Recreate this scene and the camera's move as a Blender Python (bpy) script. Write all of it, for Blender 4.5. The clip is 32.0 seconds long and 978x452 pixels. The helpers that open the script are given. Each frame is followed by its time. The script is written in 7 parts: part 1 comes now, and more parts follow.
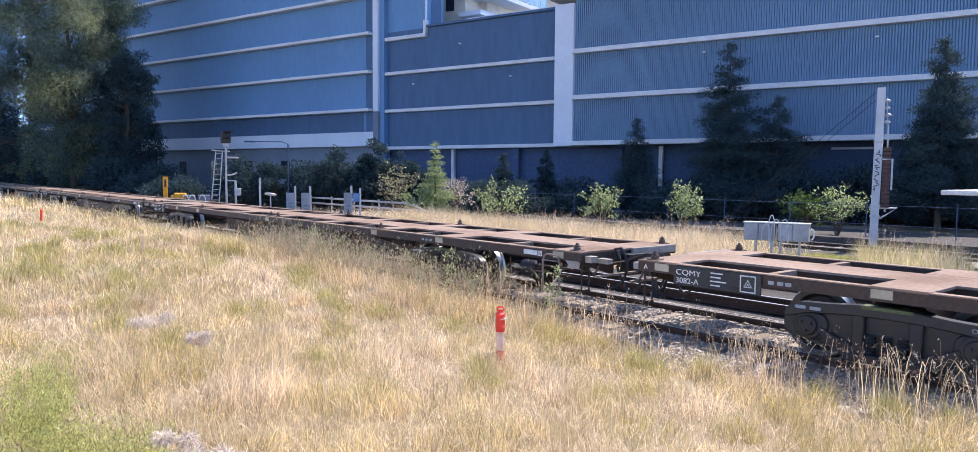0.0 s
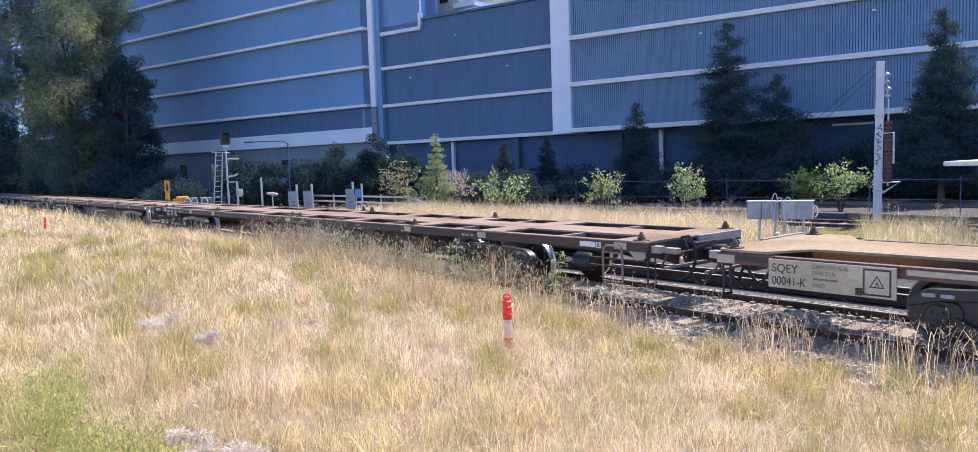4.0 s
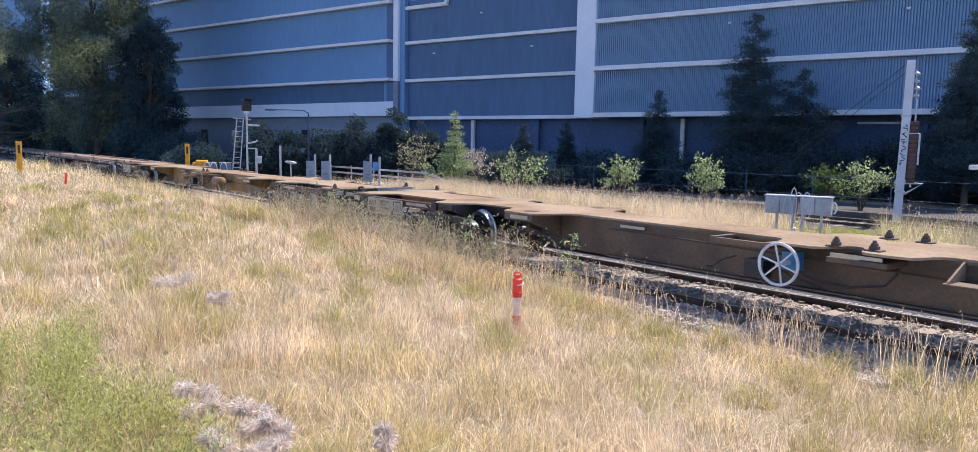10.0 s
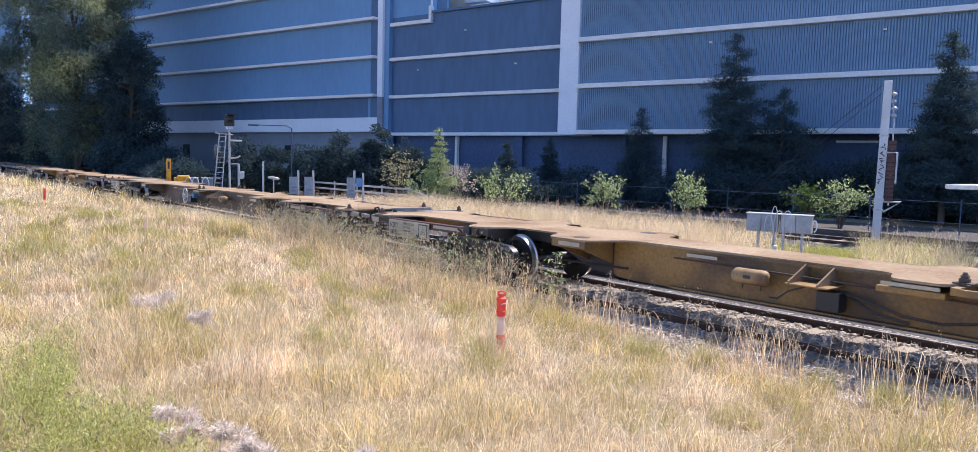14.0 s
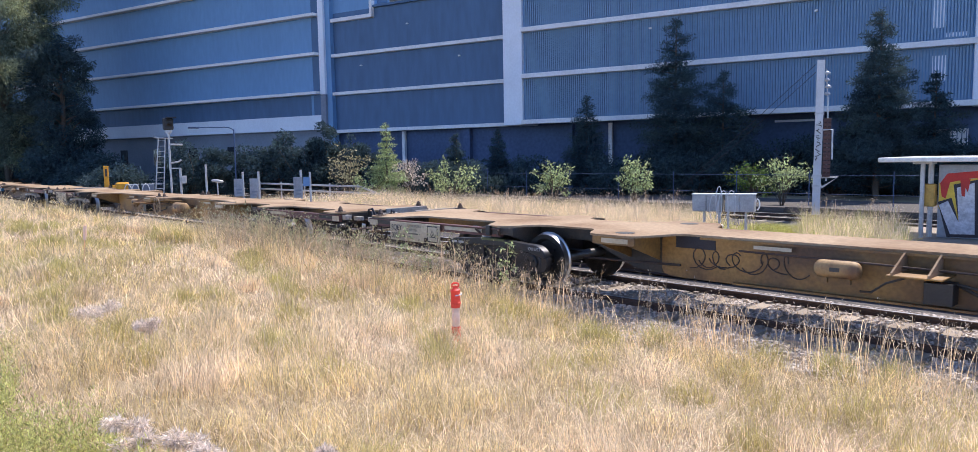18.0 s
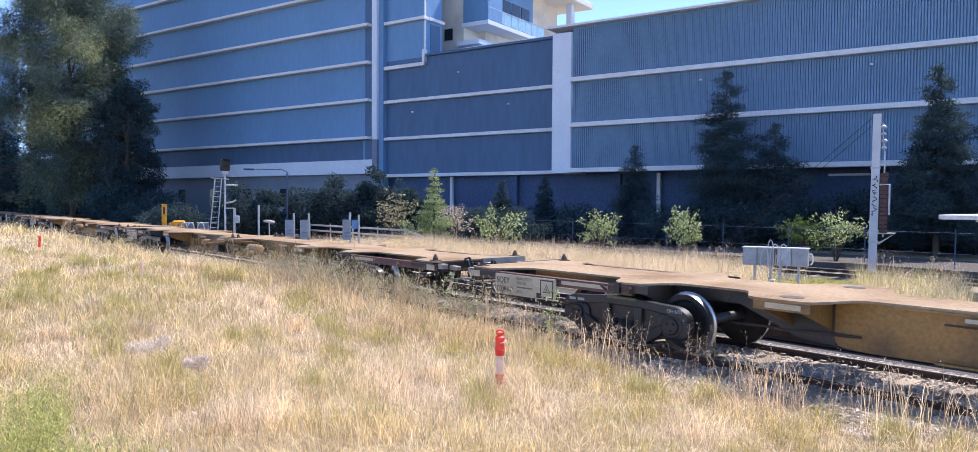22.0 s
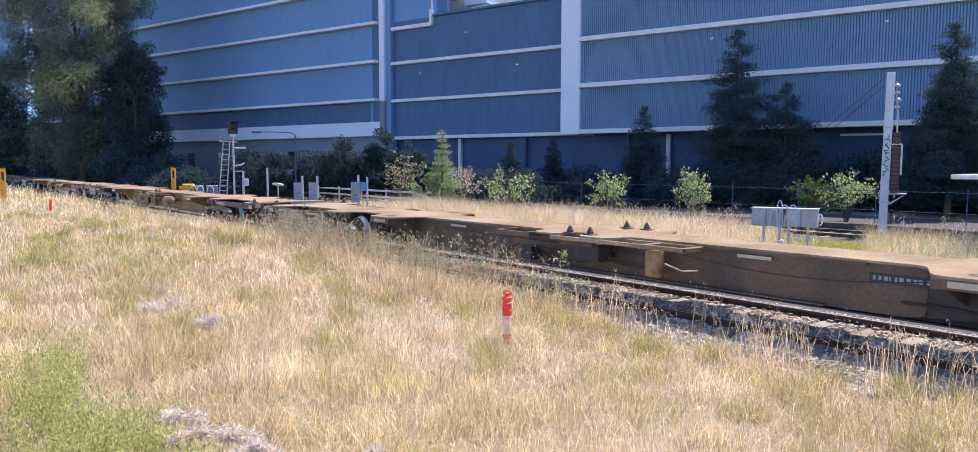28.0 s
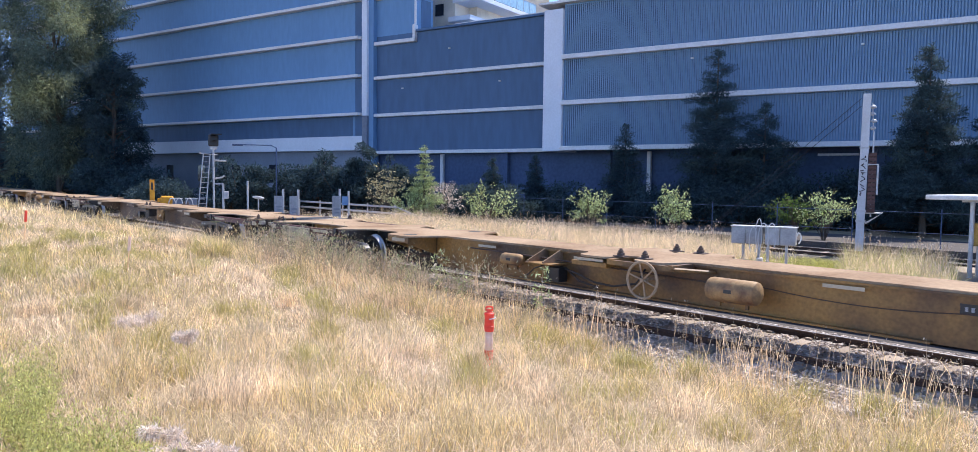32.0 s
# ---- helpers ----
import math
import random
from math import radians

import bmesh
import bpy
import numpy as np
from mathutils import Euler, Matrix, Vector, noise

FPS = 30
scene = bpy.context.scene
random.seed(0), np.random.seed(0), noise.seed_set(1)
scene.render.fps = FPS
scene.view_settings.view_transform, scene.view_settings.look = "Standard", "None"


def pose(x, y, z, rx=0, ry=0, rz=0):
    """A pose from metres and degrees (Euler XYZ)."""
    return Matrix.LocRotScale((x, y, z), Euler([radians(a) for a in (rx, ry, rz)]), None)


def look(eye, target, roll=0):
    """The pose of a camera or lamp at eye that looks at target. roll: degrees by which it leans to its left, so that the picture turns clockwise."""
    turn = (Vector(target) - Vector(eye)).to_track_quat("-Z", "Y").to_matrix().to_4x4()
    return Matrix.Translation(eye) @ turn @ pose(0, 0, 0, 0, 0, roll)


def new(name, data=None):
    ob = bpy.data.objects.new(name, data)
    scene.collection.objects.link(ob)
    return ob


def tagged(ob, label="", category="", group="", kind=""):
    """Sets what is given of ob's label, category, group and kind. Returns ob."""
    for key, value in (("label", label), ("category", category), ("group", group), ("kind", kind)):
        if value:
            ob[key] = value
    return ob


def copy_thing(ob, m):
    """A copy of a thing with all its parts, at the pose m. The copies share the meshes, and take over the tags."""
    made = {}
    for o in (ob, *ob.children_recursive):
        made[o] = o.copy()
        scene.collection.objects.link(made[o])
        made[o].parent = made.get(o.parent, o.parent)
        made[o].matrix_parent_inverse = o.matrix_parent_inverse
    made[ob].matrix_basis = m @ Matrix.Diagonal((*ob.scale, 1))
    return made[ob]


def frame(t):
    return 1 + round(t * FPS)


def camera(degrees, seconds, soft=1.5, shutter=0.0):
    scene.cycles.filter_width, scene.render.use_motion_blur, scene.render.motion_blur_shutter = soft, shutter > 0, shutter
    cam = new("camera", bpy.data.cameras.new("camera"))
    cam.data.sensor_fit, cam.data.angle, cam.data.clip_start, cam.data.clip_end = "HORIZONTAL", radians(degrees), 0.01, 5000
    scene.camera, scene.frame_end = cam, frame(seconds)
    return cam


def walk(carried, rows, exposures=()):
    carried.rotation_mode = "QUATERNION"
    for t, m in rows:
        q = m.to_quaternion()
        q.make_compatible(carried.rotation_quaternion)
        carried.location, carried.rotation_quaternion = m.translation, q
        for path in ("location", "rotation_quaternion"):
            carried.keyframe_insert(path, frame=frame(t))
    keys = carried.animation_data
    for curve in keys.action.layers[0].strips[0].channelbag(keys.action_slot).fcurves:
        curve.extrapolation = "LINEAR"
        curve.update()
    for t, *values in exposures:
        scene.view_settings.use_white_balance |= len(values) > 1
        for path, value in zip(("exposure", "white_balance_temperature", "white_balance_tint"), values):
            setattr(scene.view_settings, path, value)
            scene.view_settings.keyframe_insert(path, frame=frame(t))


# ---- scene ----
import itertools

cam = camera(67.3, 32.0, soft=0.55, shutter=0.06)
walk(cam, [
    (0.0, pose(-0.006, 0.001, 2.151, 86.05, -0.46, 0.25)),
    (0.5, pose(0.012, 0.001, 2.148, 86.33, 1.99, -0.49)),
    (1.0, pose(0.021, 0.001, 2.137, 86.31, 1.83, -0.31)),
    (1.5, pose(0.013, 0.001, 2.132, 86.37, 1.62, -0.04)),
    (2.0, pose(0.009, 0.001, 2.128, 86.38, 1.52, 0.27)),
    (2.5, pose(0.023, 0.000, 2.117, 86.09, 1.72, 0.41)),
    (3.0, pose(0.009, 0.000, 2.115, 85.66, 1.94, 0.58)),
    (3.5, pose(-0.004, 0.001, 2.120, 85.45, 2.01, 0.40)),
    (5.5, pose(-0.013, 0.000, 2.111, 84.78, 0.78, 0.94)),
    (6.0, pose(-0.002, 0.000, 2.105, 83.45, 0.14, 2.25)),
    (6.5, pose(-0.001, 0.000, 2.101, 83.62, 1.02, 2.03)),
    (7.0, pose(-0.003, 0.000, 2.106, 83.67, 1.82, 2.32)),
    (7.5, pose(0.005, -0.000, 2.088, 83.32, 2.16, 2.11)),
    (8.0, pose(0.001, -0.000, 2.085, 82.99, 2.67, 1.99)),
    (8.5, pose(-0.005, 0.000, 2.101, 82.42, 1.94, 0.47)),
    (9.0, pose(0.018, -0.001, 2.077, 81.90, 0.73, 0.26)),
    (9.5, pose(0.023, -0.000, 2.097, 82.45, -0.09, 0.82)),
    (10.0, pose(0.002, -0.001, 2.078, 83.87, -1.14, 1.78)),
    (10.5, pose(0.009, -0.000, 2.097, 85.06, -0.87, 2.35)),
    (11.0, pose(-0.005, 0.000, 2.110, 85.72, -0.84, 2.46)),
    (11.5, pose(-0.005, 0.000, 2.102, 86.17, -0.81, 2.38)),
    (12.0, pose(-0.015, 0.000, 2.109, 86.23, -1.13, 2.14)),
    (12.5, pose(-0.019, 0.000, 2.103, 86.21, -1.42, 2.01)),
    (13.0, pose(-0.017, 0.000, 2.113, 85.97, -1.66, 1.22)),
    (13.5, pose(-0.016, 0.000, 2.110, 85.62, -1.70, 0.80)),
    (14.0, pose(-0.006, 0.000, 2.110, 85.13, -1.41, 0.51)),
    (14.5, pose(-0.022, 0.000, 2.106, 84.14, -0.53, 0.26)),
    (15.0, pose(-0.004, -0.000, 2.097, 83.78, 1.03, -2.84)),
    (15.5, pose(0.007, 0.000, 2.107, 83.63, 1.92, -3.84)),
    (17.5, pose(0.026, -0.000, 2.096, 84.38, 1.58, -3.91)),
    (18.0, pose(0.007, -0.000, 2.092, 84.58, 1.00, -3.48)),
    (18.5, pose(0.005, -0.000, 2.085, 85.17, 1.00, -2.87)),
    (19.0, pose(0.013, -0.000, 2.095, 86.39, 1.79, -0.33)),
    (19.5, pose(-0.013, -0.000, 2.100, 88.70, 0.08, 0.32)),
    (20.0, pose(-0.025, -0.000, 2.097, 88.61, -0.57, 1.03)),
    (20.5, pose(-0.015, 0.000, 2.105, 88.38, -0.74, 1.09)),
    (21.0, pose(-0.020, 0.000, 2.105, 88.25, -0.97, 0.50)),
    (21.5, pose(-0.021, 0.000, 2.107, 88.12, -0.44, 0.18)),
    (22.0, pose(-0.014, -0.000, 2.099, 88.22, -0.33, 0.13)),
    (22.5, pose(-0.017, 0.000, 2.110, 88.24, -0.37, 0.19)),
    (23.0, pose(-0.014, 0.000, 2.103, 88.26, -0.58, 0.49)),
    (23.5, pose(-0.006, -0.000, 2.090, 88.16, 0.56, 0.22)),
    (24.0, pose(0.018, -0.000, 2.083, 87.95, 3.19, 0.52)),
    (24.5, pose(0.015, -0.001, 2.061, 86.77, 2.96, 1.01)),
    (25.0, pose(0.019, -0.001, 2.070, 86.51, 2.96, 1.86)),
    (25.5, pose(0.016, 0.000, 2.118, 86.40, 2.50, 2.61)),
    (27.5, pose(0.000, -0.000, 2.089, 85.41, -0.24, 1.69)),
    (28.0, pose(0.008, -0.000, 2.084, 85.28, -0.09, 0.81)),
    (28.5, pose(0.006, -0.001, 2.078, 85.06, 0.57, 0.70)),
    (29.0, pose(-0.004, -0.000, 2.087, 84.82, 1.06, 0.54)),
    (29.5, pose(0.017, -0.001, 2.077, 84.85, 0.15, -0.21)),
    (30.0, pose(0.002, -0.000, 2.087, 84.95, -0.70, -0.79)),
    (30.5, pose(0.002, -0.001, 2.077, 85.57, -1.32, -0.94)),
    (31.0, pose(0.005, -0.001, 2.076, 86.09, -0.26, -0.72)),
    (31.5, pose(-0.000, -0.001, 2.081, 86.42, -0.54, -0.59)),
    (32.0, pose(-0.011, -0.000, 2.087, 86.49, -0.71, -0.62)),
], exposures=((0, 1.62, 6450, 15.8), (3, 1.64, 6450, 15.8), (4.5, 1.60, 6450, 15.8), (6, 1.53, 6450, 15.8), (9, 1.48, 6450, 15.8), (10, 1.47, 6450, 15.8), (11, 1.53, 6450, 15.8), (14, 1.54, 6450, 15.8), (15, 1.53, 6450, 15.8), (18, 1.53, 6450, 15.8), (19, 1.60, 6450, 15.8), (20, 1.65, 6450, 15.8), (22, 1.65, 6450, 15.8), (24, 1.65, 6450, 15.8), (25, 1.62, 6450, 15.8), (28, 1.59, 6450, 15.8), (29, 1.56, 6450, 15.8), (32, 1.60, 6450, 15.8)))

# ---- world, sun ----
SUN_AZ, SUN_EL = 50.0, 55.0
world = bpy.data.worlds.new("sky")
scene.world = world
world.use_nodes = True
wn = world.node_tree.nodes
sky = wn.new("ShaderNodeTexSky")
sky.sky_type, sky.sun_disc = "NISHITA", False
sky.sun_elevation, sky.sun_rotation = radians(SUN_EL), radians(SUN_AZ)
sky.air_density, sky.dust_density, sky.ozone_density = 0.5, 0.0, 4.0
sky.altitude = 1200
world.node_tree.links.new(sky.outputs["Color"], wn["Background"].inputs["Color"])
wn["Background"].inputs["Strength"].default_value = 0.150
sun_data = bpy.data.lights.new("sun", "SUN")
sun_data.energy, sun_data.angle, sun_data.color = 2.45, radians(0.55), (1.0, 0.95, 0.88)
sun = new("sun", sun_data)
sun.matrix_world = look((40 * math.sin(radians(SUN_AZ)), 40 * math.cos(radians(SUN_AZ)), 40 * math.tan(radians(SUN_EL))), (0, 0, 0))

# ---- frames of reference ----
# the track runs along U (away from the camera's first place), N points across it to the far side
TRACK = -40.18
U = Vector((math.sin(radians(TRACK)), math.cos(radians(TRACK)), 0))
N = Vector((U.y, -U.x, 0))
TRACK_Q = 9.5            # track centre, across from the camera
# the long building runs along BU, BN points away across it
BAZ = -56.09
BU = Vector((math.sin(radians(BAZ)), math.cos(radians(BAZ)), 0))
BN = Vector((BU.y, -BU.x, 0))


def trk(s, q, z=0.0):
    return U * s + N * q + Vector((0, 0, z))


def bld(s, q, z=0.0):
    return BU * s + BN * q + Vector((0, 0, z))


def pol(az, d, z=0.0):
    return Vector((d * math.sin(radians(az)), d * math.cos(radians(az)), z))


TRACK_TURN = 90 - TRACK   # local x along U, local y towards the camera's side
BLD_TURN = 90 - BAZ


# ---- materials ----
def mat(name, color, rough=0.7, metal=0.0, var=0.25, scale=3.0, fine=40.0, bump=0.2, tint=None, per="none", spec=0.5, stretch=(1, 1, 1), trans=0.0, tint_amount=0.5):
    m = bpy.data.materials.new(name)
    m.use_nodes = True
    nt = m.node_tree
    nd, ln = nt.nodes, nt.links
    b = nd["Principled BSDF"]
    b.inputs["Roughness"].default_value = rough
    b.inputs["Metallic"].default_value = metal
    b.inputs["Specular IOR Level"].default_value = spec
    tc = nd.new("ShaderNodeTexCoord")
    mp = nd.new("ShaderNodeMapping")
    mp.inputs["Scale"].default_value = stretch
    ln.new(tc.outputs["Object"], mp.inputs["Vector"])
    n1, n2 = nd.new("ShaderNodeTexNoise"), nd.new("ShaderNodeTexNoise")
    n1.inputs["Scale"].default_value, n2.inputs["Scale"].default_value = scale, fine
    n1.inputs["Detail"].default_value, n2.inputs["Detail"].default_value = 5, 3
    for q in (n1, n2):
        ln.new(mp.outputs["Vector"], q.inputs["Vector"])
    mix = nd.new("ShaderNodeMix")
    mix.data_type = "RGBA"
    c = Vector(color)
    t = Vector(tint) if tint else c * 0.55
    mix.inputs["A"].default_value = (*(c * (1 + var * 0.4)), 1)
    mix.inputs["B"].default_value = (*t, 1)
    ramp = nd.new("ShaderNodeMapRange")
    ramp.inputs["From Min"].default_value, ramp.inputs["From Max"].default_value = 0.42, 0.68
    ramp.inputs["To Max"].default_value = tint_amount
    ln.new(n1.outputs["Fac"], ramp.inputs["Value"])
    ln.new(ramp.outputs["Result"], mix.inputs["Factor"])
    hsv = nd.new("ShaderNodeHueSaturation")
    ln.new(mix.outputs["Result"], hsv.inputs["Color"])
    val = nd.new("ShaderNodeMapRange")
    val.inputs["From Min"].default_value, val.inputs["From Max"].default_value = 0.25, 0.75
    val.inputs["To Min"].default_value, val.inputs["To Max"].default_value = 1 - var, 1 + var
    ln.new(n2.outputs["Fac"], val.inputs["Value"])
    out = val.outputs["Result"]
    if per != "none":
        src = nd.new("ShaderNodeObjectInfo") if per == "object" else nd.new("ShaderNodeNewGeometry")
        sock = src.outputs["Random"] if per == "object" else src.outputs["Random Per Island"]
        rr = nd.new("ShaderNodeMapRange")
        rr.inputs["To Min"].default_value, rr.inputs["To Max"].default_value = 1 - var * 1.5, 1 + var * 1.5
        ln.new(sock, rr.inputs["Value"])
        mu = nd.new("ShaderNodeMath")
        mu.operation = "MULTIPLY"
        ln.new(out, mu.inputs[0])
        ln.new(rr.outputs["Result"], mu.inputs[1])
        out = mu.outputs["Value"]
    ln.new(out, hsv.inputs["Value"])
    ln.new(hsv.outputs["Color"], b.inputs["Base Color"])
    if bump:
        bp = nd.new("ShaderNodeBump")
        bp.inputs["Strength"].default_value, bp.inputs["Distance"].default_value = bump, 0.02
        ln.new(n2.outputs["Fac"], bp.inputs["Height"])
        ln.new(bp.outputs["Normal"], b.inputs["Normal"])
    if trans:
        tr = nd.new("ShaderNodeBsdfTranslucent")
        ln.new(hsv.outputs["Color"], tr.inputs["Color"])
        ms = nd.new("ShaderNodeMixShader")
        ms.inputs["Fac"].default_value = trans
        ln.new(b.outputs["BSDF"], ms.inputs[1])
        ln.new(tr.outputs["BSDF"], ms.inputs[2])
        ln.new(ms.outputs["Shader"], nd["Material Output"].inputs["Surface"])
    return m


M = {}
M["soil"] = mat("dry_soil", (0.29, 0.22, 0.13), 0.95, var=0.3, scale=0.7, fine=12, bump=0.6, tint=(0.25, 0.20, 0.105))
M["ballast"] = mat("ballast_stone", (0.46, 0.405, 0.35), 0.95, var=0.3, scale=1.5, fine=30, bump=0.4, per="island", tint=(0.26, 0.215, 0.175), spec=0.15)
M["bed"] = mat("ballast_bed", (0.40, 0.345, 0.295), 0.95, var=0.4, scale=3, fine=24, bump=1.0, tint=(0.25, 0.205, 0.165), spec=0.2)
M["concrete"] = mat("concrete", (0.31, 0.26, 0.205), 0.9, var=0.18, scale=2, fine=40, bump=0.2, per="object", tint=(0.20, 0.16, 0.125), spec=0.2)
M["rail"] = mat("rail_steel_rusty", (0.065, 0.04, 0.03), 0.8, var=0.3, scale=4, fine=60)
M["railtop"] = mat("rail_head_polished", (0.48, 0.465, 0.45), 0.38, metal=1.0, var=0.3, scale=3, fine=60, bump=0.0)
M["brown"] = mat("brown_wagon_paint", (0.060, 0.038, 0.029), 0.6, var=0.25, scale=1.6, fine=26, bump=0.08, tint=(0.095, 0.052, 0.034), spec=0.35)
M["yellow"] = mat("weathered_yellow_paint", (0.285, 0.15, 0.038), 0.55, var=0.25, scale=0.9, fine=22, bump=0.08, tint=(0.095, 0.05, 0.026), tint_amount=1.0)
M["dkbrown"] = mat("grimy_brown_paint", (0.14, 0.085, 0.045), 0.6, var=0.25, scale=1.3, fine=22, bump=0.08, tint=(0.07, 0.045, 0.03), tint_amount=0.9)
M["deck"] = mat("dusty_deck_plate", (0.36, 0.26, 0.165), 0.9, var=0.2, scale=0.8, fine=18, bump=0.1, tint=(0.22, 0.135, 0.075), tint_amount=0.9, spec=0.2)
M["deckbrown"] = mat("rusty_deck_plate", (0.335, 0.24, 0.18), 0.9, var=0.2, scale=0.8, fine=18, bump=0.1, tint=(0.21, 0.135, 0.095), tint_amount=0.9, spec=0.2)
M["black"] = mat("black_bogie_paint", (0.015, 0.015, 0.017), 0.42, spec=0.5, var=0.3, scale=6, fine=40, bump=0.12, tint=(0.035, 0.028, 0.022))
M["steel"] = mat("wheel_steel", (0.07, 0.067, 0.065), 0.42, metal=0.7, var=0.25, scale=5, fine=50, bump=0.05)
M["tread"] = mat("wheel_tread_polished", (0.5, 0.49, 0.48), 0.3, metal=1.0, var=0.1, bump=0.0)
M["redsill"] = mat("red_oxide_paint", (0.12, 0.05, 0.04), 0.6, var=0.25, scale=2, fine=30, bump=0.1, tint=(0.08, 0.04, 0.035))
M["cream"] = mat("cream_board_paint", (0.50, 0.42, 0.295), 0.7, var=0.14, scale=3, fine=20, bump=0.05, tint=(0.35, 0.27, 0.17))
M["ink"] = mat("dark_lettering", (0.05, 0.045, 0.04), 0.7, var=0.2)
M["whitepaint"] = mat("white_paint", (0.72, 0.71, 0.68), 0.7, var=0.12, scale=5, fine=30)
M["galv"] = mat("galvanised_steel", (0.46, 0.47, 0.48), 0.5, metal=0.3, var=0.12, scale=6, fine=40)
M["orange"] = mat("orange_plastic", (0.95, 0.13, 0.085), 0.45, var=0.08, scale=8, fine=40, tint=(0.75, 0.08, 0.05), trans=0.35)
M["reflect"] = mat("white_reflective_sleeve", (0.92, 0.78, 0.68), 0.45, var=0.08, scale=8, fine=40, tint=(0.74, 0.48, 0.38), trans=0.5)
M["postyellow"] = mat("yellow_post_paint", (0.80, 0.36, 0.02), 0.6, var=0.1, scale=6, fine=40)
M["facade"] = mat("grey_blue_cladding", (0.125, 0.255, 0.42), 0.6, var=0.08, scale=0.25, fine=3, bump=0.02, stretch=(1, 1, 0.3), tint=(0.108, 0.225, 0.38))
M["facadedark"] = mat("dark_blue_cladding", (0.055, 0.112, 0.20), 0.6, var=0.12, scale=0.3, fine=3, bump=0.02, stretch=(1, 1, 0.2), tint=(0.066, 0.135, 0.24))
M["slat"] = mat("grey_blue_louvre", (0.155, 0.255, 0.365), 0.6, var=0.1, scale=0.3, fine=4, bump=0.0, tint=(0.115, 0.20, 0.30))
M["ledge"] = mat("pale_concrete_ledge", (0.68, 0.67, 0.66), 0.8, var=0.1, scale=0.6, fine=8, bump=0.05, tint=(0.55, 0.54, 0.53))
M["pillarwhite"] = mat("white_painted_concrete", (0.68, 0.71, 0.76), 0.75, var=0.06, scale=0.5, fine=8, bump=0.03, tint=(0.60, 0.63, 0.68))
M["creamwall"] = mat("cream_render", (0.74, 0.66, 0.54), 0.85, var=0.08, scale=0.6, fine=10)
# undercroft shade set as a dark blue tone; also on fence and lamp post
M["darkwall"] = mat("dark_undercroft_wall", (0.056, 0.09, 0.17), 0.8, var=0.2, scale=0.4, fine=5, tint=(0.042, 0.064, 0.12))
M["bark"] = mat("bark", (0.10, 0.075, 0.055), 0.9, var=0.3, scale=4, fine=30, bump=0.5)
# dark bluish base carries the building's shade in the foliage colour
M["needle"] = mat("shade_dark_needles", (0.044, 0.076, 0.088), 0.7, var=0.3, scale=0.6, fine=6, bump=0, per="island", tint=(0.07, 0.095, 0.065), trans=0.4, spec=0.2)
M["leaf"] = mat("green_leaves", (0.085, 0.135, 0.035), 0.55, var=0.3, scale=0.8, fine=8, bump=0, per="island", tint=(0.12, 0.17, 0.05), trans=0.35, spec=0.2)
M["straw"] = mat("straw_grass", (0.79, 0.655, 0.47), 0.7, var=0.46, scale=0.35, fine=2.5, bump=0, per="island", tint=(0.57, 0.43, 0.20), tint_amount=0.6, trans=0.42)
M["greengrass"] = mat("green_grass", (0.45, 0.40, 0.15), 0.7, var=0.35, scale=0.6, fine=4, bump=0, per="island", tint=(0.54, 0.41, 0.16), trans=0.45)
M["weed"] = mat("grey_seed_heads", (0.55, 0.48, 0.41), 0.85, var=0.3, scale=2, fine=10, bump=0, per="island", tint=(0.40, 0.32, 0.25), trans=0.45)
M["weedleaf"] = mat("weed_leaves", (0.43, 0.43, 0.15), 0.65, var=0.4, scale=1, fine=8, bump=0, per="island", tint=(0.36, 0.34, 0.12), trans=0.5)
M["glassdark"] = mat("dark_window_glass", (0.03, 0.035, 0.045), 0.12, var=0.1, bump=0)
M["signalblack"] = mat("signal_black", (0.02, 0.02, 0.022), 0.5, var=0.2)
M["basewall"] = mat("grey_base_wall", (0.20, 0.23, 0.28), 0.85, var=0.12, scale=0.5, fine=8, tint=(0.15, 0.165, 0.20))
M["balglass"] = mat("pale_blue_glass", (0.35, 0.55, 0.66), 0.15, var=0.05, bump=0)
M["purple"] = mat("grey_violet_heads", (0.66, 0.575, 0.50), 0.85, var=0.4, scale=3, fine=20, bump=0, per="island", tint=(0.48, 0.39, 0.34), trans=0.4)
M["red"] = mat("red_spray_paint", (0.50, 0.03, 0.02), 0.6, var=0.1)
M["spray"] = mat("dark_spray_paint", (0.03, 0.025, 0.03), 0.6, var=0.2)
M["weights"] = mat("rusty_weights", (0.085, 0.045, 0.04), 0.85, var=0.3, scale=4, fine=30)
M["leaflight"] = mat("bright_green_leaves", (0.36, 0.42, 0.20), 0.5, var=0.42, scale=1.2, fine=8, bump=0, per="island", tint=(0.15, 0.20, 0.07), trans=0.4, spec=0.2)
M["stalk"] = mat("dry_brown_stalks", (0.50, 0.385, 0.26), 0.85, var=0.3, scale=2, fine=10, bump=0, per="island", tint=(0.36, 0.25, 0.15), trans=0.45)
M["mastpaint"] = mat("pale_mast_paint", (0.50, 0.52, 0.54), 0.65, var=0.1, scale=2, fine=30, tint=(0.38, 0.39, 0.40))
M["strawpale"] = mat("bleached_straw", (0.74, 0.62, 0.45), 0.8, var=0.35, scale=0.6, fine=4, bump=0, per="island", tint=(0.62, 0.44, 0.24), trans=0.35)
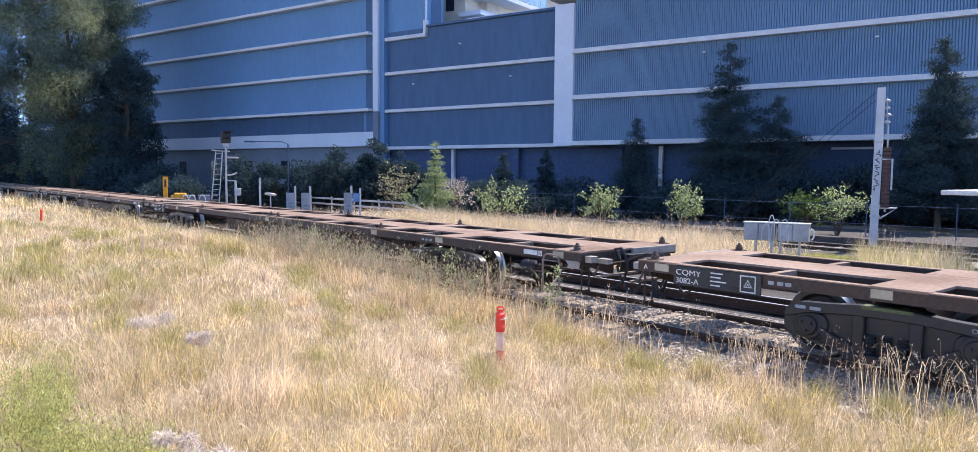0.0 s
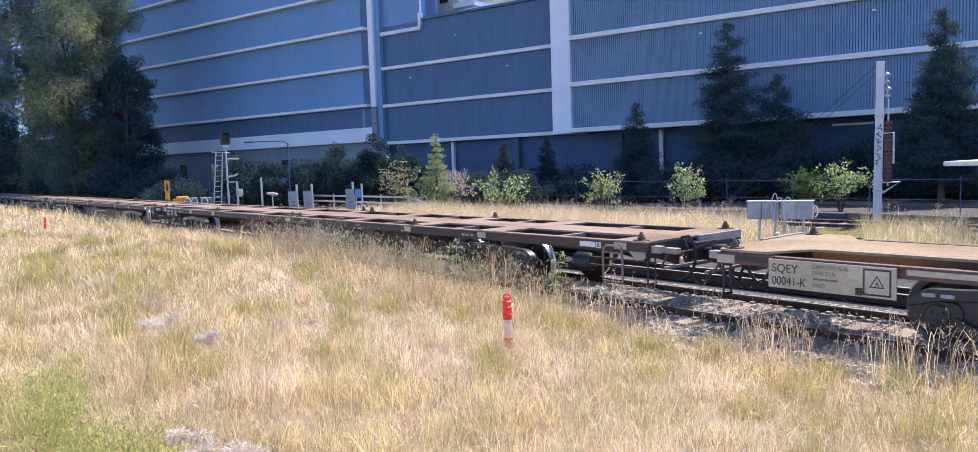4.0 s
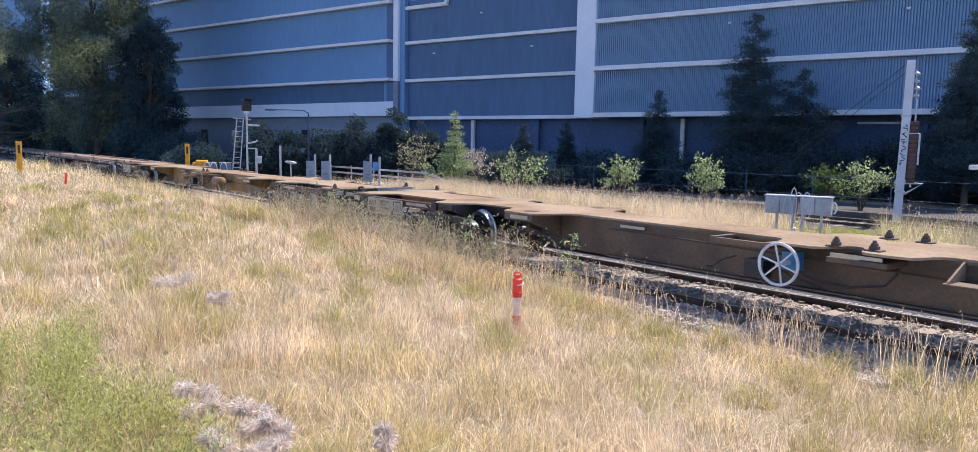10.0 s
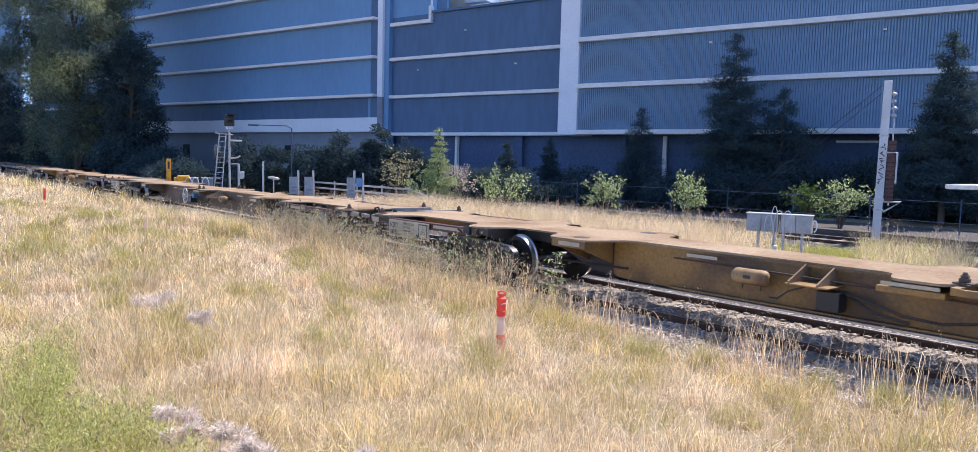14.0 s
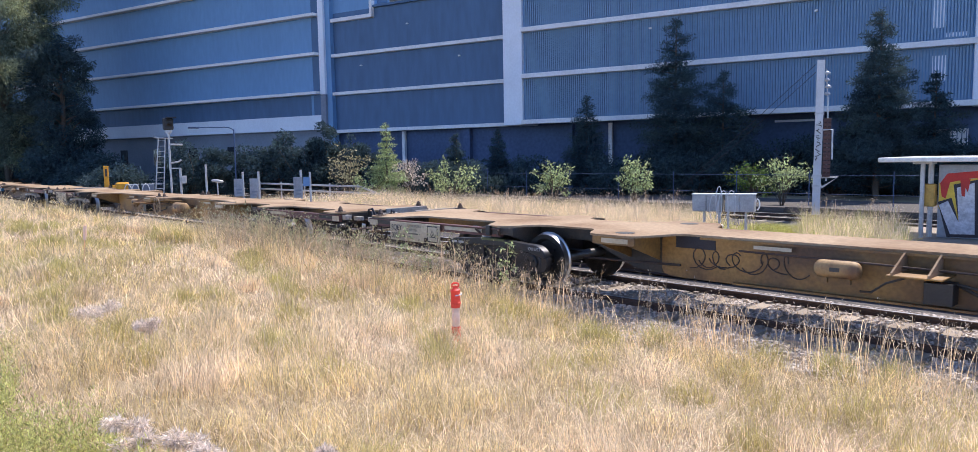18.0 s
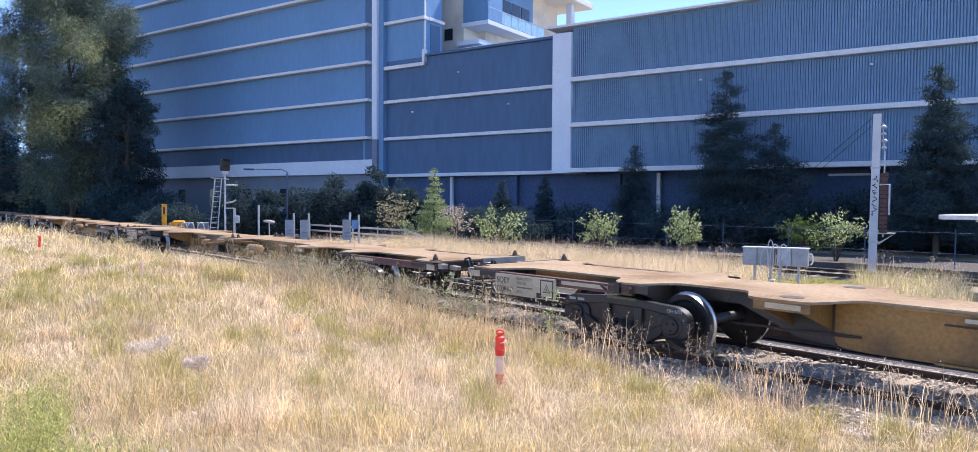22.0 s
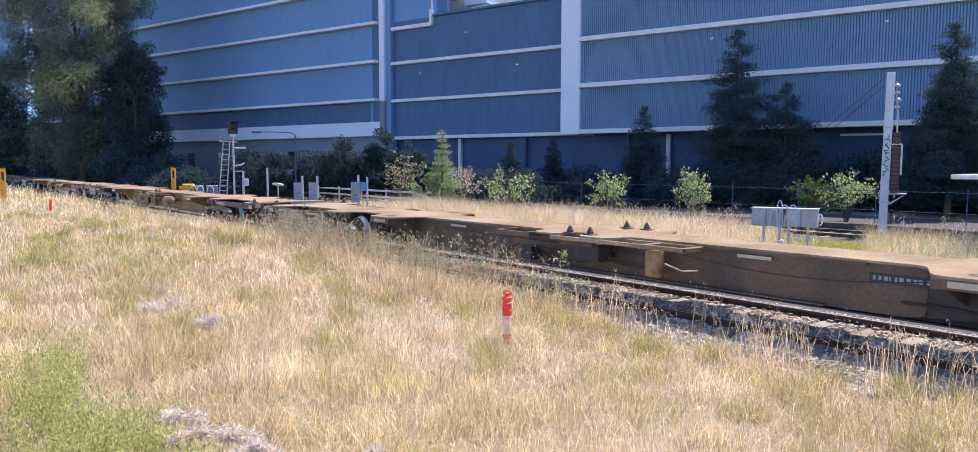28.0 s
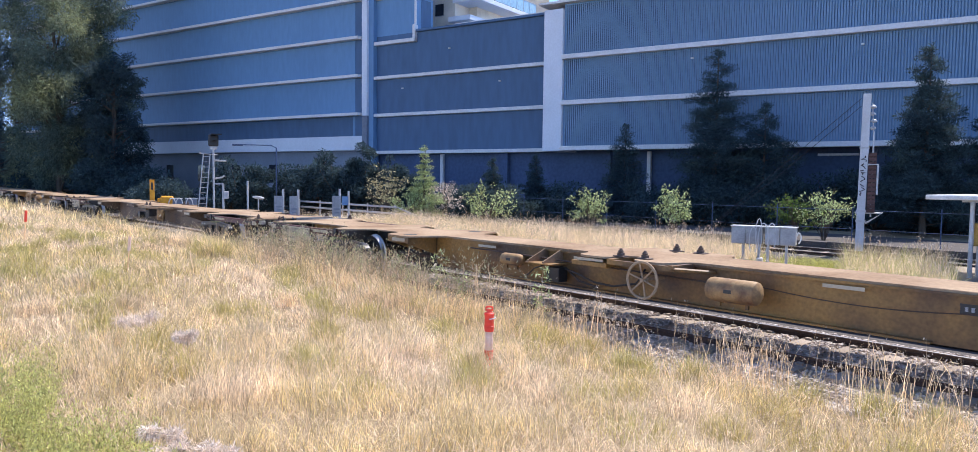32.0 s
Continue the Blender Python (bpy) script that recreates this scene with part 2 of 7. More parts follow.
M["boardgrey"] = mat("weathered_grey_board", (0.30, 0.32, 0.34), 0.7, var=0.15, scale=4, fine=20)
M["grime"] = mat("grimy_underframe", (0.035, 0.028, 0.022), 0.6, var=0.3, scale=2, fine=26, bump=0.1, tint=(0.075, 0.05, 0.03), tint_amount=0.7)
# pale tint blotches stand for sunlit clumps against a darker crown
M["sheoak"] = mat("she_oak_lit_clumps", (0.10, 0.145, 0.125), 0.6, var=0.35, scale=0.22, fine=3, bump=0, per="island", tint=(0.30, 0.325, 0.17), tint_amount=1.0, trans=0.5, spec=0.2)
# ballast tone darkened further for the shade of rails and building
M["shadebed"] = mat("shade_dark_ballast", (0.085, 0.075, 0.068), 0.95, var=0.4, scale=2, fine=28, bump=1.0, tint=(0.06, 0.05, 0.04))
M["casegrey"] = mat("case_paint", (0.34, 0.35, 0.355), 0.65, var=0.15, scale=4, fine=30, tint=(0.24, 0.24, 0.245))
M["strawpink"] = mat("pinkish_straw", (0.82, 0.67, 0.52), 0.75, var=0.46, scale=0.4, fine=3, bump=0, per="island", tint=(0.62, 0.46, 0.24), trans=0.4)
M["strawgold"] = mat("golden_olive_grass", (0.67, 0.55, 0.30), 0.7, var=0.46, scale=0.5, fine=3, bump=0, per="island", tint=(0.46, 0.37, 0.14), trans=0.45)
M["fringe"] = mat("pale_tan_stalks", (0.77, 0.59, 0.375), 0.8, var=0.38, scale=0.8, fine=6, bump=0, per="island", tint=(0.56, 0.40, 0.22), trans=0.45)
M["rustcream"] = mat("rusty_cream_paint", (0.34, 0.205, 0.085), 0.65, var=0.22, scale=4, fine=30, bump=0.1, tint=(0.13, 0.06, 0.03), tint_amount=1.0)
M["olivepaint"] = mat("yellow_green_paint", (0.10, 0.11, 0.035), 0.6, var=0.2, scale=6, fine=30)
M["boxyellow"] = mat("dull_yellow_paint", (0.50, 0.30, 0.07), 0.65, var=0.15, scale=5, fine=30)
M["sprayyellow"] = mat("yellow_spray_paint", (0.68, 0.45, 0.05), 0.6, var=0.12, scale=3, fine=25)
M["letterwhite"] = mat("flaking_white_paint", (0.52, 0.52, 0.54), 0.7, var=0.2, scale=6, fine=22, tint=(0.30, 0.30, 0.33), tint_amount=0.7)
M["bluevalve"] = mat("blue_valve_paint", (0.04, 0.20, 0.36), 0.5, var=0.15)
M["gravel"] = mat("pale_gravel", (0.52, 0.47, 0.42), 0.95, var=0.28, scale=1.5, fine=30, bump=0.3, per="island", tint=(0.24, 0.20, 0.165), spec=0.2)
M["faded"] = mat("faded_spray_paint", (0.055, 0.038, 0.03), 0.7, var=0.3, scale=6, fine=40)
M["fadedink"] = mat("worn_lettering", (0.19, 0.165, 0.125), 0.7, var=0.3, fine=60)
M["dustbrown"] = mat("dusty_brown_steel", (0.24, 0.185, 0.15), 0.7, var=0.2, scale=5, fine=30, tint=(0.14, 0.10, 0.08))
M["freshgrass"] = mat("fresh_green_grass", (0.40, 0.40, 0.12), 0.65, var=0.35, scale=0.8, fine=4, bump=0, per="island", tint=(0.48, 0.43, 0.16), trans=0.45)
M["lockbrown"] = mat("rusty_lock_steel", (0.085, 0.058, 0.045), 0.75, var=0.3, scale=8, fine=50, tint=(0.15, 0.095, 0.065))
M["paleplate"] = mat("dusty_pale_plate", (0.34, 0.30, 0.25), 0.75, var=0.22, scale=5, fine=30, tint=(0.20, 0.16, 0.13))
M["greenpatch"] = mat("green_paint", (0.03, 0.17, 0.10), 0.6, var=0.2)
M["scrub"] = mat("olive_grey_scrub", (0.34, 0.32, 0.19), 0.65, var=0.4, scale=1, fine=8, bump=0, per="island", tint=(0.22, 0.21, 0.11), trans=0.4)
M["blue"] = mat("blue_sign_enamel", (0.13, 0.25, 0.44), 0.5, var=0.1)


# ---- mesh helpers ----
def box(bm, x0, x1, y0, y1, z0, z1):
    vs = [bm.verts.new(p) for p in itertools.product((x0, x1), (y0, y1), (z0, z1))]
    for f in ((0, 1, 3, 2), (4, 6, 7, 5), (0, 4, 5, 1), (2, 3, 7, 6), (0, 2, 6, 4), (1, 5, 7, 3)):
        bm.faces.new([vs[i] for i in f])
    return vs


def bevel(bm, w=0.01, seg=1):
    bmesh.ops.recalc_face_normals(bm, faces=bm.faces)
    bmesh.ops.bevel(bm, geom=list(bm.edges), offset=w, segments=seg, affect="EDGES", profile=0.5)


def tube(bm, a, b, r0, r1=None, n=8, caps=True):
    a, b = Vector(a), Vector(b)
    r1 = r0 if r1 is None else r1
    d = (b - a).normalized()
    e = d.orthogonal().normalized()
    f = d.cross(e)
    rings = []
    for c, r in ((a, r0), (b, r1)):
        rings.append([bm.verts.new(c + (e * math.cos(k * math.tau / n) + f * math.sin(k * math.tau / n)) * r) for k in range(n)])
    for k in range(n):
        bm.faces.new((rings[0][k], rings[0][(k + 1) % n], rings[1][(k + 1) % n], rings[1][k]))
    if caps:
        bm.faces.new(rings[0][::-1])
        bm.faces.new(rings[1])
    return rings


def sweep(bm, pts, r, n=6):
    """One tube along a bent line."""
    pts = [Vector(p) for p in pts]
    rings, e = [], None
    for i, p in enumerate(pts):
        d = (pts[min(i + 1, len(pts) - 1)] - pts[max(i - 1, 0)]).normalized()
        e = d.orthogonal().normalized() if e is None else (e - d * e.dot(d)).normalized()
        f = d.cross(e)
        rings.append([bm.verts.new(p + (e * math.cos(k * math.tau / n) + f * math.sin(k * math.tau / n)) * r) for k in range(n)])
    for r0, r1 in zip(rings, rings[1:]):
        for k in range(n):
            bm.faces.new((r0[k], r0[(k + 1) % n], r1[(k + 1) % n], r1[k]))
    bm.faces.new(rings[0][::-1])
    bm.faces.new(rings[-1])


def lathe(bm, profile, axis="y", n=24, closed=True):
    """profile: (radius, along). Turned round the axis."""
    rings = []
    for r, h in profile:
        ring = []
        for k in range(n):
            a = k * math.tau / n
            c, s = r * math.cos(a), r * math.sin(a)
            ring.append(bm.verts.new({"y": (c, h, s), "z": (c, s, h), "x": (h, c, s)}[axis]))
        rings.append(ring)
    for r0, r1 in zip(rings, rings[1:]):
        for k in range(n):
            bm.faces.new((r0[k], r0[(k + 1) % n], r1[(k + 1) % n], r1[k]))
    if closed:
        bm.faces.new(rings[0][::-1])
        bm.faces.new(rings[-1])
    return rings


def plate(bm, outline, z0, z1):
    """A plate from an outline of (x, y), upright thickness z0 to z1."""
    lo = [bm.verts.new((x, y, z0)) for x, y in outline]
    hi = [bm.verts.new((x, y, z1)) for x, y in outline]
    bm.faces.new(lo[::-1])
    bm.faces.new(hi)
    for k in range(len(lo)):
        j = (k + 1) % len(lo)
        bm.faces.new((lo[k], lo[j], hi[j], hi[k]))


def slab(bm, outline, y0, y1):
    """A plate from an outline of (x, z), thickness across y."""
    lo = [bm.verts.new((x, y0, z)) for x, z in outline]
    hi = [bm.verts.new((x, y1, z)) for x, z in outline]
    bm.faces.new(lo)
    bm.faces.new(hi[::-1])
    for k in range(len(lo)):
        j = (k + 1) % len(lo)
        bm.faces.new((lo[j], lo[k], hi[k], hi[j]))


def finish(bm, smooth=False):
    bmesh.ops.recalc_face_normals(bm, faces=bm.faces)
    me = bpy.data.meshes.new("m")
    bm.to_mesh(me)
    bm.free()
    if smooth:
        me.shade_smooth()
    return me


def part(name, bm, material, parent=None, label="", at=None, smooth=False, angle=None):
    me = bm if isinstance(bm, bpy.types.Mesh) else finish(bm, smooth)
    me.name = name
    if not me.materials:
        me.materials.append(material)
    ob = new(name, me)
    if parent is not None:
        ob.parent = parent
    if at is not None:
        ob.matrix_basis = at
    if smooth and angle:
        me.set_sharp_from_angle(angle=radians(angle))
    if label:
        tagged(ob, label)
    return ob


def empty(name, m, label, category, group="", kind=""):
    ob = new(name)
    ob.empty_display_size = 0.3
    ob.matrix_basis = m
    return tagged(ob, label, category, group, kind)


def raw(name, verts, faces, material, smooth=False):
    me = bpy.data.meshes.new(name)
    me.from_pydata(verts, [], faces)
    me.materials.append(material)
    if smooth:
        me.shade_smooth()
    me.update()
    return me

# ---- ground ----
def ramp(x, pts):
    return float(np.interp(x, [p[0] for p in pts], [p[1] for p in pts]))


NEAR_PROFILE = [(-30, 0.7), (0, 0.42), (2.0, 0.30), (4.0, 0.13), (5.5, 0.03), (6.6, -0.05), (7.35, -0.15), (7.6, -0.19), (7.86, -0.24), (8.15, -0.46), (11.7, -0.46), (12.4, -0.18), (20, -0.12), (27, -0.1), (60, 0.0)]


def ground_z(s, q):
    z = ramp(q, NEAR_PROFILE)
    if q < 7.8:
        rise = ramp(s, [(9, 0.0), (14, 0.18), (22, 0.24), (60, 0.26), (140, 0.1)])
        z += rise * ramp(q, [(0, 0.0), (3.5, 1.0), (6.2, 1.0), (7.2, 0.35), (7.8, 0.0)])
    if -20 < q < 7.6 and -40 < s < 120:
        z += 0.07 * noise.noise((s * 0.35, q * 0.5, 0)) + 0.03 * noise.noise((s * 1.3, q * 1.5, 4))
    return z


def grid_object(name, ss, qs, material, zf, label, category):
    verts = [trk(s, q, zf(s, q)) for s in ss for q in qs]
    nq = len(qs)
    faces = [(i * nq + j, i * nq + j + 1, (i + 1) * nq + j + 1, (i + 1) * nq + j) for i in range(len(ss) - 1) for j in range(nq - 1)]
    ob = new(name, raw(name, verts, faces, material, True))
    return tagged(ob, label, category, kind="structure")


ss = [-2500, -800, -250, -90, -40] + list(np.arange(-24, 60, 0.8)) + list(np.arange(60, 130, 4)) + [150, 200, 300, 500, 900, 2500]
qs = [-2500, -700, -200, -60, -25, -12, -6] + list(np.arange(-4, 7.5, 0.5)) + [7.5, 7.75, 7.95, 8.15, 8.4, 9.5, 10.6, 11.4, 12.0, 12.4, 13, 14, 16, 18, 20, 24, 27, 32, 40, 60, 120, 400, 2500]
ground = grid_object("ground", ss, qs, M["soil"], ground_z, "dry sandy soil under long straw-coloured grass", "ground")

# ---- the near track ----
track = tagged(new("railway_track"), "ballasted railway track with concrete sleepers and rusty rails", "railway track", kind="structure")
track.matrix_basis = Matrix.Translation(trk(0, TRACK_Q)) @ pose(0, 0, 0, 0, 0, TRACK_TURN)
# local x along the track, local y towards the camera's side


def extrude_x(bm, section, x0, x1, n=1):
    rows = []
    for k in range(n + 1):
        x = x0 + (x1 - x0) * k / n
        rows.append([bm.verts.new((x, y, z)) for y, z in section])
    for a, b in zip(rows, rows[1:]):
        for j in range(len(section)):
            i = (j + 1) % len(section)
            bm.faces.new((a[j], a[i], b[i], b[j]))
    bm.faces.new(rows[0][::-1])
    bm.faces.new(rows[-1])


def ballast_bed(name, parent, x0, x1, near=1.62, foot=1.80, drop=-0.52, material=None):
    bm = bmesh.new()
    extrude_x(bm, [(foot, drop), (near + 0.06, -0.27), (near - 0.05, -0.18), (0.88, -0.165), (0.68, -0.112), (-0.68, -0.112), (-0.88, -0.165), (-near + 0.05, -0.18), (-near - 0.06, -0.27), (-foot, drop)], x0, x1, 40)
    return part(name, bm, material or M["bed"], parent, "grey crushed stone ballast")


ballast_bed("ballast_bed", track, -60, 460)
RAIL = [(-0.07, -0.172), (0.07, -0.172), (0.07, -0.160), (0.012, -0.142), (0.009, -0.045), (0.035, -0.036), (0.035, -0.006), (0.030, -0.002),
        (-0.030, -0.002), (-0.035, -0.006), (-0.035, -0.036), (-0.009, -0.045), (-0.012, -0.142), (-0.07, -0.160)]


def rails(parent, ys, x0, x1):
    for y in ys:
        bm = bmesh.new()
        extrude_x(bm, [(y + a, b) for a, b in RAIL], x0, x1)
        r = part("rail", bm, M["rail"], parent)
        bm = bmesh.new()
        box(bm, x0, x1, y - 0.018, y + 0.018, -0.002, 0.0)
        part("rail_head", bm, M["railtop"], r, "polished bright running surface")


# strip coloured dark where the rail's shadow lies on the ballast
bm = bmesh.new()
extrude_x(bm, [(-1.70, -0.6), (-1.64, -0.25), (-2.9, -0.19), (-4.3, -0.10), (-4.6, -0.3), (-4.6, -0.6)], -60, 160, 20)
part("cess", bm, M["shadebed"], track, "dark ballast beyond the sleepers, shade included in its colour")
rails(track, (0.752, -0.752), -60, 460)

# ---- building ----
STOREY = 3.0
P_FRONT, P_MID, P_LEFT = 43.0, 44.8, 44.35
building = empty("warehouse_building", Matrix.Translation(bld(0, P_FRONT)) @ pose(0, 0, 0, 0, 0, BLD_TURN),
                 "long grey-blue clad industrial building with pale ledges", "building")
# local x along BU (towards the far left end), local y towards the camera, z up


def bpart(name, boxes, material, label="", bev=0.0, parent=None):
    bm = bmesh.new()
    for b in boxes:
        box(bm, *b)
    if bev:
        bevel(bm, bev)
    return part(name, bm, material, parent or building, label)


X_R0, X_R1 = -2.0, 22.6       # slatted bay
X_P2 = 24.0                   # broad white pillar, to here
X_M1 = 40.95                  # middle bay up to here
X_L1 = 100.0                  # left block's far end
LEDGES_R = [4.3, 7.25, 10.2]
ROOF_R, ROOF_M = 13.6, 13.45
back = P_MID - P_FRONT
# backing walls
bpart("slatted_bay_wall", [(X_R0 - 30, X_R1, -12, -0.17, 4.3, ROOF_R)], M["facade"])
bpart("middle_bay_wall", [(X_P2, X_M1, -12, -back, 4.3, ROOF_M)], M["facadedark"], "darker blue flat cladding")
lf = P_FRONT - P_LEFT        # left block's face in local y
bpart("left_block_wall", [(X_M1 + 0.4, X_L1, -16, lf, 7.3, 27.0)], M["facade"], "grey-blue flat cladding")
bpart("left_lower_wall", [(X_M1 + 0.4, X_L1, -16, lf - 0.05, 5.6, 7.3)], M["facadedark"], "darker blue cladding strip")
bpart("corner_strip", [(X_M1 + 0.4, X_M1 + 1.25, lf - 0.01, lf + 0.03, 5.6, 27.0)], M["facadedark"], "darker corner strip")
bpart("corner_strip", [(X_M1 + 1.25, X_M1 + 1.5, lf - 0.01, lf + 0.05, 5.6, 27.0)], M["facade"], "upright cover strip")
bpart("tall_bay_wall", [(36.4, X_M1, -4.0, -back - 0.01, 12.9, 27.0)], M["facade"], "grey-blue flat cladding")
bpart("corner_trim", [(36.34, 36.46, -back - 0.1, -back + 0.04, 13.95, 27.0)], M["ledge"], "thin pale corner trim")
bpart("side_recess", [(36.37, 36.41, -3.7, -2.5, 13.6, 16.1)], M["facadedark"], "dark glazed recess")
bpart("ledge", [(36.2, X_M1, -back - 0.02, -back + 0.35, 12.72, 13.0)], M["ledge"], bev=0.02)
bpart("step_trim", [(36.2, 36.45, -back - 0.1, -back + 0.3, 12.75, 14.0)], M["ledge"], "pale upright trim", bev=0.02)
bpart("ledge", [(36.2, X_M1, -back - 0.3, -back + 0.35, 16.3, 16.55)], M["ledge"], bev=0.02)
bpart("side_ledge", [(36.15, 36.42, -4.05, -back - 0.302, 16.3, 16.55)], M["ledge"], bev=0.02)
# flat wall whose dark tone stands for the ground storey's shade
bpart("undercroft_wall", [(X_R0 - 30, X_M1 + 0.4, -12, -back - 0.6, -0.3, 4.28)], M["darkwall"], "ground storey wall, its shade put into the dark colour")
bpart("white_band", [(X_M1 + 0.4, X_L1, -16, lf + 0.15, 4.45, 5.6)], M["pillarwhite"], "white painted band")
bpart("left_base_wall", [(X_M1 + 0.4, X_L1, -16, lf - 0.5, -0.3, 4.45)], M["basewall"], "grey concrete base wall")
# ledges
for z in LEDGES_R:
    bpart("ledge", [(X_R0 - 30, X_R1 + 0.02, -0.3, 0.25, z - 0.17, z + 0.12)], M["ledge"], bev=0.02)
    bpart("ledge", [(X_P2, X_M1, -back - 0.02, -back + 0.35, z - 0.17, z + 0.08)], M["ledge"], bev=0.02)
for z in (7.36, 10.4, 13.43, 16.45, 19.48, 22.5, 25.5):
    bpart("ledge", [(X_M1 + 0.5, X_L1, lf, lf + 0.6, z - 0.14, z + 0.1)], M["ledge"], bev=0.02)
# pillars
bpart("white_pillar", [(X_R1, X_P2, -2.2, 0.1, 4.1, ROOF_R - 0.3)], M["pillarwhite"], "broad white pillar", bev=0.03)
bpart("thin_pillar", [(X_M1 - 0.12, X_M1 + 0.42, lf - 0.25, lf + 0.2, 7.2, 27.0)], M["pillarwhite"], "slim pale pillar", bev=0.03)
bpart("pilaster_strip", [(X_M1 - 0.62, X_M1 - 0.122, lf - 0.7, lf - 0.05, 0, 27.0)], M["facade"], "grey-blue corner strip")
bpart("pillar_foot", [(X_M1 - 0.12, X_M1 + 0.42, lf - 0.25, lf + 0.18, 0, 7.2)], M["basewall"], "grey lower part of the slim pillar", bev=0.03)
bpart("end_pillar", [(X_R0 - 1.6, X_R0, -0.3, 0.12, 4.1, ROOF_R)], M["pillarwhite"], "broad white pillar", bev=0.03)
# louvre slats: upright fins on the slatted bay
xs = np.arange(X_R0 + 0.1, X_R1 - 0.1, 0.138)
verts, faces = [], []
for z in LEDGES_R:
    top = 2.66 if z < 10 else 3.15
    for x in xs:
        b = len(verts)
        verts += [(x + a * 0.085, -0.17 + c * 0.08, z + 0.13 + d * top) for a, c, d in itertools.product((0, 1), (0, 1), (0, 1))]
        faces += [tuple(b + i for i in f) for f in ((0, 1, 3, 2), (4, 6, 7, 5), (0, 4, 5, 1), (2, 3, 7, 6), (0, 2, 6, 4), (1, 5, 7, 3))]
slats = part("louvre_slats", raw("louvre_slats", verts, faces, M["slat"]), M["slat"], building, "close upright metal louvres")
slats["kind"] = "stuff"
# roof edges
bpart("roof", [(X_R0 - 30, X_P2 + 0.3, -14, 0.35, ROOF_R, ROOF_R + 0.14)], M["ledge"], "flat roof with thin overhang")
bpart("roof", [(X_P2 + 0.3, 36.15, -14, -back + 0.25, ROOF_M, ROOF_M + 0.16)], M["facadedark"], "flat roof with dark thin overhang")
# pale strip along the right part, put on for the lit edge
bpart("roof_flashing", [(X_P2 + 0.3, 32.5, -back - 0.4, -back + 0.2, ROOF_M + 0.16, ROOF_M + 0.22)], M["ledge"], "pale strip standing for the sunlit roof edge")

# white panes in place of daylight through openings; doors and posts of the ground storey
for x0, x1, z0, z1 in ((-0.85, -0.27, 5.42, 6.65), (-0.80, -0.22, 8.0, 9.95), (-1.7, -0.75, 7.52, 7.72)):
    bpart("window", [(x0, x1, -0.18, -0.1, z0, z1)], M["pillarwhite"], "white pane standing for daylight through an opening")
w = bpart("window", [(-2.0, -0.6, -back - 0.59, -back - 0.5, 1.0, 3.1)], M["ledge"], "barred pale window")
for k in range(7):
    bpart("window_bar", [(-1.95 + k * 0.21, -1.91 + k * 0.21, -back - 0.5, -back - 0.46, 1.0, 3.1)], M["facadedark"], parent=w)
for x in (17.4, 34.0):
    bpart("post", [(x - 0.12, x + 0.12, -back - 0.55, -back - 0.3, 0, 4.1)], M["ledge"], "slim pale post")
bpart("strip_light", [(5.3, 7.4, -back - 0.55, -back - 0.35, 3.75, 3.87)], M["pillarwhite"], "long pale light fitting")
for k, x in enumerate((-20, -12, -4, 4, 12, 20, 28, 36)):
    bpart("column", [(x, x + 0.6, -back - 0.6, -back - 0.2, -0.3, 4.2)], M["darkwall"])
for k in range(9):
    x = X_M1 + 6 + k * 5.2
    bpart("base_window", [(x, x + 1.1, lf - 0.5, lf - 0.46, 1.7, 3.3)], M["glassdark"], "small dark window")
for x, z in ((33.0, 11.9), (37.5, 9.2), (28.5, 9.2), (14, 9.4), (5, 9.4)):
    bpart("wall_lamp", [(x, x + 0.16, -0.17 if x < 22 else -back, 0.06 if x < 22 else -back + 0.12, z, z + 0.09)], M["whitepaint"], "small white wall lamp")

# ---- apartment tower behind ----
tower = empty("apartment_tower", Matrix.Translation(bld(0, P_FRONT)) @ pose(0, 0, 0, 0, 0, BLD_TURN), "cream apartment tower with glazed balcony above the roofs", "building")
ty = P_FRONT - 50.0


def tpart(name, boxes, material, label="", bev=0.0, parent=None):
    return bpart(name, boxes, material, label, bev, parent or tower)


tpart("wall", [(36.4, 52, ty - 16, ty + 0.05, 13.2, 30)], M["creamwall"], "cream rendered wall")
tpart("blue_panel", [(33.9, 36.42, ty - 2.0, ty + 0.1, 17.1, 21.9)], M["facade"], "grey-blue panel")
tpart("balcony_floor", [(33.9, 36.6, ty - 9.2, ty + 0.12, 16.72, 17.08)], M["pillarwhite"], "white balcony slab", 0.02)
tpart("balcony_wall", [(35.6, 36.6, ty - 9.2, ty - 2.0, 13.2, 16.72)], M["creamwall"])
tpart("rear_wall", [(35.4, 36.6, ty - 9.5, ty - 2.0, 17.08, 21.9)], M["facade"])
for k in range(4):
    tpart("glass_door", [(35.34, 35.4, ty - 4.0 - k * 1.6, ty - 2.6 - k * 1.6, 17.1, 19.9)], M["glassdark"], "dark glazed door")
for k in range(8):
    y0 = ty - 0.1 - k * 1.13
    pane = tpart("balustrade_panel", [(33.92, 33.95, y0 - 1.08, y0, 17.12, 18.1)], M["balglass"], "pale blue glass balustrade")
    tpart("panel_post", [(33.9, 33.97, y0 - 1.11, y0 - 1.08, 17.08, 18.15)], M["galv"], parent=pane)
tpart("handrail", [(33.89, 33.98, ty - 9.2, ty - 0.05, 18.1, 18.16)], M["galv"])
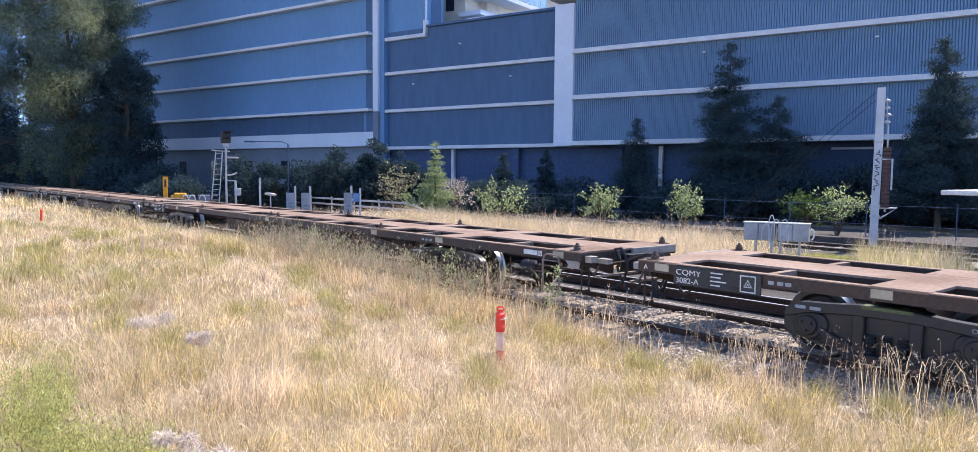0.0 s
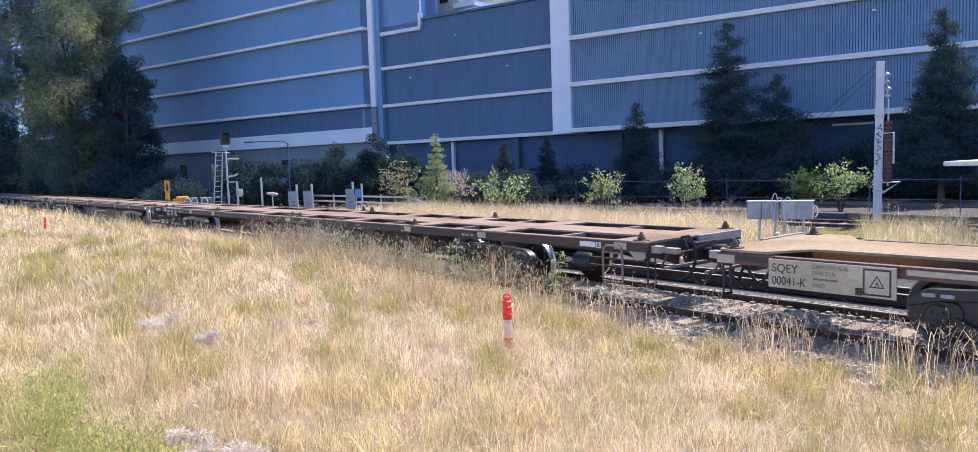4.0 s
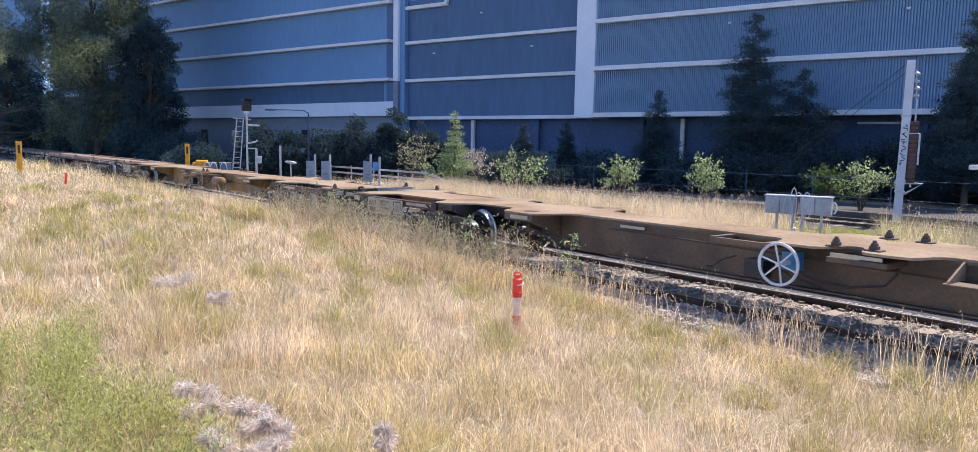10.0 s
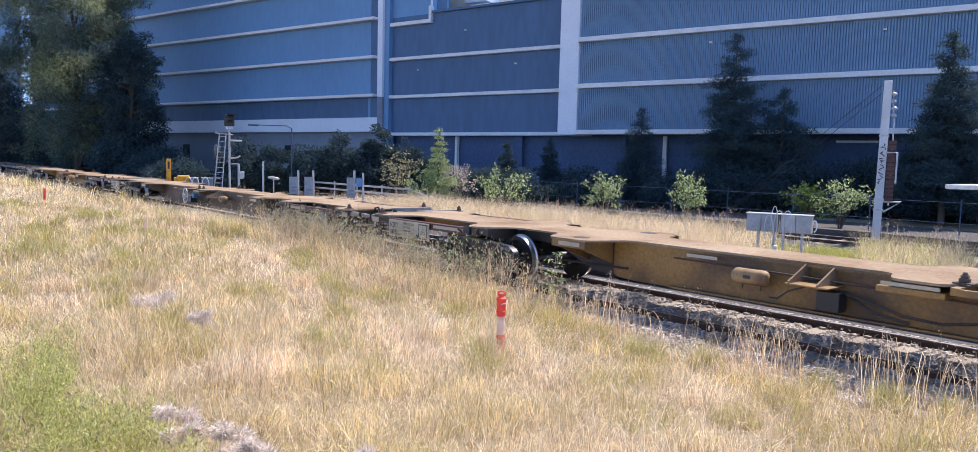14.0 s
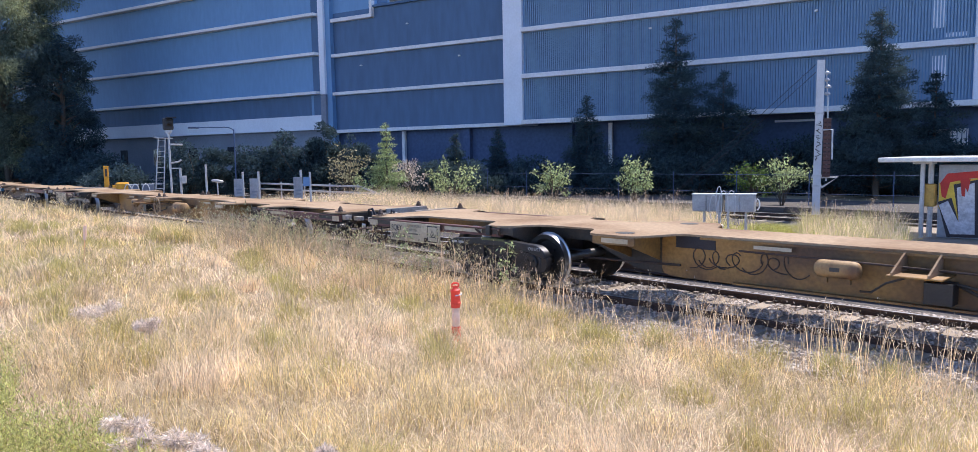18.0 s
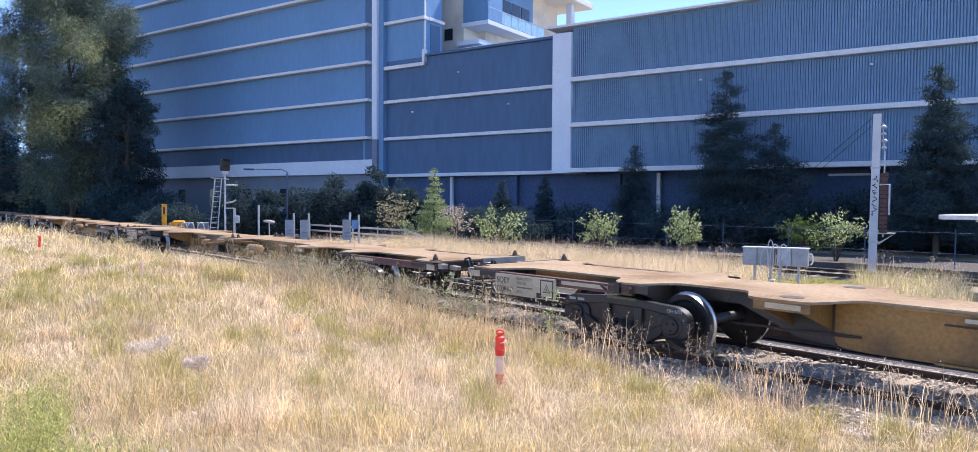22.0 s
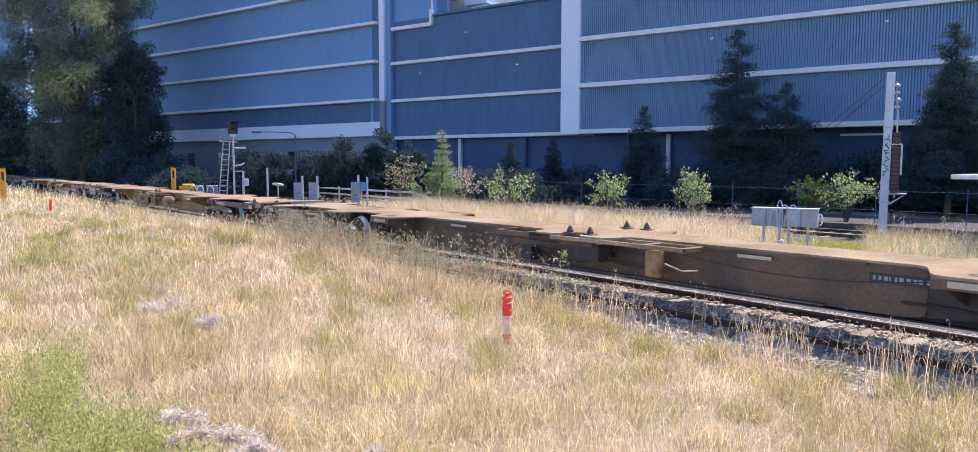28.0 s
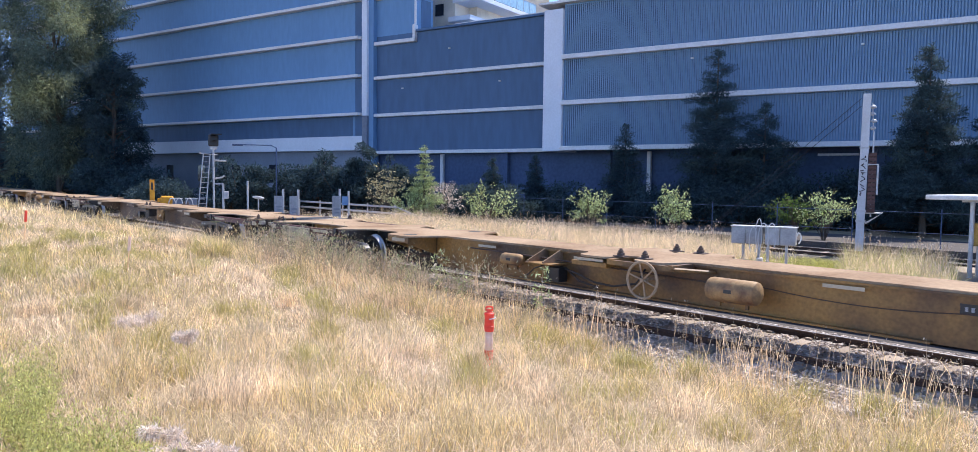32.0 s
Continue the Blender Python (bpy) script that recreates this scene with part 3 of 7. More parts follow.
tpart("canopy", [(33.6, 52, ty - 18.5, ty + 0.4, 21.9, 22.5)], M["pillarwhite"], "white roof canopy", 0.05)
tpart("canopy_column", [(34.4, 35.0, ty - 16.0, ty - 15.3, 13.4, 21.9)], M["pillarwhite"], "white canopy column", 0.03)
tpart("lower_roof", [(34.2, 36.4, ty - 6, ty + 1.0, 15.0, 15.4)], M["pillarwhite"], "white lower roof edge", 0.03)
for z in (15.85, 19.5):
    f = tpart("window", [(37.55, 38.4, ty + 0.04, ty + 0.09, z, z + 0.95)], M["glassdark"], "small dark window")
    tpart("window_frame", [(37.5, 38.45, ty + 0.05, ty + 0.07, z - 0.05, z)], M["galv"], parent=f)
pale = empty("pale_building", pose(0, 0, 0), "distant pale low building beyond the tree", "building")
bm = bmesh.new()
box(bm, -4, 22, -6, 0, 0, 7.0)
wallp = part("wall", bm, M["creamwall"], pale)
bm = bmesh.new()
box(bm, -4.3, 22.3, -6.3, 0.4, 7.0, 7.5)
part("roof", bm, M["ledge"], pale)
for k in range(5):
    bm = bmesh.new()
    box(bm, 0.5 + k * 4, 2.6 + k * 4, 0.0, 0.05, 3.4, 5.0)
    part("window", bm, M["glassdark"], pale)
pale.matrix_basis = Matrix.Translation(bld(108, P_FRONT + 8)) @ pose(0, 0, 0, 0, 0, BLD_TURN)

blue_tower = empty("distant_tower", Matrix.Translation(pol(-35.2, 210.0)) @ pose(0, 0, 0, 0, 0, 35.2), "distant pale blue glass tower beyond the trees", "building")
bm = bmesh.new()
box(bm, -9, 9, 0, 14, 0, 42)
part("core", bm, M["facade"], blue_tower)
for k in range(13):
    bm = bmesh.new()
    box(bm, -9.3, 9.3, -0.3, 14.3, 2.8 + 3.15 * k, 3.3 + 3.15 * k)
    part("floor_edge", bm, M["slat"], blue_tower)


# ---- wagons ----
PITCH, BODY = 24.0, 22.9
BOGIES = (-3.45, -19.6)
WHEEL_R, BASE = 0.42, 1.75


def rounded(pts, r=0.14):
    """An outline with its corners rounded."""
    out = []
    n = len(pts)
    for i in range(n):
        a, b, c = (Vector(pts[(i + k) % n]) for k in (-1, 0, 1))
        d0, d1 = min(r, (a - b).length * 0.45), min(r, (c - b).length * 0.45)
        p0, p1 = b + (a - b).normalized() * d0, b + (c - b).normalized() * d1
        for t in (0, 0.33, 0.67, 1):
            q = p0.lerp(b, t).lerp(b.lerp(p1, t), t)
            out.append((q.x, q.y))
    return out


def wheel_mesh():
    bm = bmesh.new()
    for sgn in (1, -1):
        prof = [(0.09, 0.62), (0.10, 0.71), (0.30, 0.735), (0.345, 0.80), (0.415, 0.81), (0.418, 0.80), (0.424, 0.72), (0.45, 0.705), (0.447, 0.685), (0.35, 0.68), (0.30, 0.69), (0.10, 0.66)]
        rings = []
        for r, h in prof:
            rings.append([bm.verts.new((r * math.cos(k * math.tau / 40), sgn * h, r * math.sin(k * math.tau / 40))) for k in range(40)])
        for i, (r0, r1) in enumerate(zip(rings, rings[1:])):
            for k in range(40):
                f = bm.faces.new((r0[k], r0[(k + 1) % 40], r1[(k + 1) % 40], r1[k]))
                f.material_index = 1 if i in (4, 5, 6, 7) else 0
    tube(bm, (0, -0.98, 0), (0, 0.98, 0), 0.075, n=14)
    # a chalk mark and lifting holes show that the wheel turns
    for sgn in (1, -1):
        for k in range(3):
            a = k * math.tau / 3
            tube(bm, (0.2 * math.cos(a), sgn * 0.72, 0.2 * math.sin(a)), (0.2 * math.cos(a), sgn * 0.745, 0.2 * math.sin(a)), 0.03, n=8)
    me = finish(bm, True)
    me.materials.append(M["steel"])
    me.materials.append(M["tread"])
    me.set_sharp_from_angle(angle=radians(32))
    return me


WHEELSET = wheel_mesh()


def sideframe_mesh():
    """A cast sideframe: top chord, pedestals round the axle ends, tension members, columns and a spring seat."""
    bm = bmesh.new()
    chord = [(-1.17, 0.48), (-1.15, 0.60), (-1.0, 0.69), (-0.62, 0.705), (-0.3, 0.74), (0.3, 0.74), (0.62, 0.705), (1.0, 0.69), (1.15, 0.60), (1.17, 0.48),
             (0.86, 0.57), (0.5, 0.60), (0.3, 0.615), (-0.3, 0.615), (-0.5, 0.60), (-0.86, 0.57)]
    slab(bm, rounded(chord, 0.08), 0.99, 1.14)
    for sx in (-1, 1):
        slab(bm, rounded([(sx * a, b) for a, b in ((1.165, 0.55), (1.185, 0.36), (1.08, 0.25), (0.74, 0.25), (0.63, 0.38), (0.68, 0.58))], 0.1), 0.985, 1.10)
        slab(bm, rounded([(sx * a, b) for a, b in ((0.74, 0.44), (0.72, 0.28), (0.44, 0.11), (0.28, 0.11), (0.28, 0.25), (0.44, 0.29))], 0.06), 0.98, 1.12)
        slab(bm, rounded([(sx * 0.30 - 0.055, 0.18), (sx * 0.30 + 0.055, 0.18), (sx * 0.30 + 0.07, 0.66), (sx * 0.30 - 0.07, 0.66)], 0.02), 0.985, 1.125)
    slab(bm, rounded([(-0.46, 0.10), (0.46, 0.10), (0.42, 0.20), (-0.42, 0.20)], 0.03), 0.96, 1.16)
    slab(bm, rounded([(-1.10, 0.30), (-0.46, 0.16), (0.46, 0.16), (1.10, 0.30), (1.12, 0.56), (0.95, 0.66), (-0.95, 0.66), (-1.12, 0.56)], 0.08), 1.0, 1.06)
    bevel(bm, 0.012)
    for sx in (-1, 1):
        for r0, y1 in ((0.175, 1.115), (0.12, 1.15)):
            rings = []
            for y, r in ((1.09, r0), (y1 - 0.012, r0), (y1, r0 * 0.9)):
                rings.append([bm.verts.new((sx * BASE / 2 + r * math.cos(k * math.tau / 20), y, 0.42 + r * math.sin(k * math.tau / 20))) for k in range(20)])
            for a, b in zip(rings, rings[1:]):
                for k in range(20):
                    bm.faces.new((a[k], a[(k + 1) % 20], b[(k + 1) % 20], b[k]))
            bm.faces.new(rings[-1])
        for k in range(3):
            a = k * math.tau / 3 + 0.5
            c = (sx * BASE / 2 + 0.065 * math.cos(a), 0.42 + 0.065 * math.sin(a))
            tube(bm, (c[0], 1.14, c[1]), (c[0], 1.17, c[1]), 0.02, n=6)
    return finish(bm)


SIDEFRAME = sideframe_mesh()


def bogie(wagon, x, turn_list):
    """A three-piece bogie under the wagon at x."""
    bm = bmesh.new()
    box(bm, -0.2, 0.2, -1.05, 1.05, 0.36, 0.62)
    bevel(bm, 0.03)
    lathe(bm, [(0.2, 0.60), (0.2, 0.74)], "z", 20)
    for sx in (-1, 1):
        tube(bm, (sx * 0.45, -0.8, 0.36), (sx * 0.45, 0.8, 0.36), 0.045, n=8)
        tube(bm, (sx * 0.45, -0.8, 0.36), (sx * 0.2, 0, 0.5), 0.03, n=6)
        tube(bm, (sx * 0.45, 0.8, 0.36), (sx * 0.2, 0, 0.5), 0.03, n=6)
    b = part("bogie", bm, M["black"], wagon, "black cast steel bogie", at=pose(x, 0, 0))
    for turn in (0, 180):
        sf = part("sideframe", SIDEFRAME, M["black"], b, at=pose(0, 0, 0, 0, 0, turn))
        if turn == 0:
            simple_box(b, "paint_patch", (-0.28, 0.26, 1.0, 1.143, 0.70, 0.745), M["olivepaint"], "yellow-green painted top")
            text_part("stencil", "OH 6/23", 0.07, b, side_face(-0.82, 1.143, 0.61), M["casegrey"])
            for x0 in (1.02, 0.84):
                simple_box(b, "stencil_bar", (x0 - 0.13, x0, 1.139, 1.143, 0.61, 0.65), M["casegrey"])
        for sx in (-0.17, 0, 0.17):
            bm = bmesh.new()
            y0 = 1.08 if turn == 0 else -1.08
            rings = [[bm.verts.new((sx + r * math.cos(a * math.tau / 12), y0 + r * math.sin(a * math.tau / 12), 0.20 + k * 0.018)) for a in range(12)] for k in range(13) for r in ((0.065 if k % 2 else 0.046),)]
            for r0, r1 in zip(rings, rings[1:]):
                for a in range(12):
                    bm.faces.new((r0[a], r0[(a + 1) % 12], r1[(a + 1) % 12], r1[a]))
            bm.faces.new(rings[-1])
            part("spring", bm, M["steel"], b)
    for sx in (-1, 1):
        w = part("wheelset", WHEELSET, M["steel"], b, "steel wheels with bright worn treads", at=pose(sx * BASE / 2, 0, WHEEL_R))
        turn_list.append(w)
    return b


def lathe_at(bm, x, y, z, r, h, n=12):
    rings = []
    for rr, zz in ((r * 0.8, z - h), (r, z), (r * 0.8, z + h)):
        rings.append([bm.verts.new((x + rr * math.cos(k * math.tau / n), y + rr * math.sin(k * math.tau / n), zz)) for k in range(n)])
    for a, b in zip(rings, rings[1:]):
        for k in range(n):
            bm.faces.new((a[k], a[(k + 1) % n], b[(k + 1) % n], b[k]))
    bm.faces.new(rings[0][::-1])
    bm.faces.new(rings[-1])


def mirror_profile(half, lobe=0.0):
    """Deck half widths from the front end to the middle, mirrored to the rear."""
    return half + [(-BODY - x + (lobe if -7 < x < -5 else 0), w) for x, w in reversed(half)]


def deck_outline(half, lobe=0.0):
    prof = mirror_profile(half, lobe)
    return rounded([(x, w) for x, w in prof] + [(x, -w) for x, w in reversed(prof)], 0.16)


SPINE_HALF = [(0, 1.2), (-0.7, 1.2), (-1.0, 0.62), (-3.05, 0.62), (-3.38, 1.2), (-3.78, 1.2), (-4.08, 0.62), (-5.2, 0.62), (-5.52, 1.2), (-6.3, 1.2), (-6.6, 0.48), (-10.5, 0.48), (-10.65, 0.97), (-11.2, 0.97), (-11.35, 0.48)]


def text_part(name, body, size, parent, m, material, stretch=1.0):
    cu = bpy.data.curves.new(name, "FONT")
    cu.body, cu.size, cu.extrude = body, size, 0.002
    tmp = bpy.data.objects.new(name, cu)
    scene.collection.objects.link(tmp)
    me = bpy.data.meshes.new_from_object(tmp.evaluated_get(bpy.context.evaluated_depsgraph_get()))
    bpy.data.objects.remove(tmp)
    me.materials.clear()
    me.materials.append(material)
    ob = new(name, me)
    ob.parent = parent
    ob.matrix_basis = m @ Matrix.Diagonal((stretch, 1, 1, 1))
    return ob


def side_face(x, y, z):
    """Pose for writing on the camera-side face: reads along -x (towards the rear)."""
    return Matrix.Translation((x, y, z)) @ Matrix(((-1, 0, 0, 0), (0, 0, 1, 0), (0, 1, 0, 0), (0, 0, 0, 1)))


def couplers(wagon, material):
    for x, d in ((0, 1), (-BODY, -1)):
        bm = bmesh.new()
        box(bm, x, x + d * 0.38, -0.07, 0.07, 0.62, 0.80)
        box(bm, x + d * 0.32, x + d * 0.60, -0.13, 0.13, 0.60, 0.86)
        bevel(bm, 0.02)
        cp = part("coupler", bm, M["black"], wagon, "automatic knuckle coupler")
        bm = bmesh.new()
        lathe_at(bm, x + d * 0.53, 0.06, 0.73, 0.085, 0.12, 12)
        part("knuckle", bm, M["black"], cp)
        simple_box(wagon, "draft_pocket", (*sorted((x - d * 0.02, x + d * 0.16)), -0.26, 0.26, 0.56, 0.90), M["black"], "black draft gear housing")
        simple_box(wagon, "headstock", (*sorted((x - d * 0.14, x - d * 0.03)), -1.10, 1.10, 0.74, 0.955), M["grime"], "grimy end beam")
        pipe_between(wagon, "uncoupling_rod", [(x + d * 0.12, 1.05, 0.62), (x + d * 0.12, 0.9, 0.78), (x + d * 0.14, 0.3, 0.80), (x + d * 0.34, 0.14, 0.90)], 0.016, M["rail"])
        pipe_between(wagon, "hose_stand", [(x + d * 0.06, 0.44, 0.95), (x + d * 0.12, 0.44, 0.84), (x + d * 0.10, 0.43, 0.72)], 0.03, M["black"])
        for sy in (0.42, -0.42):
            bm = bmesh.new()
            sweep(bm, [(x + d * (0.05 + 0.04 * k), sy * (1 - 0.03 * k), 0.72 - 0.42 * math.sin(math.pi * k * 0.085)) for k in range(11)], 0.022, 8)
            part("air_hose", bm, M["black"], wagon, "hanging rubber brake hose")
        # corner box, raised end plate over the far half and an arched hose on its stand
        simple_box(wagon, "corner_box", (*sorted((x + d * 0.01, x + d * 0.15)), 0.99, 1.13, 0.82, 0.92), M["paleplate"], "pale dusty corner box")
        simple_box(wagon, "lamp_bracket", (*sorted((x + d * 0.02, x + d * 0.24)), 0.74, 0.86, 0.79, 0.87), M["paleplate"])
        simple_box(wagon, "end_plate", (*sorted((x + d * 0.005, x + d * 0.06)), -1.12, 0.02, 0.86, 0.985), M["paleplate"], "upright dusty end plate")
        pipe_between(wagon, "arched_hose", [(x + d * 0.05, 0.52, 0.86), (x + d * 0.10, 0.52, 1.0), (x + d * 0.20, 0.50, 1.02), (x + d * 0.27, 0.48, 0.90), (x + d * 0.29, 0.46, 0.70), (x + d * 0.24, 0.46, 0.52), (x + d * 0.12, 0.48, 0.40), (x + d * 0.02, 0.50, 0.36)], 0.024, M["black"], "arched rubber hose")
        simple_box(wagon, "release_bar", (*sorted((x + d * 0.20, x + d * 0.24)), 0.10, 1.10, 0.60, 0.64), M["dustbrown"])
        # end handle and step
        bm = bmesh.new()
        for y in (0.95, 1.12):
            tube(bm, (x - d * 0.06, y, 0.35), (x - d * 0.06, y, 0.80), 0.014, n=6)
        tube(bm, (x - d * 0.06, 0.93, 0.36), (x - d * 0.06, 1.14, 0.36), 0.02, n=6)
        part("shunter_step", bm, M["black"], wagon)


def twistlock(wagon, x, y, z):
    """A container lock: foot plate, body and a conical head."""
    bm = bmesh.new()
    box(bm, x - 0.10, x + 0.10, y - 0.075, y + 0.075, z, z + 0.018)
    box(bm, x - 0.05, x + 0.05, y - 0.034, y + 0.034, z + 0.018, z + 0.062)
    bevel(bm, 0.006)
    lathe_at(bm, x, y, z + 0.078, 0.046, 0.016, 10)
    tube(bm, (x, y, z + 0.09), (x, y, z + 0.125), 0.034, 0.018, n=8)
    part("twistlock", bm, M["lockbrown"], wagon, "rusty brown container lock")


def number_board(wagon, x, y, w, h, z, code, number, dark=False, lines=("CAPACITY 76.5t", "TARE 23.5t", "", "SPEED")):
    bm = bmesh.new()
    box(bm, x - w, x, y - 0.012, y + 0.012, z, z + h)
    bevel(bm, 0.004)
    board = part("number_board", bm, M["ink"] if dark else M["cream"], wagon, "stencilled data board with warning triangle")
    inkm = M["whitepaint"] if dark else M["ink"]
    yy = y + 0.0145
    sz = h * 0.42
    wide = 1.35 if dark else 1.0
    text_part("lettering", code, sz, board, side_face(x - w * 0.03, yy, z + h * 0.56), inkm, 0.95 * wide)
    text_part("lettering", number, sz, board, side_face(x - w * 0.03, yy, z + h * 0.12), inkm, 0.85 * wide)
    rnd = random.Random(number)
    for k, line in enumerate(lines):
        zz = z + h * (0.78 - 0.21 * k)
        if line and not dark:
            text_part("small_print", line, h * 0.19, board, side_face(x - w * 0.37, yy, zz), M["fadedink"], 0.9)
        else:
            bm = bmesh.new()
            box(bm, x - w * rnd.uniform(0.55, 0.64), x - w * (0.45 if dark else 0.38), yy - 0.001, yy + 0.001, zz + h * 0.03, zz + h * 0.10)
            part("small_print", bm, inkm if dark else M["fadedink"], board)
    tx, tz, ts = x - w * 0.865, z + h * 0.5, h * 0.44
    bm = bmesh.new()
    for s0, s1, m0 in ((1.0, 0.86, 4), (0.62, 0.46, 3)):
        for k in range(m0):
            a0 = math.pi / 2 + k * math.tau / m0 + (math.pi / 4 if m0 == 4 else 0)
            a1 = a0 + math.tau / m0
            f = 1.38 if m0 == 4 else 1.0
            vs = [bm.verts.new((tx + r * f * ts * math.cos(a), yy, tz + r * f * ts * math.sin(a) - (0.08 * ts if m0 == 3 else 0))) for r, a in ((s0, a0), (s0, a1), (s1, a1), (s1, a0))]
            bm.faces.new(vs)
    part("warning_triangle", bm, inkm, board, "dark framed warning triangle")
    text_part("lettering", "A", ts * 0.5, board, side_face(tx + ts * 0.17, yy, tz - ts * 0.28), inkm)
    bm = bmesh.new()
    box(bm, x - w * 0.76, x - w * 0.71, y, y + 0.03, z + h * 0.05, z + h * 0.28)
    bevel(bm, 0.008)
    part("label_holder", bm, M["rail"], board)


def handwheel(wagon, x, y, z, r, material):
    bm = bmesh.new()
    n = 28
    for k in range(n):
        a, b = k * math.tau / n, (k + 1) * math.tau / n
        tube(bm, (x + r * math.cos(a), y, z + r * math.sin(a)), (x + r * math.cos(b), y, z + r * math.sin(b)), 0.02, n=6, caps=False)
    for k in range(6):
        a = k * math.tau / 6 + 0.3
        tube(bm, (x, y - 0.02, z), (x + r * math.cos(a), y, z + r * math.sin(a)), 0.012, n=6)
    tube(bm, (x, y - 0.5, z), (x, y + 0.02, z), 0.03, n=10)
    part("handwheel", bm, material, wagon, "spoked handbrake wheel")


def simple_box(parent, name, b, material, label=""):
    bm = bmesh.new()
    box(bm, *b)
    bevel(bm, 0.006)
    return part(name, bm, material, parent, label)


def simple_plate(parent, name, b, material, label=""):
    bm = bmesh.new()
    box(bm, *b)
    return part(name, bm, material, parent, label)


def pipe_between(parent, name, pts, r, material, label=""):
    bm = bmesh.new()
    sweep(bm, pts, r)
    return part(name, bm, material, parent, label)


def spine_wagon(paint, code, number, label, turned=False, front=M["redsill"], frame_gear=False):
    """A wagon with a deep central spine; its front end is at the local origin."""
    w = empty("container_wagon", Matrix(), label, "rail wagon", "wagons of the freight train")
    wheels = []
    Z = 0.965
    lobe = -0.35 if turned else 0.0
    bm = bmesh.new()
    plate(bm, deck_outline(SPINE_HALF, lobe), Z - 0.03, Z)
    part("deck", bm, M["deck"], w, "dusty tan deck plate")
    # spine with a fish belly
    bm = bmesh.new()
    side = rounded([(-6.25, Z - 0.03), (-6.25, 0.36), (-6.6, 0.33), (-BODY + 6.6, 0.33), (-BODY + 6.25, 0.36), (-BODY + 6.25, Z - 0.03)], 0.1)
    slab(bm, side, -0.42, 0.42)
    part("spine", bm, paint, w, "deep fish-bellied centre sill")
    for x0, x1, xe in ((-0.15, -6.25, -5.3), (-BODY + 0.15, -BODY + 6.25, -BODY + 5.3)):
        bm = bmesh.new()
        slab(bm, [(x0, Z - 0.03), (x0, 0.74), (xe + (0.35 if xe > -10 else -0.35), 0.74), ((xe + x1) / 2, 0.40), (x1, 0.36), (x1, Z - 0.03)], -0.41, 0.41)
        part("draft_sill", bm, M["grime"], w, "grimy black end of the centre sill")
        xa, xb = (-3.05, -0.9) if x0 > -10 else (-BODY + 0.9, -BODY + 3.05)
        for ya, yb in ((0.41, 0.416), (-0.416, -0.41)):
            simple_plate(w, "painted_web", (xa, xb, ya, yb, 0.76, Z - 0.032), M["yellow"], "yellow painted web")
    # top flange lip below the deck edge and end members
    for sy in (1, -1):
        bm = bmesh.new()
        box(bm, -BODY + 6.9, -6.9, sy * 0.42, sy * 0.50, Z - 0.06, Z - 0.031)
        box(bm, -BODY + 7.4, -7.4, sy * 0.42, sy * 0.52, 0.335, 0.36)
        part("flange", bm, paint, w)
        for x0, x1 in ((-0.02, -3.7), (-BODY + 0.02, -BODY + 3.7)):
            bm = bmesh.new()
            a, b = min(x0, x1), max(x0, x1)
            ya, yb = sorted((sy * 1.19, sy * 1.125))
            box(bm, a, b, ya, yb, 0.78, 0.90)
            ya, yb = sorted((sy * 1.215, sy * 1.11))
            box(bm, a, b, ya, yb, 0.90, 0.918)
            part("side_sill", bm, front, w, "red-brown edge sill")
        for x in (-2.3, -BODY + 3.3):
            ya, yb = sorted((sy * 1.19, sy * 1.1935))
            simple_plate(w, "marker_plate", (x - 1.0, x, ya, yb, 0.825, 0.885), M["cream"])
        for x in (-0.02, -BODY + 0.27):
            bm = bmesh.new()
            ya, yb = sorted((sy * 1.19, sy * 1.20))
            box(bm, x - 0.25, x, ya, yb + 0.002, 0.79, 0.895)
            part("marker_plate", bm, M["cream"], w)
        # outriggers under the deck
        for x in (-0.45, -3.62, -5.95, -BODY + 5.95 + lobe, -BODY + 3.62, -BODY + 0.45):
            bm = bmesh.new()
            h = 0.30 if abs(x) < 1 or abs(x + BODY) < 1 else 0.42
            tip = 0.14
            pts = [(0.4, Z - 0.031), (1.185, Z - 0.031), (1.185, Z - tip), (0.4, Z - h)]
            for dx in (-0.26, 0.24):
                vs0 = [bm.verts.new((x + dx, sy * yy, zz)) for yy, zz in pts]
                vs1 = [bm.verts.new((x + dx + 0.02, sy * yy, zz)) for yy, zz in pts]
                bm.faces.new(vs0)
                bm.faces.new(vs1[::-1])
                for i in range(4):
                    bm.faces.new((vs0[i], vs0[(i + 1) % 4], vs1[(i + 1) % 4], vs1[i]))
            ya, yb = sorted((sy * 1.17, sy * 1.195))
            box(bm, x - 0.36, x + 0.36, ya, yb, Z - tip, Z - 0.031)
            part("outrigger", bm, paint if 5 < abs(x + BODY / 2) < 6 else M["grime"], w)
        for x in (-5.95, -BODY + 5.95 + lobe):
            bm = bmesh.new()
            ya, yb = sorted((sy * 1.195, sy * 1.20))
            box(bm, x - 0.25, x + 0.2, ya, yb + 0.002, Z - 0.115, Z - 0.05)
            part("marker_plate", bm, M["cream"], w)
        for x in (-7.9, -14.5):
            bm = bmesh.new()
            ya, yb = sorted((sy * 0.50, sy * 0.505))
            box(bm, x - 0.28, x + 0.22, ya, yb + 0.002, Z - 0.13, Z - 0.085)
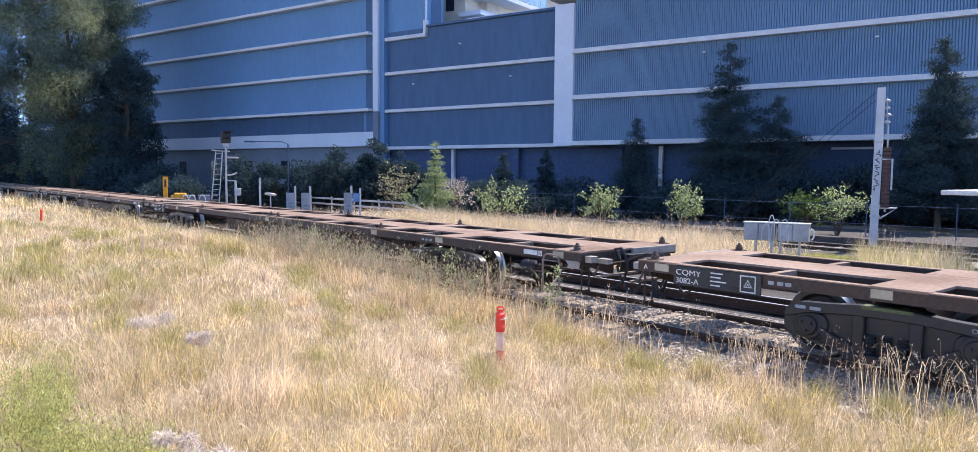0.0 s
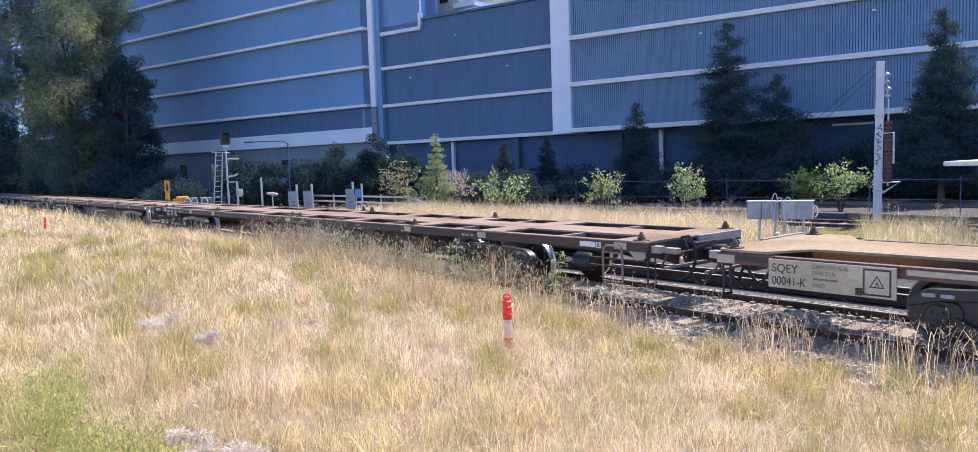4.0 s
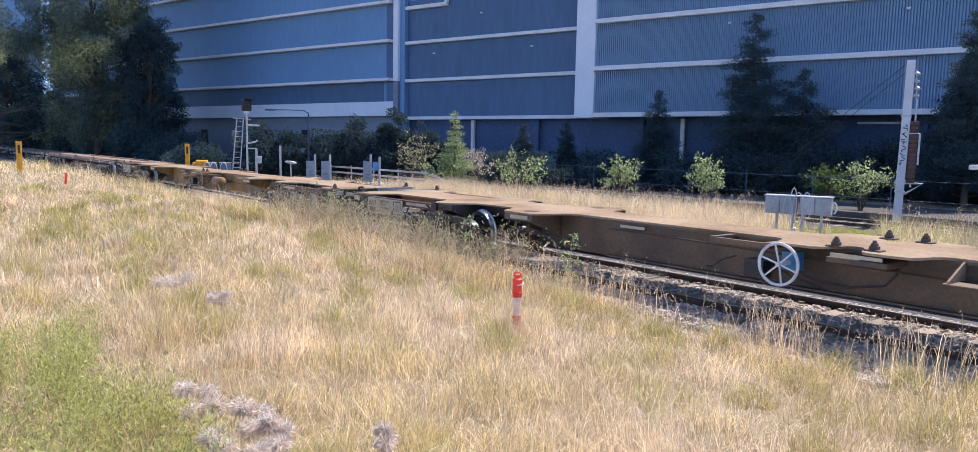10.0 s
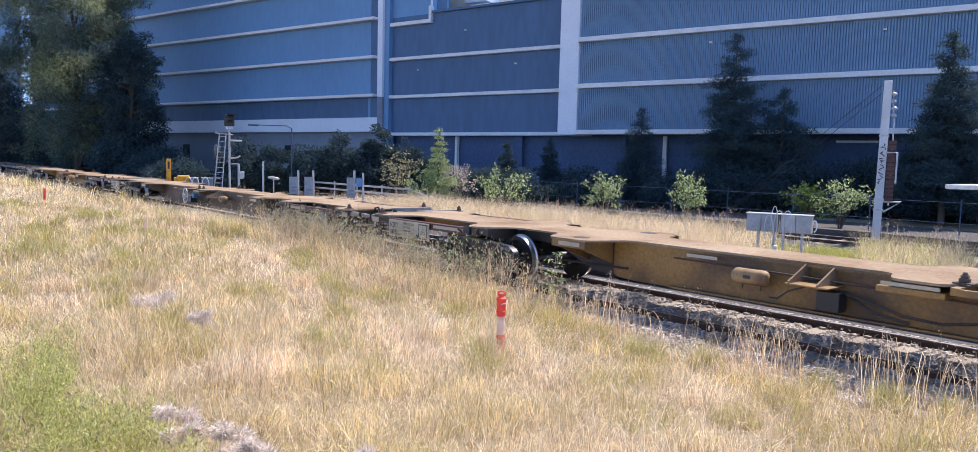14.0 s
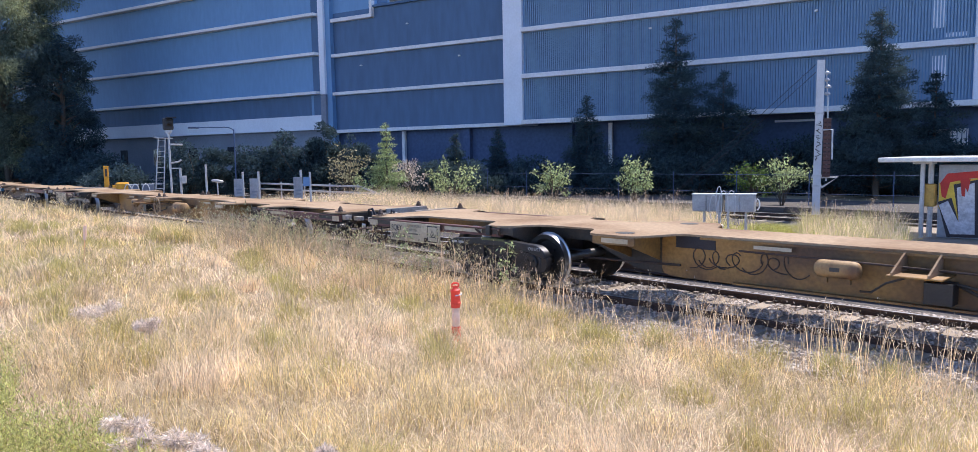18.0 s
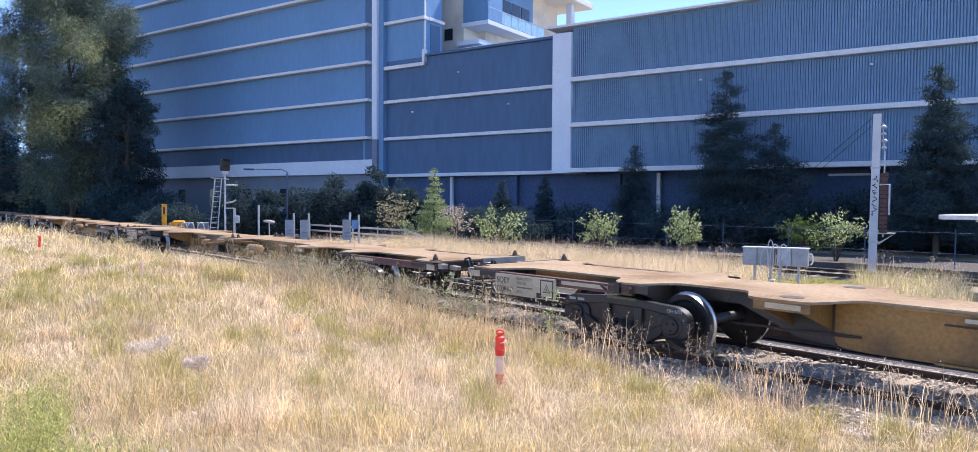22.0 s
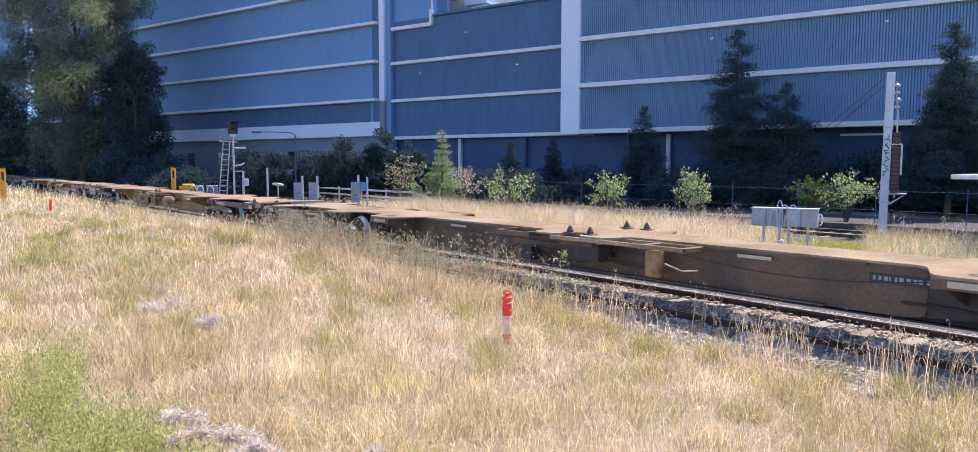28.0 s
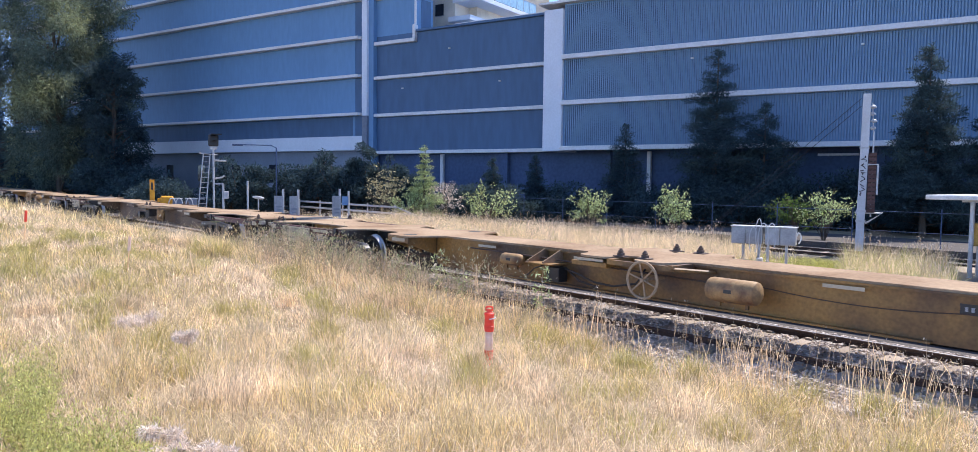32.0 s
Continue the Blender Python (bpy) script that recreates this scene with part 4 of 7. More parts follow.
            part("marker_plate", bm, M["cream"], w)
        for x in (-0.18, -BODY / 2 + 0.15, -BODY / 2 - 0.3, -BODY + 0.18):
            twistlock(w, x, sy * (1.05 if abs(x + BODY / 2) > 2 else 0.72), Z)
    # dark oval plates near the bolsters, for the shade inside holes
    for x in (-5.92, -BODY + 5.92 + lobe):
        for sy in (1, -1):
            bm = bmesh.new()
            plate(bm, [(x + 0.15 * math.cos(k * math.tau / 20), sy * 0.86 + 0.13 * math.sin(k * math.tau / 20)) for k in range(20)], Z, Z + 0.003)
            part("deck_hole", bm, M["ink"], w, "dark oval plate standing for the shade in a hole")
    # middle gear; on a wagon that is turned round the large tank lies on the far side
    sy, gear = 1, paint
    mx = lambda x: x + (-0.35 if turned else 0)
    fr = (-9.75, -10.55) if turned else (-11.3, -12.4)
    bm = bmesh.new()
    for x in fr:
        box(bm, x - 0.04, x + 0.04, 0.42, 1.0, Z - 0.10, Z - 0.02)
    box(bm, fr[1], fr[0], 0.94, 1.0, Z - 0.10, Z - 0.03)
    tube(bm, (fr[0 if turned else 1], 1.0, Z - 0.07), (fr[0 if turned else 1] + (0.35 if turned else -0.35), 0.45, Z - 0.12), 0.03, n=6)
    part("gear_bracket", bm, gear, w)
    shelf = (-11.3, -12.0) if turned else (-10.5, -11.2)
    simple_box(w, "gear_shelf", (shelf[1], shelf[0], 0.42, 0.95, Z - 0.17, Z - 0.10), gear)
    simple_box(w, "marker_plate", (shelf[1] + 0.05, shelf[0] - 0.05, 0.951, 0.956, Z - 0.09, Z - 0.045), M["cream"])
    if frame_gear:
        for y in (0.55, 0.97):
            simple_box(w, "gear_rail", (-13.75, -11.1, y - 0.03, y + 0.03, Z - 0.09, Z - 0.03), M["deck"])
        for x in (-11.15, -12.2, -13.0, -13.7):
            simple_box(w, "gear_arm", (x - 0.05, x + 0.05, 0.42, 1.0, Z - 0.10, Z - 0.035), M["deck"])
        bm = bmesh.new()
        lathe(bm, [(0.05, 0.42), (0.13, 0.45), (0.14, 0.50), (0.14, 0.78), (0.12, 0.84), (0.05, 0.88)], "z", 18)
        part("brake_cylinder", bm, M["rustcream"], w, "upright rusty brake cylinder", at=pose(-13.05, 0.72, 0), smooth=True, angle=40)
        simple_box(w, "valve_block", (-12.05, -11.6, 0.5, 0.85, 0.55, 0.86), M["grime"], "grimy valve block")
        for k in range(3):
            pipe_between(w, "air_pipe", [(-11.5 - k * 0.25, 0.6, 0.70 - k * 0.06), (-12.3 - k * 0.2, 0.72, 0.62 - k * 0.05), (-12.9, 0.75, 0.56)], 0.011, M["rail"])
        pipe_between(w, "release_handle", [(-13.3, 0.8, 0.66), (-13.75, 1.0, 0.62), (-14.0, 1.02, 0.66)], 0.012, M["cream"])
    else:
        handwheel(w, -10.75 if turned else -11.95, 1.04, 0.70, 0.26, M["whitepaint"] if turned else M["deck"])
    if turned and not frame_gear:
        simple_box(w, "brake_valve", (-10.86, -10.64, 0.62, 0.78, 0.60, 0.84), M["bluevalve"], "blue brake valve")
    for x, r, ln_, y, z, nm in ((-13.25, 0.16, 0.68, -0.80 if turned else 0.80, 0.68, "air_reservoir"), (-13.5 if turned else -8.80, 0.105, 0.44, -0.66 if frame_gear else 0.66, 0.70, "auxiliary_reservoir")):
        bm = bmesh.new()
        prof = [(0.001, -ln_ / 2 - 0.05), (r * 0.6, -ln_ / 2 - 0.035), (r * 0.93, -ln_ / 2), (r, -ln_ / 2 + 0.04), (r, ln_ / 2 - 0.04), (r * 0.93, ln_ / 2), (r * 0.6, ln_ / 2 + 0.035), (0.001, ln_ / 2 + 0.05)]
        lathe(bm, prof, "x", 22)
        tank = part(nm, bm, M["rustcream"], w, "rounded steel air tank with rust-stained cream paint", at=pose(x, y, z), smooth=True, angle=40)
        for dx in (-0.3, 0.3):
            bm = bmesh.new()
            box(bm, dx * ln_ - 0.02, dx * ln_ + 0.02, *sorted((0, -math.copysign(abs(y) - 0.42, y))), -0.03, 0.03)
            box(bm, dx * ln_ - 0.02, dx * ln_ + 0.02, -0.02, 0.02, -r - 0.06, 0)
            part("strap", bm, gear, tank)
        simple_box(tank, "tank_label", (-0.06, 0.06, math.copysign(r - 0.012, y), math.copysign(r + 0.002, y), -0.02, 0.03) if y > 0 else (-0.06, 0.06, -r - 0.002, -r + 0.012, -0.02, 0.03), M["ink"])
    # triangular brackets and brake rods
    bx = -12.6 if turned else -9.45
    if not frame_gear:
        simple_box(w, "bracket_shelf", (bx - 0.5, bx + 0.05, 0.42, 0.92, 0.71, 0.73), gear)
    for x in () if frame_gear else (bx, bx - 0.36):
        bm = bmesh.new()
        v = [[bm.verts.new((x + dx, yy, zz)) for yy, zz in ((0.43, 0.73), (0.92, 0.73), (0.92, 0.76), (0.43, 0.965))] for dx in (0, -0.022)]
        bm.faces.new(v[0])
        bm.faces.new(v[1][::-1])
        for k in range(4):
            bm.faces.new((v[0][k], v[0][(k + 1) % 4], v[1][(k + 1) % 4], v[1][k]))
        part("bracket", bm, M["deck"], w)
    pipe_between(w, "brake_rod", [(-7.5, 0.55, 0.80), (-9.2, 0.6, 0.79), (-12.0, 0.6, 0.74), (-13.0, 0.6, 0.72)], 0.013, M["rail"])
    pipe_between(w, "brake_rod", [(-6.6, 0.5, 0.52), (-4.7, 0.3, 0.45)], 0.018, M["rail"])
    pipe_between(w, "brake_rod", [(-16.4, 0.5, 0.52), (-18.3, 0.3, 0.45)], 0.018, M["rail"])
    # side bearers and jacking pads over the bogies
    for x in BOGIES:
        for yy in (0.95, -0.95):
            simple_box(w, "side_bearer", (x - 0.14, x + 0.14, yy - 0.1, yy + 0.1, 0.75, 0.86), M["black"])
        simple_box(w, "lift_lug", (x - 0.05, x + 0.05, 1.19, 1.24, 0.80, 0.96), M["black"])
        for dx in (-0.22, 0.22):
            pipe_between(w, "tie_pin", [(x + dx, 1.2, 0.82), (x + dx * 1.25, 1.26, 0.90)], 0.02, M["rail"])
    bm = bmesh.new()
    sweep(bm, [(mx(-13.0 - k * 0.16), 0.56, 0.80 - 0.16 * math.sin(math.pi * k / 24) + 0.06 * k / 24) for k in range(25)], 0.007, 5)
    part("brake_cable", bm, M["rail"], w, "sagging release cable")
    for pts, r in (([(-9.9, 0.55, 0.66), (-10.3, 0.62, 0.60), (-10.7, 0.64, 0.50), (-11.1, 0.64, 0.48), (-11.5, 0.6, 0.56), (-11.6, 0.58, 0.70), (-11.62, 0.5, 0.84)], 0.02),
                   ([(-10.0, 0.5, 0.62), (-10.35, 0.6, 0.48), (-10.75, 0.6, 0.42)], 0.022), ([(-9.5, 0.55, 0.66), (-9.3, 0.6, 0.58), (-9.15, 0.6, 0.46), (-9.0, 0.5, 0.44)], 0.016)):
        pipe_between(w, "air_pipe", [(mx(a), b, c) for a, b, c in pts], r * 0.8, M["grime"], "black bent air pipe")
    simple_box(w, "brake_valve", (mx(-10.0), mx(-9.72), 0.5, 0.72, 0.42, 0.66), M["black"], "black cast brake valve")
    # stencil panel near the rear of the spine
    bm = bmesh.new()
    px = -0.25 if turned else 0.0
    box(bm, px - 16.45, px - 15.75, 0.42, 0.424, 0.70, 0.82)
    panel = part("stencil_panel", bm, M["ink"], w, "black panel with worn white stencils")
    rnd = random.Random(3)
    x = -15.8
    while x > -16.4:
        d = rnd.uniform(0.02, 0.05)
        bm = bmesh.new()
        box(bm, px + x - d, px + x, 0.424, 0.4265, 0.735, 0.785)
        part("stencil_bar", bm, M["casegrey"], panel)
        x -= d + rnd.uniform(0.012, 0.05)
    number_board(w, -0.76, 1.235, 1.46, 0.345, 0.55, code, number, lines=("CAPACITY 77t", "TARE 23t", "", "SPEED") if number == "00084-P" else ("CAPACITY 76.5t", "TARE 23.5t", "", "SPEED"))
    if number == "00034-V":
        simple_plate(w, "paint_patch", (-1.83, -1.72, 1.2475, 1.2505, 0.57, 0.68), M["greenpatch"], "green painted patch")
    couplers(w, paint)
    for x in BOGIES:
        bogie(w, x, wheels)
    return w, wheels


def ladder_wagon(number):
    """A dark brown skeletal wagon: centre plate, cross members and thin edge sills."""
    w = empty("skeletal_wagon", Matrix(), "dark brown skeletal container wagon with dusty cross members", "rail wagon", "wagons of the freight train")
    wheels = []
    Z = 0.98
    bm = bmesh.new()
    box(bm, -BODY, 0, -0.42, 0.42, Z - 0.03, Z)
    part("centre_plate", bm, M["deckbrown"], w, "rusty tan centre plate")
    bm = bmesh.new()
    side = rounded([(-0.15, Z - 0.03), (-0.15, 0.66), (-5.2, 0.66), (-7.0, 0.2), (-BODY + 7.0, 0.2), (-BODY + 5.2, 0.66), (-BODY + 0.15, 0.66), (-BODY + 0.15, Z - 0.03)], 0.3)
    slab(bm, side, -0.38, 0.38)
    part("spine", bm, M["brown"], w, "deep dark centre sill")
    cross = [(-0.02, 0.62), (-3.15, 0.62), (-5.35, 0.55), (-8.35, 0.5), (-11.0, 0.55), (-13.9, 0.5), (-16.65, 0.55), (-19.05, 0.62), (-BODY + 0.64, 0.62)]
    for sy in (1, -1):
        bm = bmesh.new()
        ya, yb = sorted((sy * 1.12, sy * 1.20))
        box(bm, -BODY, 0, ya, yb, 0.82, Z - 0.02)
        part("side_sill", bm, M["brown"], w)
        bm = bmesh.new()
        ya, yb = sorted((sy * 1.09, sy * 1.205))
        box(bm, -BODY, 0, ya, yb, Z - 0.018, Z - 0.004)
        part("sill_cap", bm, M["deckbrown"], w)
        for x, d in cross:
            bm = bmesh.new()
            ya, yb = sorted((sy * 0.42, sy * 1.20))
            plate(bm, rounded([(x, ya), (x, yb), (x - d, yb), (x - d, ya)], 0.02), Z - 0.028, Z + 0.002)
            part("cross_plate", bm, M["deckbrown"], w)
            bm = bmesh.new()
            for xx in (x - 0.05, x - d + 0.03):
                pts = [(0.38, Z - 0.03), (1.13, Z - 0.03), (1.13, Z - 0.2), (0.38, Z - 0.42)]
                v0 = [bm.verts.new((xx, sy * a, b)) for a, b in pts]
                v1 = [bm.verts.new((xx + 0.02, sy * a, b)) for a, b in pts]
                bm.faces.new(v0)
                bm.faces.new(v1[::-1])
                for i in range(4):
                    bm.faces.new((v0[i], v0[(i + 1) % 4], v1[(i + 1) % 4], v1[i]))
            part("outrigger", bm, M["brown"], w)
            if x not in (-8.35, -13.9):
                ya, yb = sorted((sy * 1.20, sy * 1.206))
                dx = -0.24 if x > -1 else 0.0
                simple_plate(w, "marker_plate", (x + dx - 0.26, x + dx - 0.03, ya, yb, Z - 0.13, Z - 0.03), M["cream"])
        for (x0, d0), (x1, _) in zip(cross, cross[1:]):
            bm = bmesh.new()
            xm = (x0 - d0 + x1) / 2
            ya, yb = sorted((sy * 0.42, sy * 1.12))
            box(bm, xm - 0.05, xm + 0.05, ya, yb, Z - 0.10, Z - 0.02)
            part("cross_bar", bm, M["deckbrown"], w)
        for x in (-0.2, -5.6, -BODY / 2 + 0.3, -BODY / 2 - 0.15, -16.9, -BODY + 0.2):
            twistlock(w, x, sy * 1.08, Z)
    text_part("lettering", "A", 0.10, w, side_face(-0.10, 1.202, 0.855), M["whitepaint"])
    for x in (-1.98, -2.10, -2.20):
        simple_plate(w, "stencil_bar", (x - 0.075, x, 1.2, 1.2035, 0.855, 0.90), M["casegrey"])
    # rear corner: grab hoop, lettered plate and pale gusset
    hoop = [(-22.12, 0.37), (-22.12, 0.80), (-22.15, 0.87), (-22.20, 0.90), (-22.40, 0.90), (-22.46, 0.87), (-22.49, 0.80), (-22.49, 0.37), (-22.12, 0.37)]
    pipe_between(w, "grab_hoop", [(a, 1.26, b) for a, b in hoop], 0.018, M["dustbrown"], "bent brown grab hoop")
    pipe_between(w, "hoop_bar", [(-22.12, 1.26, 0.80), (-22.49, 1.26, 0.80)], 0.012, M["dustbrown"])
    simple_plate(w, "marker_plate", (-21.92, -21.60, 1.2, 1.2035, 0.85, 0.93), M["whitepaint"])
    simple_plate(w, "letter_plate", (-22.03, -21.935, 1.2, 1.2035, 0.84, 0.93), M["whitepaint"], "white plate with dark letter")
    text_part("lettering", "B", 0.09, w, side_face(-21.955, 1.205, 0.853), M["ink"])
    bm = bmesh.new()
    slab(bm, [(-22.56, 0.83), (-22.86, 0.83), (-22.86, 0.74), (-22.70, 0.70)], 1.19, 1.205)
    part("gusset", bm, M["paleplate"], w, "pale corner gusset")
    handwheel(w, -13.0, 1.24, 0.56, 0.25, M["dustbrown"])
    bm = bmesh.new()
    for x in (-12.28, -12.72):
        tube(bm, (x, 1.22, 0.35), (x, 1.22, 0.94), 0.016, n=6)
    tube(bm, (-12.28, 1.22, 0.94), (-12.72, 1.22, 0.94), 0.016, n=6)
    tube(bm, (-12.28, 1.22, 0.72), (-12.72, 1.22, 0.72), 0.012, n=6)
    box(bm, -12.74, -12.26, 1.08, 1.26, 0.33, 0.36)
    part("side_step", bm, M["dustbrown"], w, "brown steel step and grab rail")
    bm = bmesh.new()
    lathe(bm, [(0.001, -0.5), (0.12, -0.46), (0.15, -0.4), (0.15, 0.4), (0.12, 0.46), (0.001, 0.5)], "x", 20)
    part("air_reservoir", bm, M["brown"], w, at=pose(-8.2, -0.75, 0.66), smooth=True, angle=40)
    number_board(w, -0.62, 1.214, 1.28, 0.25, 0.70, "CQMY", number, True)
    couplers(w, M["brown"])
    # brake cylinder behind the rear bogie, train pipes and slanting braces
    bm = bmesh.new()
    lathe(bm, [(0.032, 0.0), (0.032, 0.16), (0.045, 0.17), (0.045, 0.22)], "x", 14)
    part("push_rod", bm, M["cream"], w, "pale threaded push rod", at=pose(-20.98, 0.62, 0.52), smooth=True, angle=40)
    bm = bmesh.new()
    lathe(bm, [(0.12, -0.38), (0.15, -0.34), (0.15, -0.04), (0.10, 0.0)], "x", 18)
    part("brake_cylinder", bm, M["black"], w, "black brake cylinder", at=pose(-20.98, 0.62, 0.52), smooth=True, angle=40)
    for z in (0.50, 0.62):
        pipe_between(w, "train_pipe", [(-21.4, 0.75, z), (-22.7, 0.75, z)], 0.016, M["rail"])
    for x in (-18.62, -18.74, -18.88):
        simple_box(w, "stencil_bar", (x - 0.08, x, 1.2, 1.2035, 0.86, 0.90), M["casegrey"])
    for x in (-3.32, -19.25):
        bogie(w, x, wheels)
    return w, wheels


def front_at(t):
    """How far the reference wagon's front end has gone along the track."""
    return float(np.interp(t, [0, 8.2, 12.4, 21.2, 30, 32], [6.6, 53.38, 77.07, 125.95, 175.17, 186.4]))


kinds = {
    "brown": ladder_wagon("3082-A"),
    1: spine_wagon(M["yellow"], "SQEY", "00041-K", "rusty yellow container wagon with deep centre spine"),
    2: spine_wagon(M["dkbrown"], "SQEY", "00058-E", "grimy dark brown container wagon with deep centre spine", True),
    3: spine_wagon(M["yellow"], "SQEY", "00022-S", "rusty yellow container wagon with deep centre spine"),
    4: spine_wagon(M["yellow"], "SQEY", "00037-A", "rusty yellow container wagon with graffiti scrawled on its spine"),
    5: spine_wagon(M["yellow"], "SQEY", "00084-P", "rusty yellow container wagon with deep centre spine"),
    6: spine_wagon(M["dkbrown"], "SQEY", "00034-V", "grimy dark brown container wagon with deep centre spine", True, frame_gear=True),
    7: spine_wagon(M["yellow"], "SQEY", "00083-G", "rusty yellow container wagon with deep centre spine"),
}
def scrawl(wagon, x0, x1, z0, z1, seed, y=0.427):
    """Looping sprayed lines on the spine, one part for each stroke."""
    rnd = random.Random(seed)
    n = 7
    for k in range(n):
        cx, cz = x0 + (x1 - x0) * (k + 0.5) / n, (z0 + z1) / 2
        a0, turns = rnd.uniform(0, 6), rnd.uniform(0.8, 1.3)
        rx, rz = abs(x1 - x0) / n * rnd.uniform(0.45, 0.75), (z1 - z0) * rnd.uniform(0.3, 0.5)
        pts = [(cx + rx * math.cos(a0 + turns * math.tau * i / 14) + 0.02 * i, y, cz + rz * math.sin(a0 + turns * math.tau * i / 14)) for i in range(15)]
        pipe_between(wagon, "graffiti_stroke", pts, 0.008, M["faded"], "faded black sprayed stroke")


def spray(wagon, loops, y=0.427):
    """Bent sprayed lines on the spine, one part for each stroke: (x, z) points joined smoothly."""
    for pts in loops:
        out = []
        n = len(pts)
        for i in range(n - 1):
            p = [Vector(pts[min(max(i + k, 0), n - 1)]) for k in (-1, 0, 1, 2)]
            for t in (0, 0.25, 0.5, 0.75):
                q = 0.5 * (2 * p[1] + (p[2] - p[0]) * t + (2 * p[0] - 5 * p[1] + 4 * p[2] - p[3]) * t * t + (3 * p[1] - p[0] - 3 * p[2] + p[3]) * t ** 3)
                out.append((q.x, y, q.y))
        out.append((pts[-1][0], y, pts[-1][1]))
        pipe_between(wagon, "graffiti_stroke", out, 0.009, M["faded"], "faded black sprayed stroke")


g4 = kinds[4][0]
spray(g4, [[(-14.35, 0.60), (-14.55, 0.84), (-14.75, 0.62), (-14.9, 0.80), (-15.05, 0.86), (-15.0, 0.62)],
           [(-15.15, 0.52), (-15.2, 0.82), (-15.42, 0.86), (-15.4, 0.68), (-15.22, 0.66)],
           [(-15.75, 0.68), (-15.86, 0.84), (-16.1, 0.84), (-16.22, 0.66), (-16.08, 0.50), (-15.84, 0.52), (-15.75, 0.68)],
           [(-16.4, 0.86), (-16.45, 0.50), (-16.7, 0.46), (-16.9, 0.62)], [(-16.35, 0.70), (-16.75, 0.74)]])
scrawl(g4, -6.9, -8.4, 0.48, 0.78, 5)
simple_box(g4, "primer_patch", (-7.1, -6.48, 0.42, 0.428, 0.76, 0.93), M["spray"], "black primer patch")
bm = bmesh.new()
slab(bm, [(-15.98 + 0.12 * math.cos(k * math.tau / 20), 0.67 + 0.10 * math.sin(k * math.tau / 20)) for k in range(20)], 0.42, 0.4265)
part("paint_patch", bm, M["boardgrey"], g4, "white sprayed oval ringed with black")
wagons = []       # (thing, its wheelsets, place in the train)
for j in range(-8, 10):
    if j in kinds:
        w, ws = kinds[j]
    elif j <= 0:
        w, ws = kinds["brown"]
        if j < 0:
            w = copy_thing(w, Matrix())
            ws = [o for o in w.children_recursive if o.name.startswith("wheelset")]
    else:
        w = copy_thing(kinds[5][0], Matrix())
        ws = [o for o in w.children_recursive if o.name.startswith("wheelset")]
    wagons.append((w, ws, j))


def motions():
    for w, ws, j in wagons:
        slack = -0.12 if j == 6 else 0.0
        rows = [(t, Matrix.Translation(trk(front_at(t) - PITCH * j + slack, TRACK_Q)) @ pose(0, 0, 0, 0, 0, TRACK_TURN)) for t in (0, 4.1, 8.2, 12.4, 16.8, 21.2, 25.6, 30, 32)]
        walk(w, rows)
        # the wheels turn while their wagon is within sight
        near = [t for t in np.arange(0, 32.05, 0.1) if -14 < front_at(t) - PITCH * j < 62]
        if not near:
            continue
        times = sorted({0.0, 32.0, *[round(float(t), 2) for t in near]})
        for o in ws:
            base = o.matrix_basis.copy()
            walk(o, [(t, base @ pose(0, 0, 0, 0, 0, 0) @ Matrix.Rotation(front_at(min(max(t, near[0]), near[-1])) / WHEEL_R, 4, "Y")) for t in times])


# ---- second track and lineside ----
far_track = tagged(new("railway_track"), "further railway track beyond the grass strip", "railway track", kind="structure")
far_track.matrix_basis = Matrix.Translation(trk(0, 23.2, 0.02)) @ pose(0, 0, 0, 0, 0, TRACK_TURN)
# far bed and its side strip take the building's shade as colour
ballast_bed("ballast_bed", far_track, -60, 300, material=M["shadebed"])
bm = bmesh.new()
extrude_x(bm, [(2.9, -0.4), (2.7, -0.105), (-9.6, -0.085), (-9.8, -0.4)], -60, 160, 20)
part("cess", bm, M["shadebed"], far_track, "dark ballast beside the far sleepers, shade included in its colour")
rails(far_track, (0.752, -0.752), -60, 300)


def place(az, d, z=0.0, turn=0.0):
    """A pose on the ground that faces back to the path's start; local x to the right, y away, z up."""
    return Matrix.Translation(pol(az, d, z)) @ pose(0, 0, 0, 0, 0, -az + turn)


def tube_path(bm, pts, r, n=6):
    sweep(bm, pts, r, n)


def simple(name, boxes, material, parent, label="", bev=0.0, at=None):
    bm = bmesh.new()
    for b in boxes:
        box(bm, *b)
    if bev:
        bevel(bm, bev)
    return part(name, bm, material, parent, label, at=at)


def pipe(name, pts, r, material, parent, label="", n=8):
    bm = bmesh.new()
    tube_path(bm, [Vector(p) for p in pts], r, n)
    return part(name, bm, material, parent, label)


for q, z, x0, x1 in ((11.85, -0.02, -30, 40), (12.35, 0.0, -30, 60)):
    spare = tagged(new("spare_rail"), "rusty spare rail lying beside the track", "rail", "spare rails")
    spare.matrix_basis = Matrix.Translation(trk(0, q, z)) @ pose(0, 0, 0, 0, 0, TRACK_TURN)
    bm = bmesh.new()
    extrude_x(bm, RAIL, x0, x1)
    part("web", bm, M["rail"], spare)
    simple("head", [(x0, x1, -0.027, 0.027, -0.002, 0.001)], M["galv"], spare)

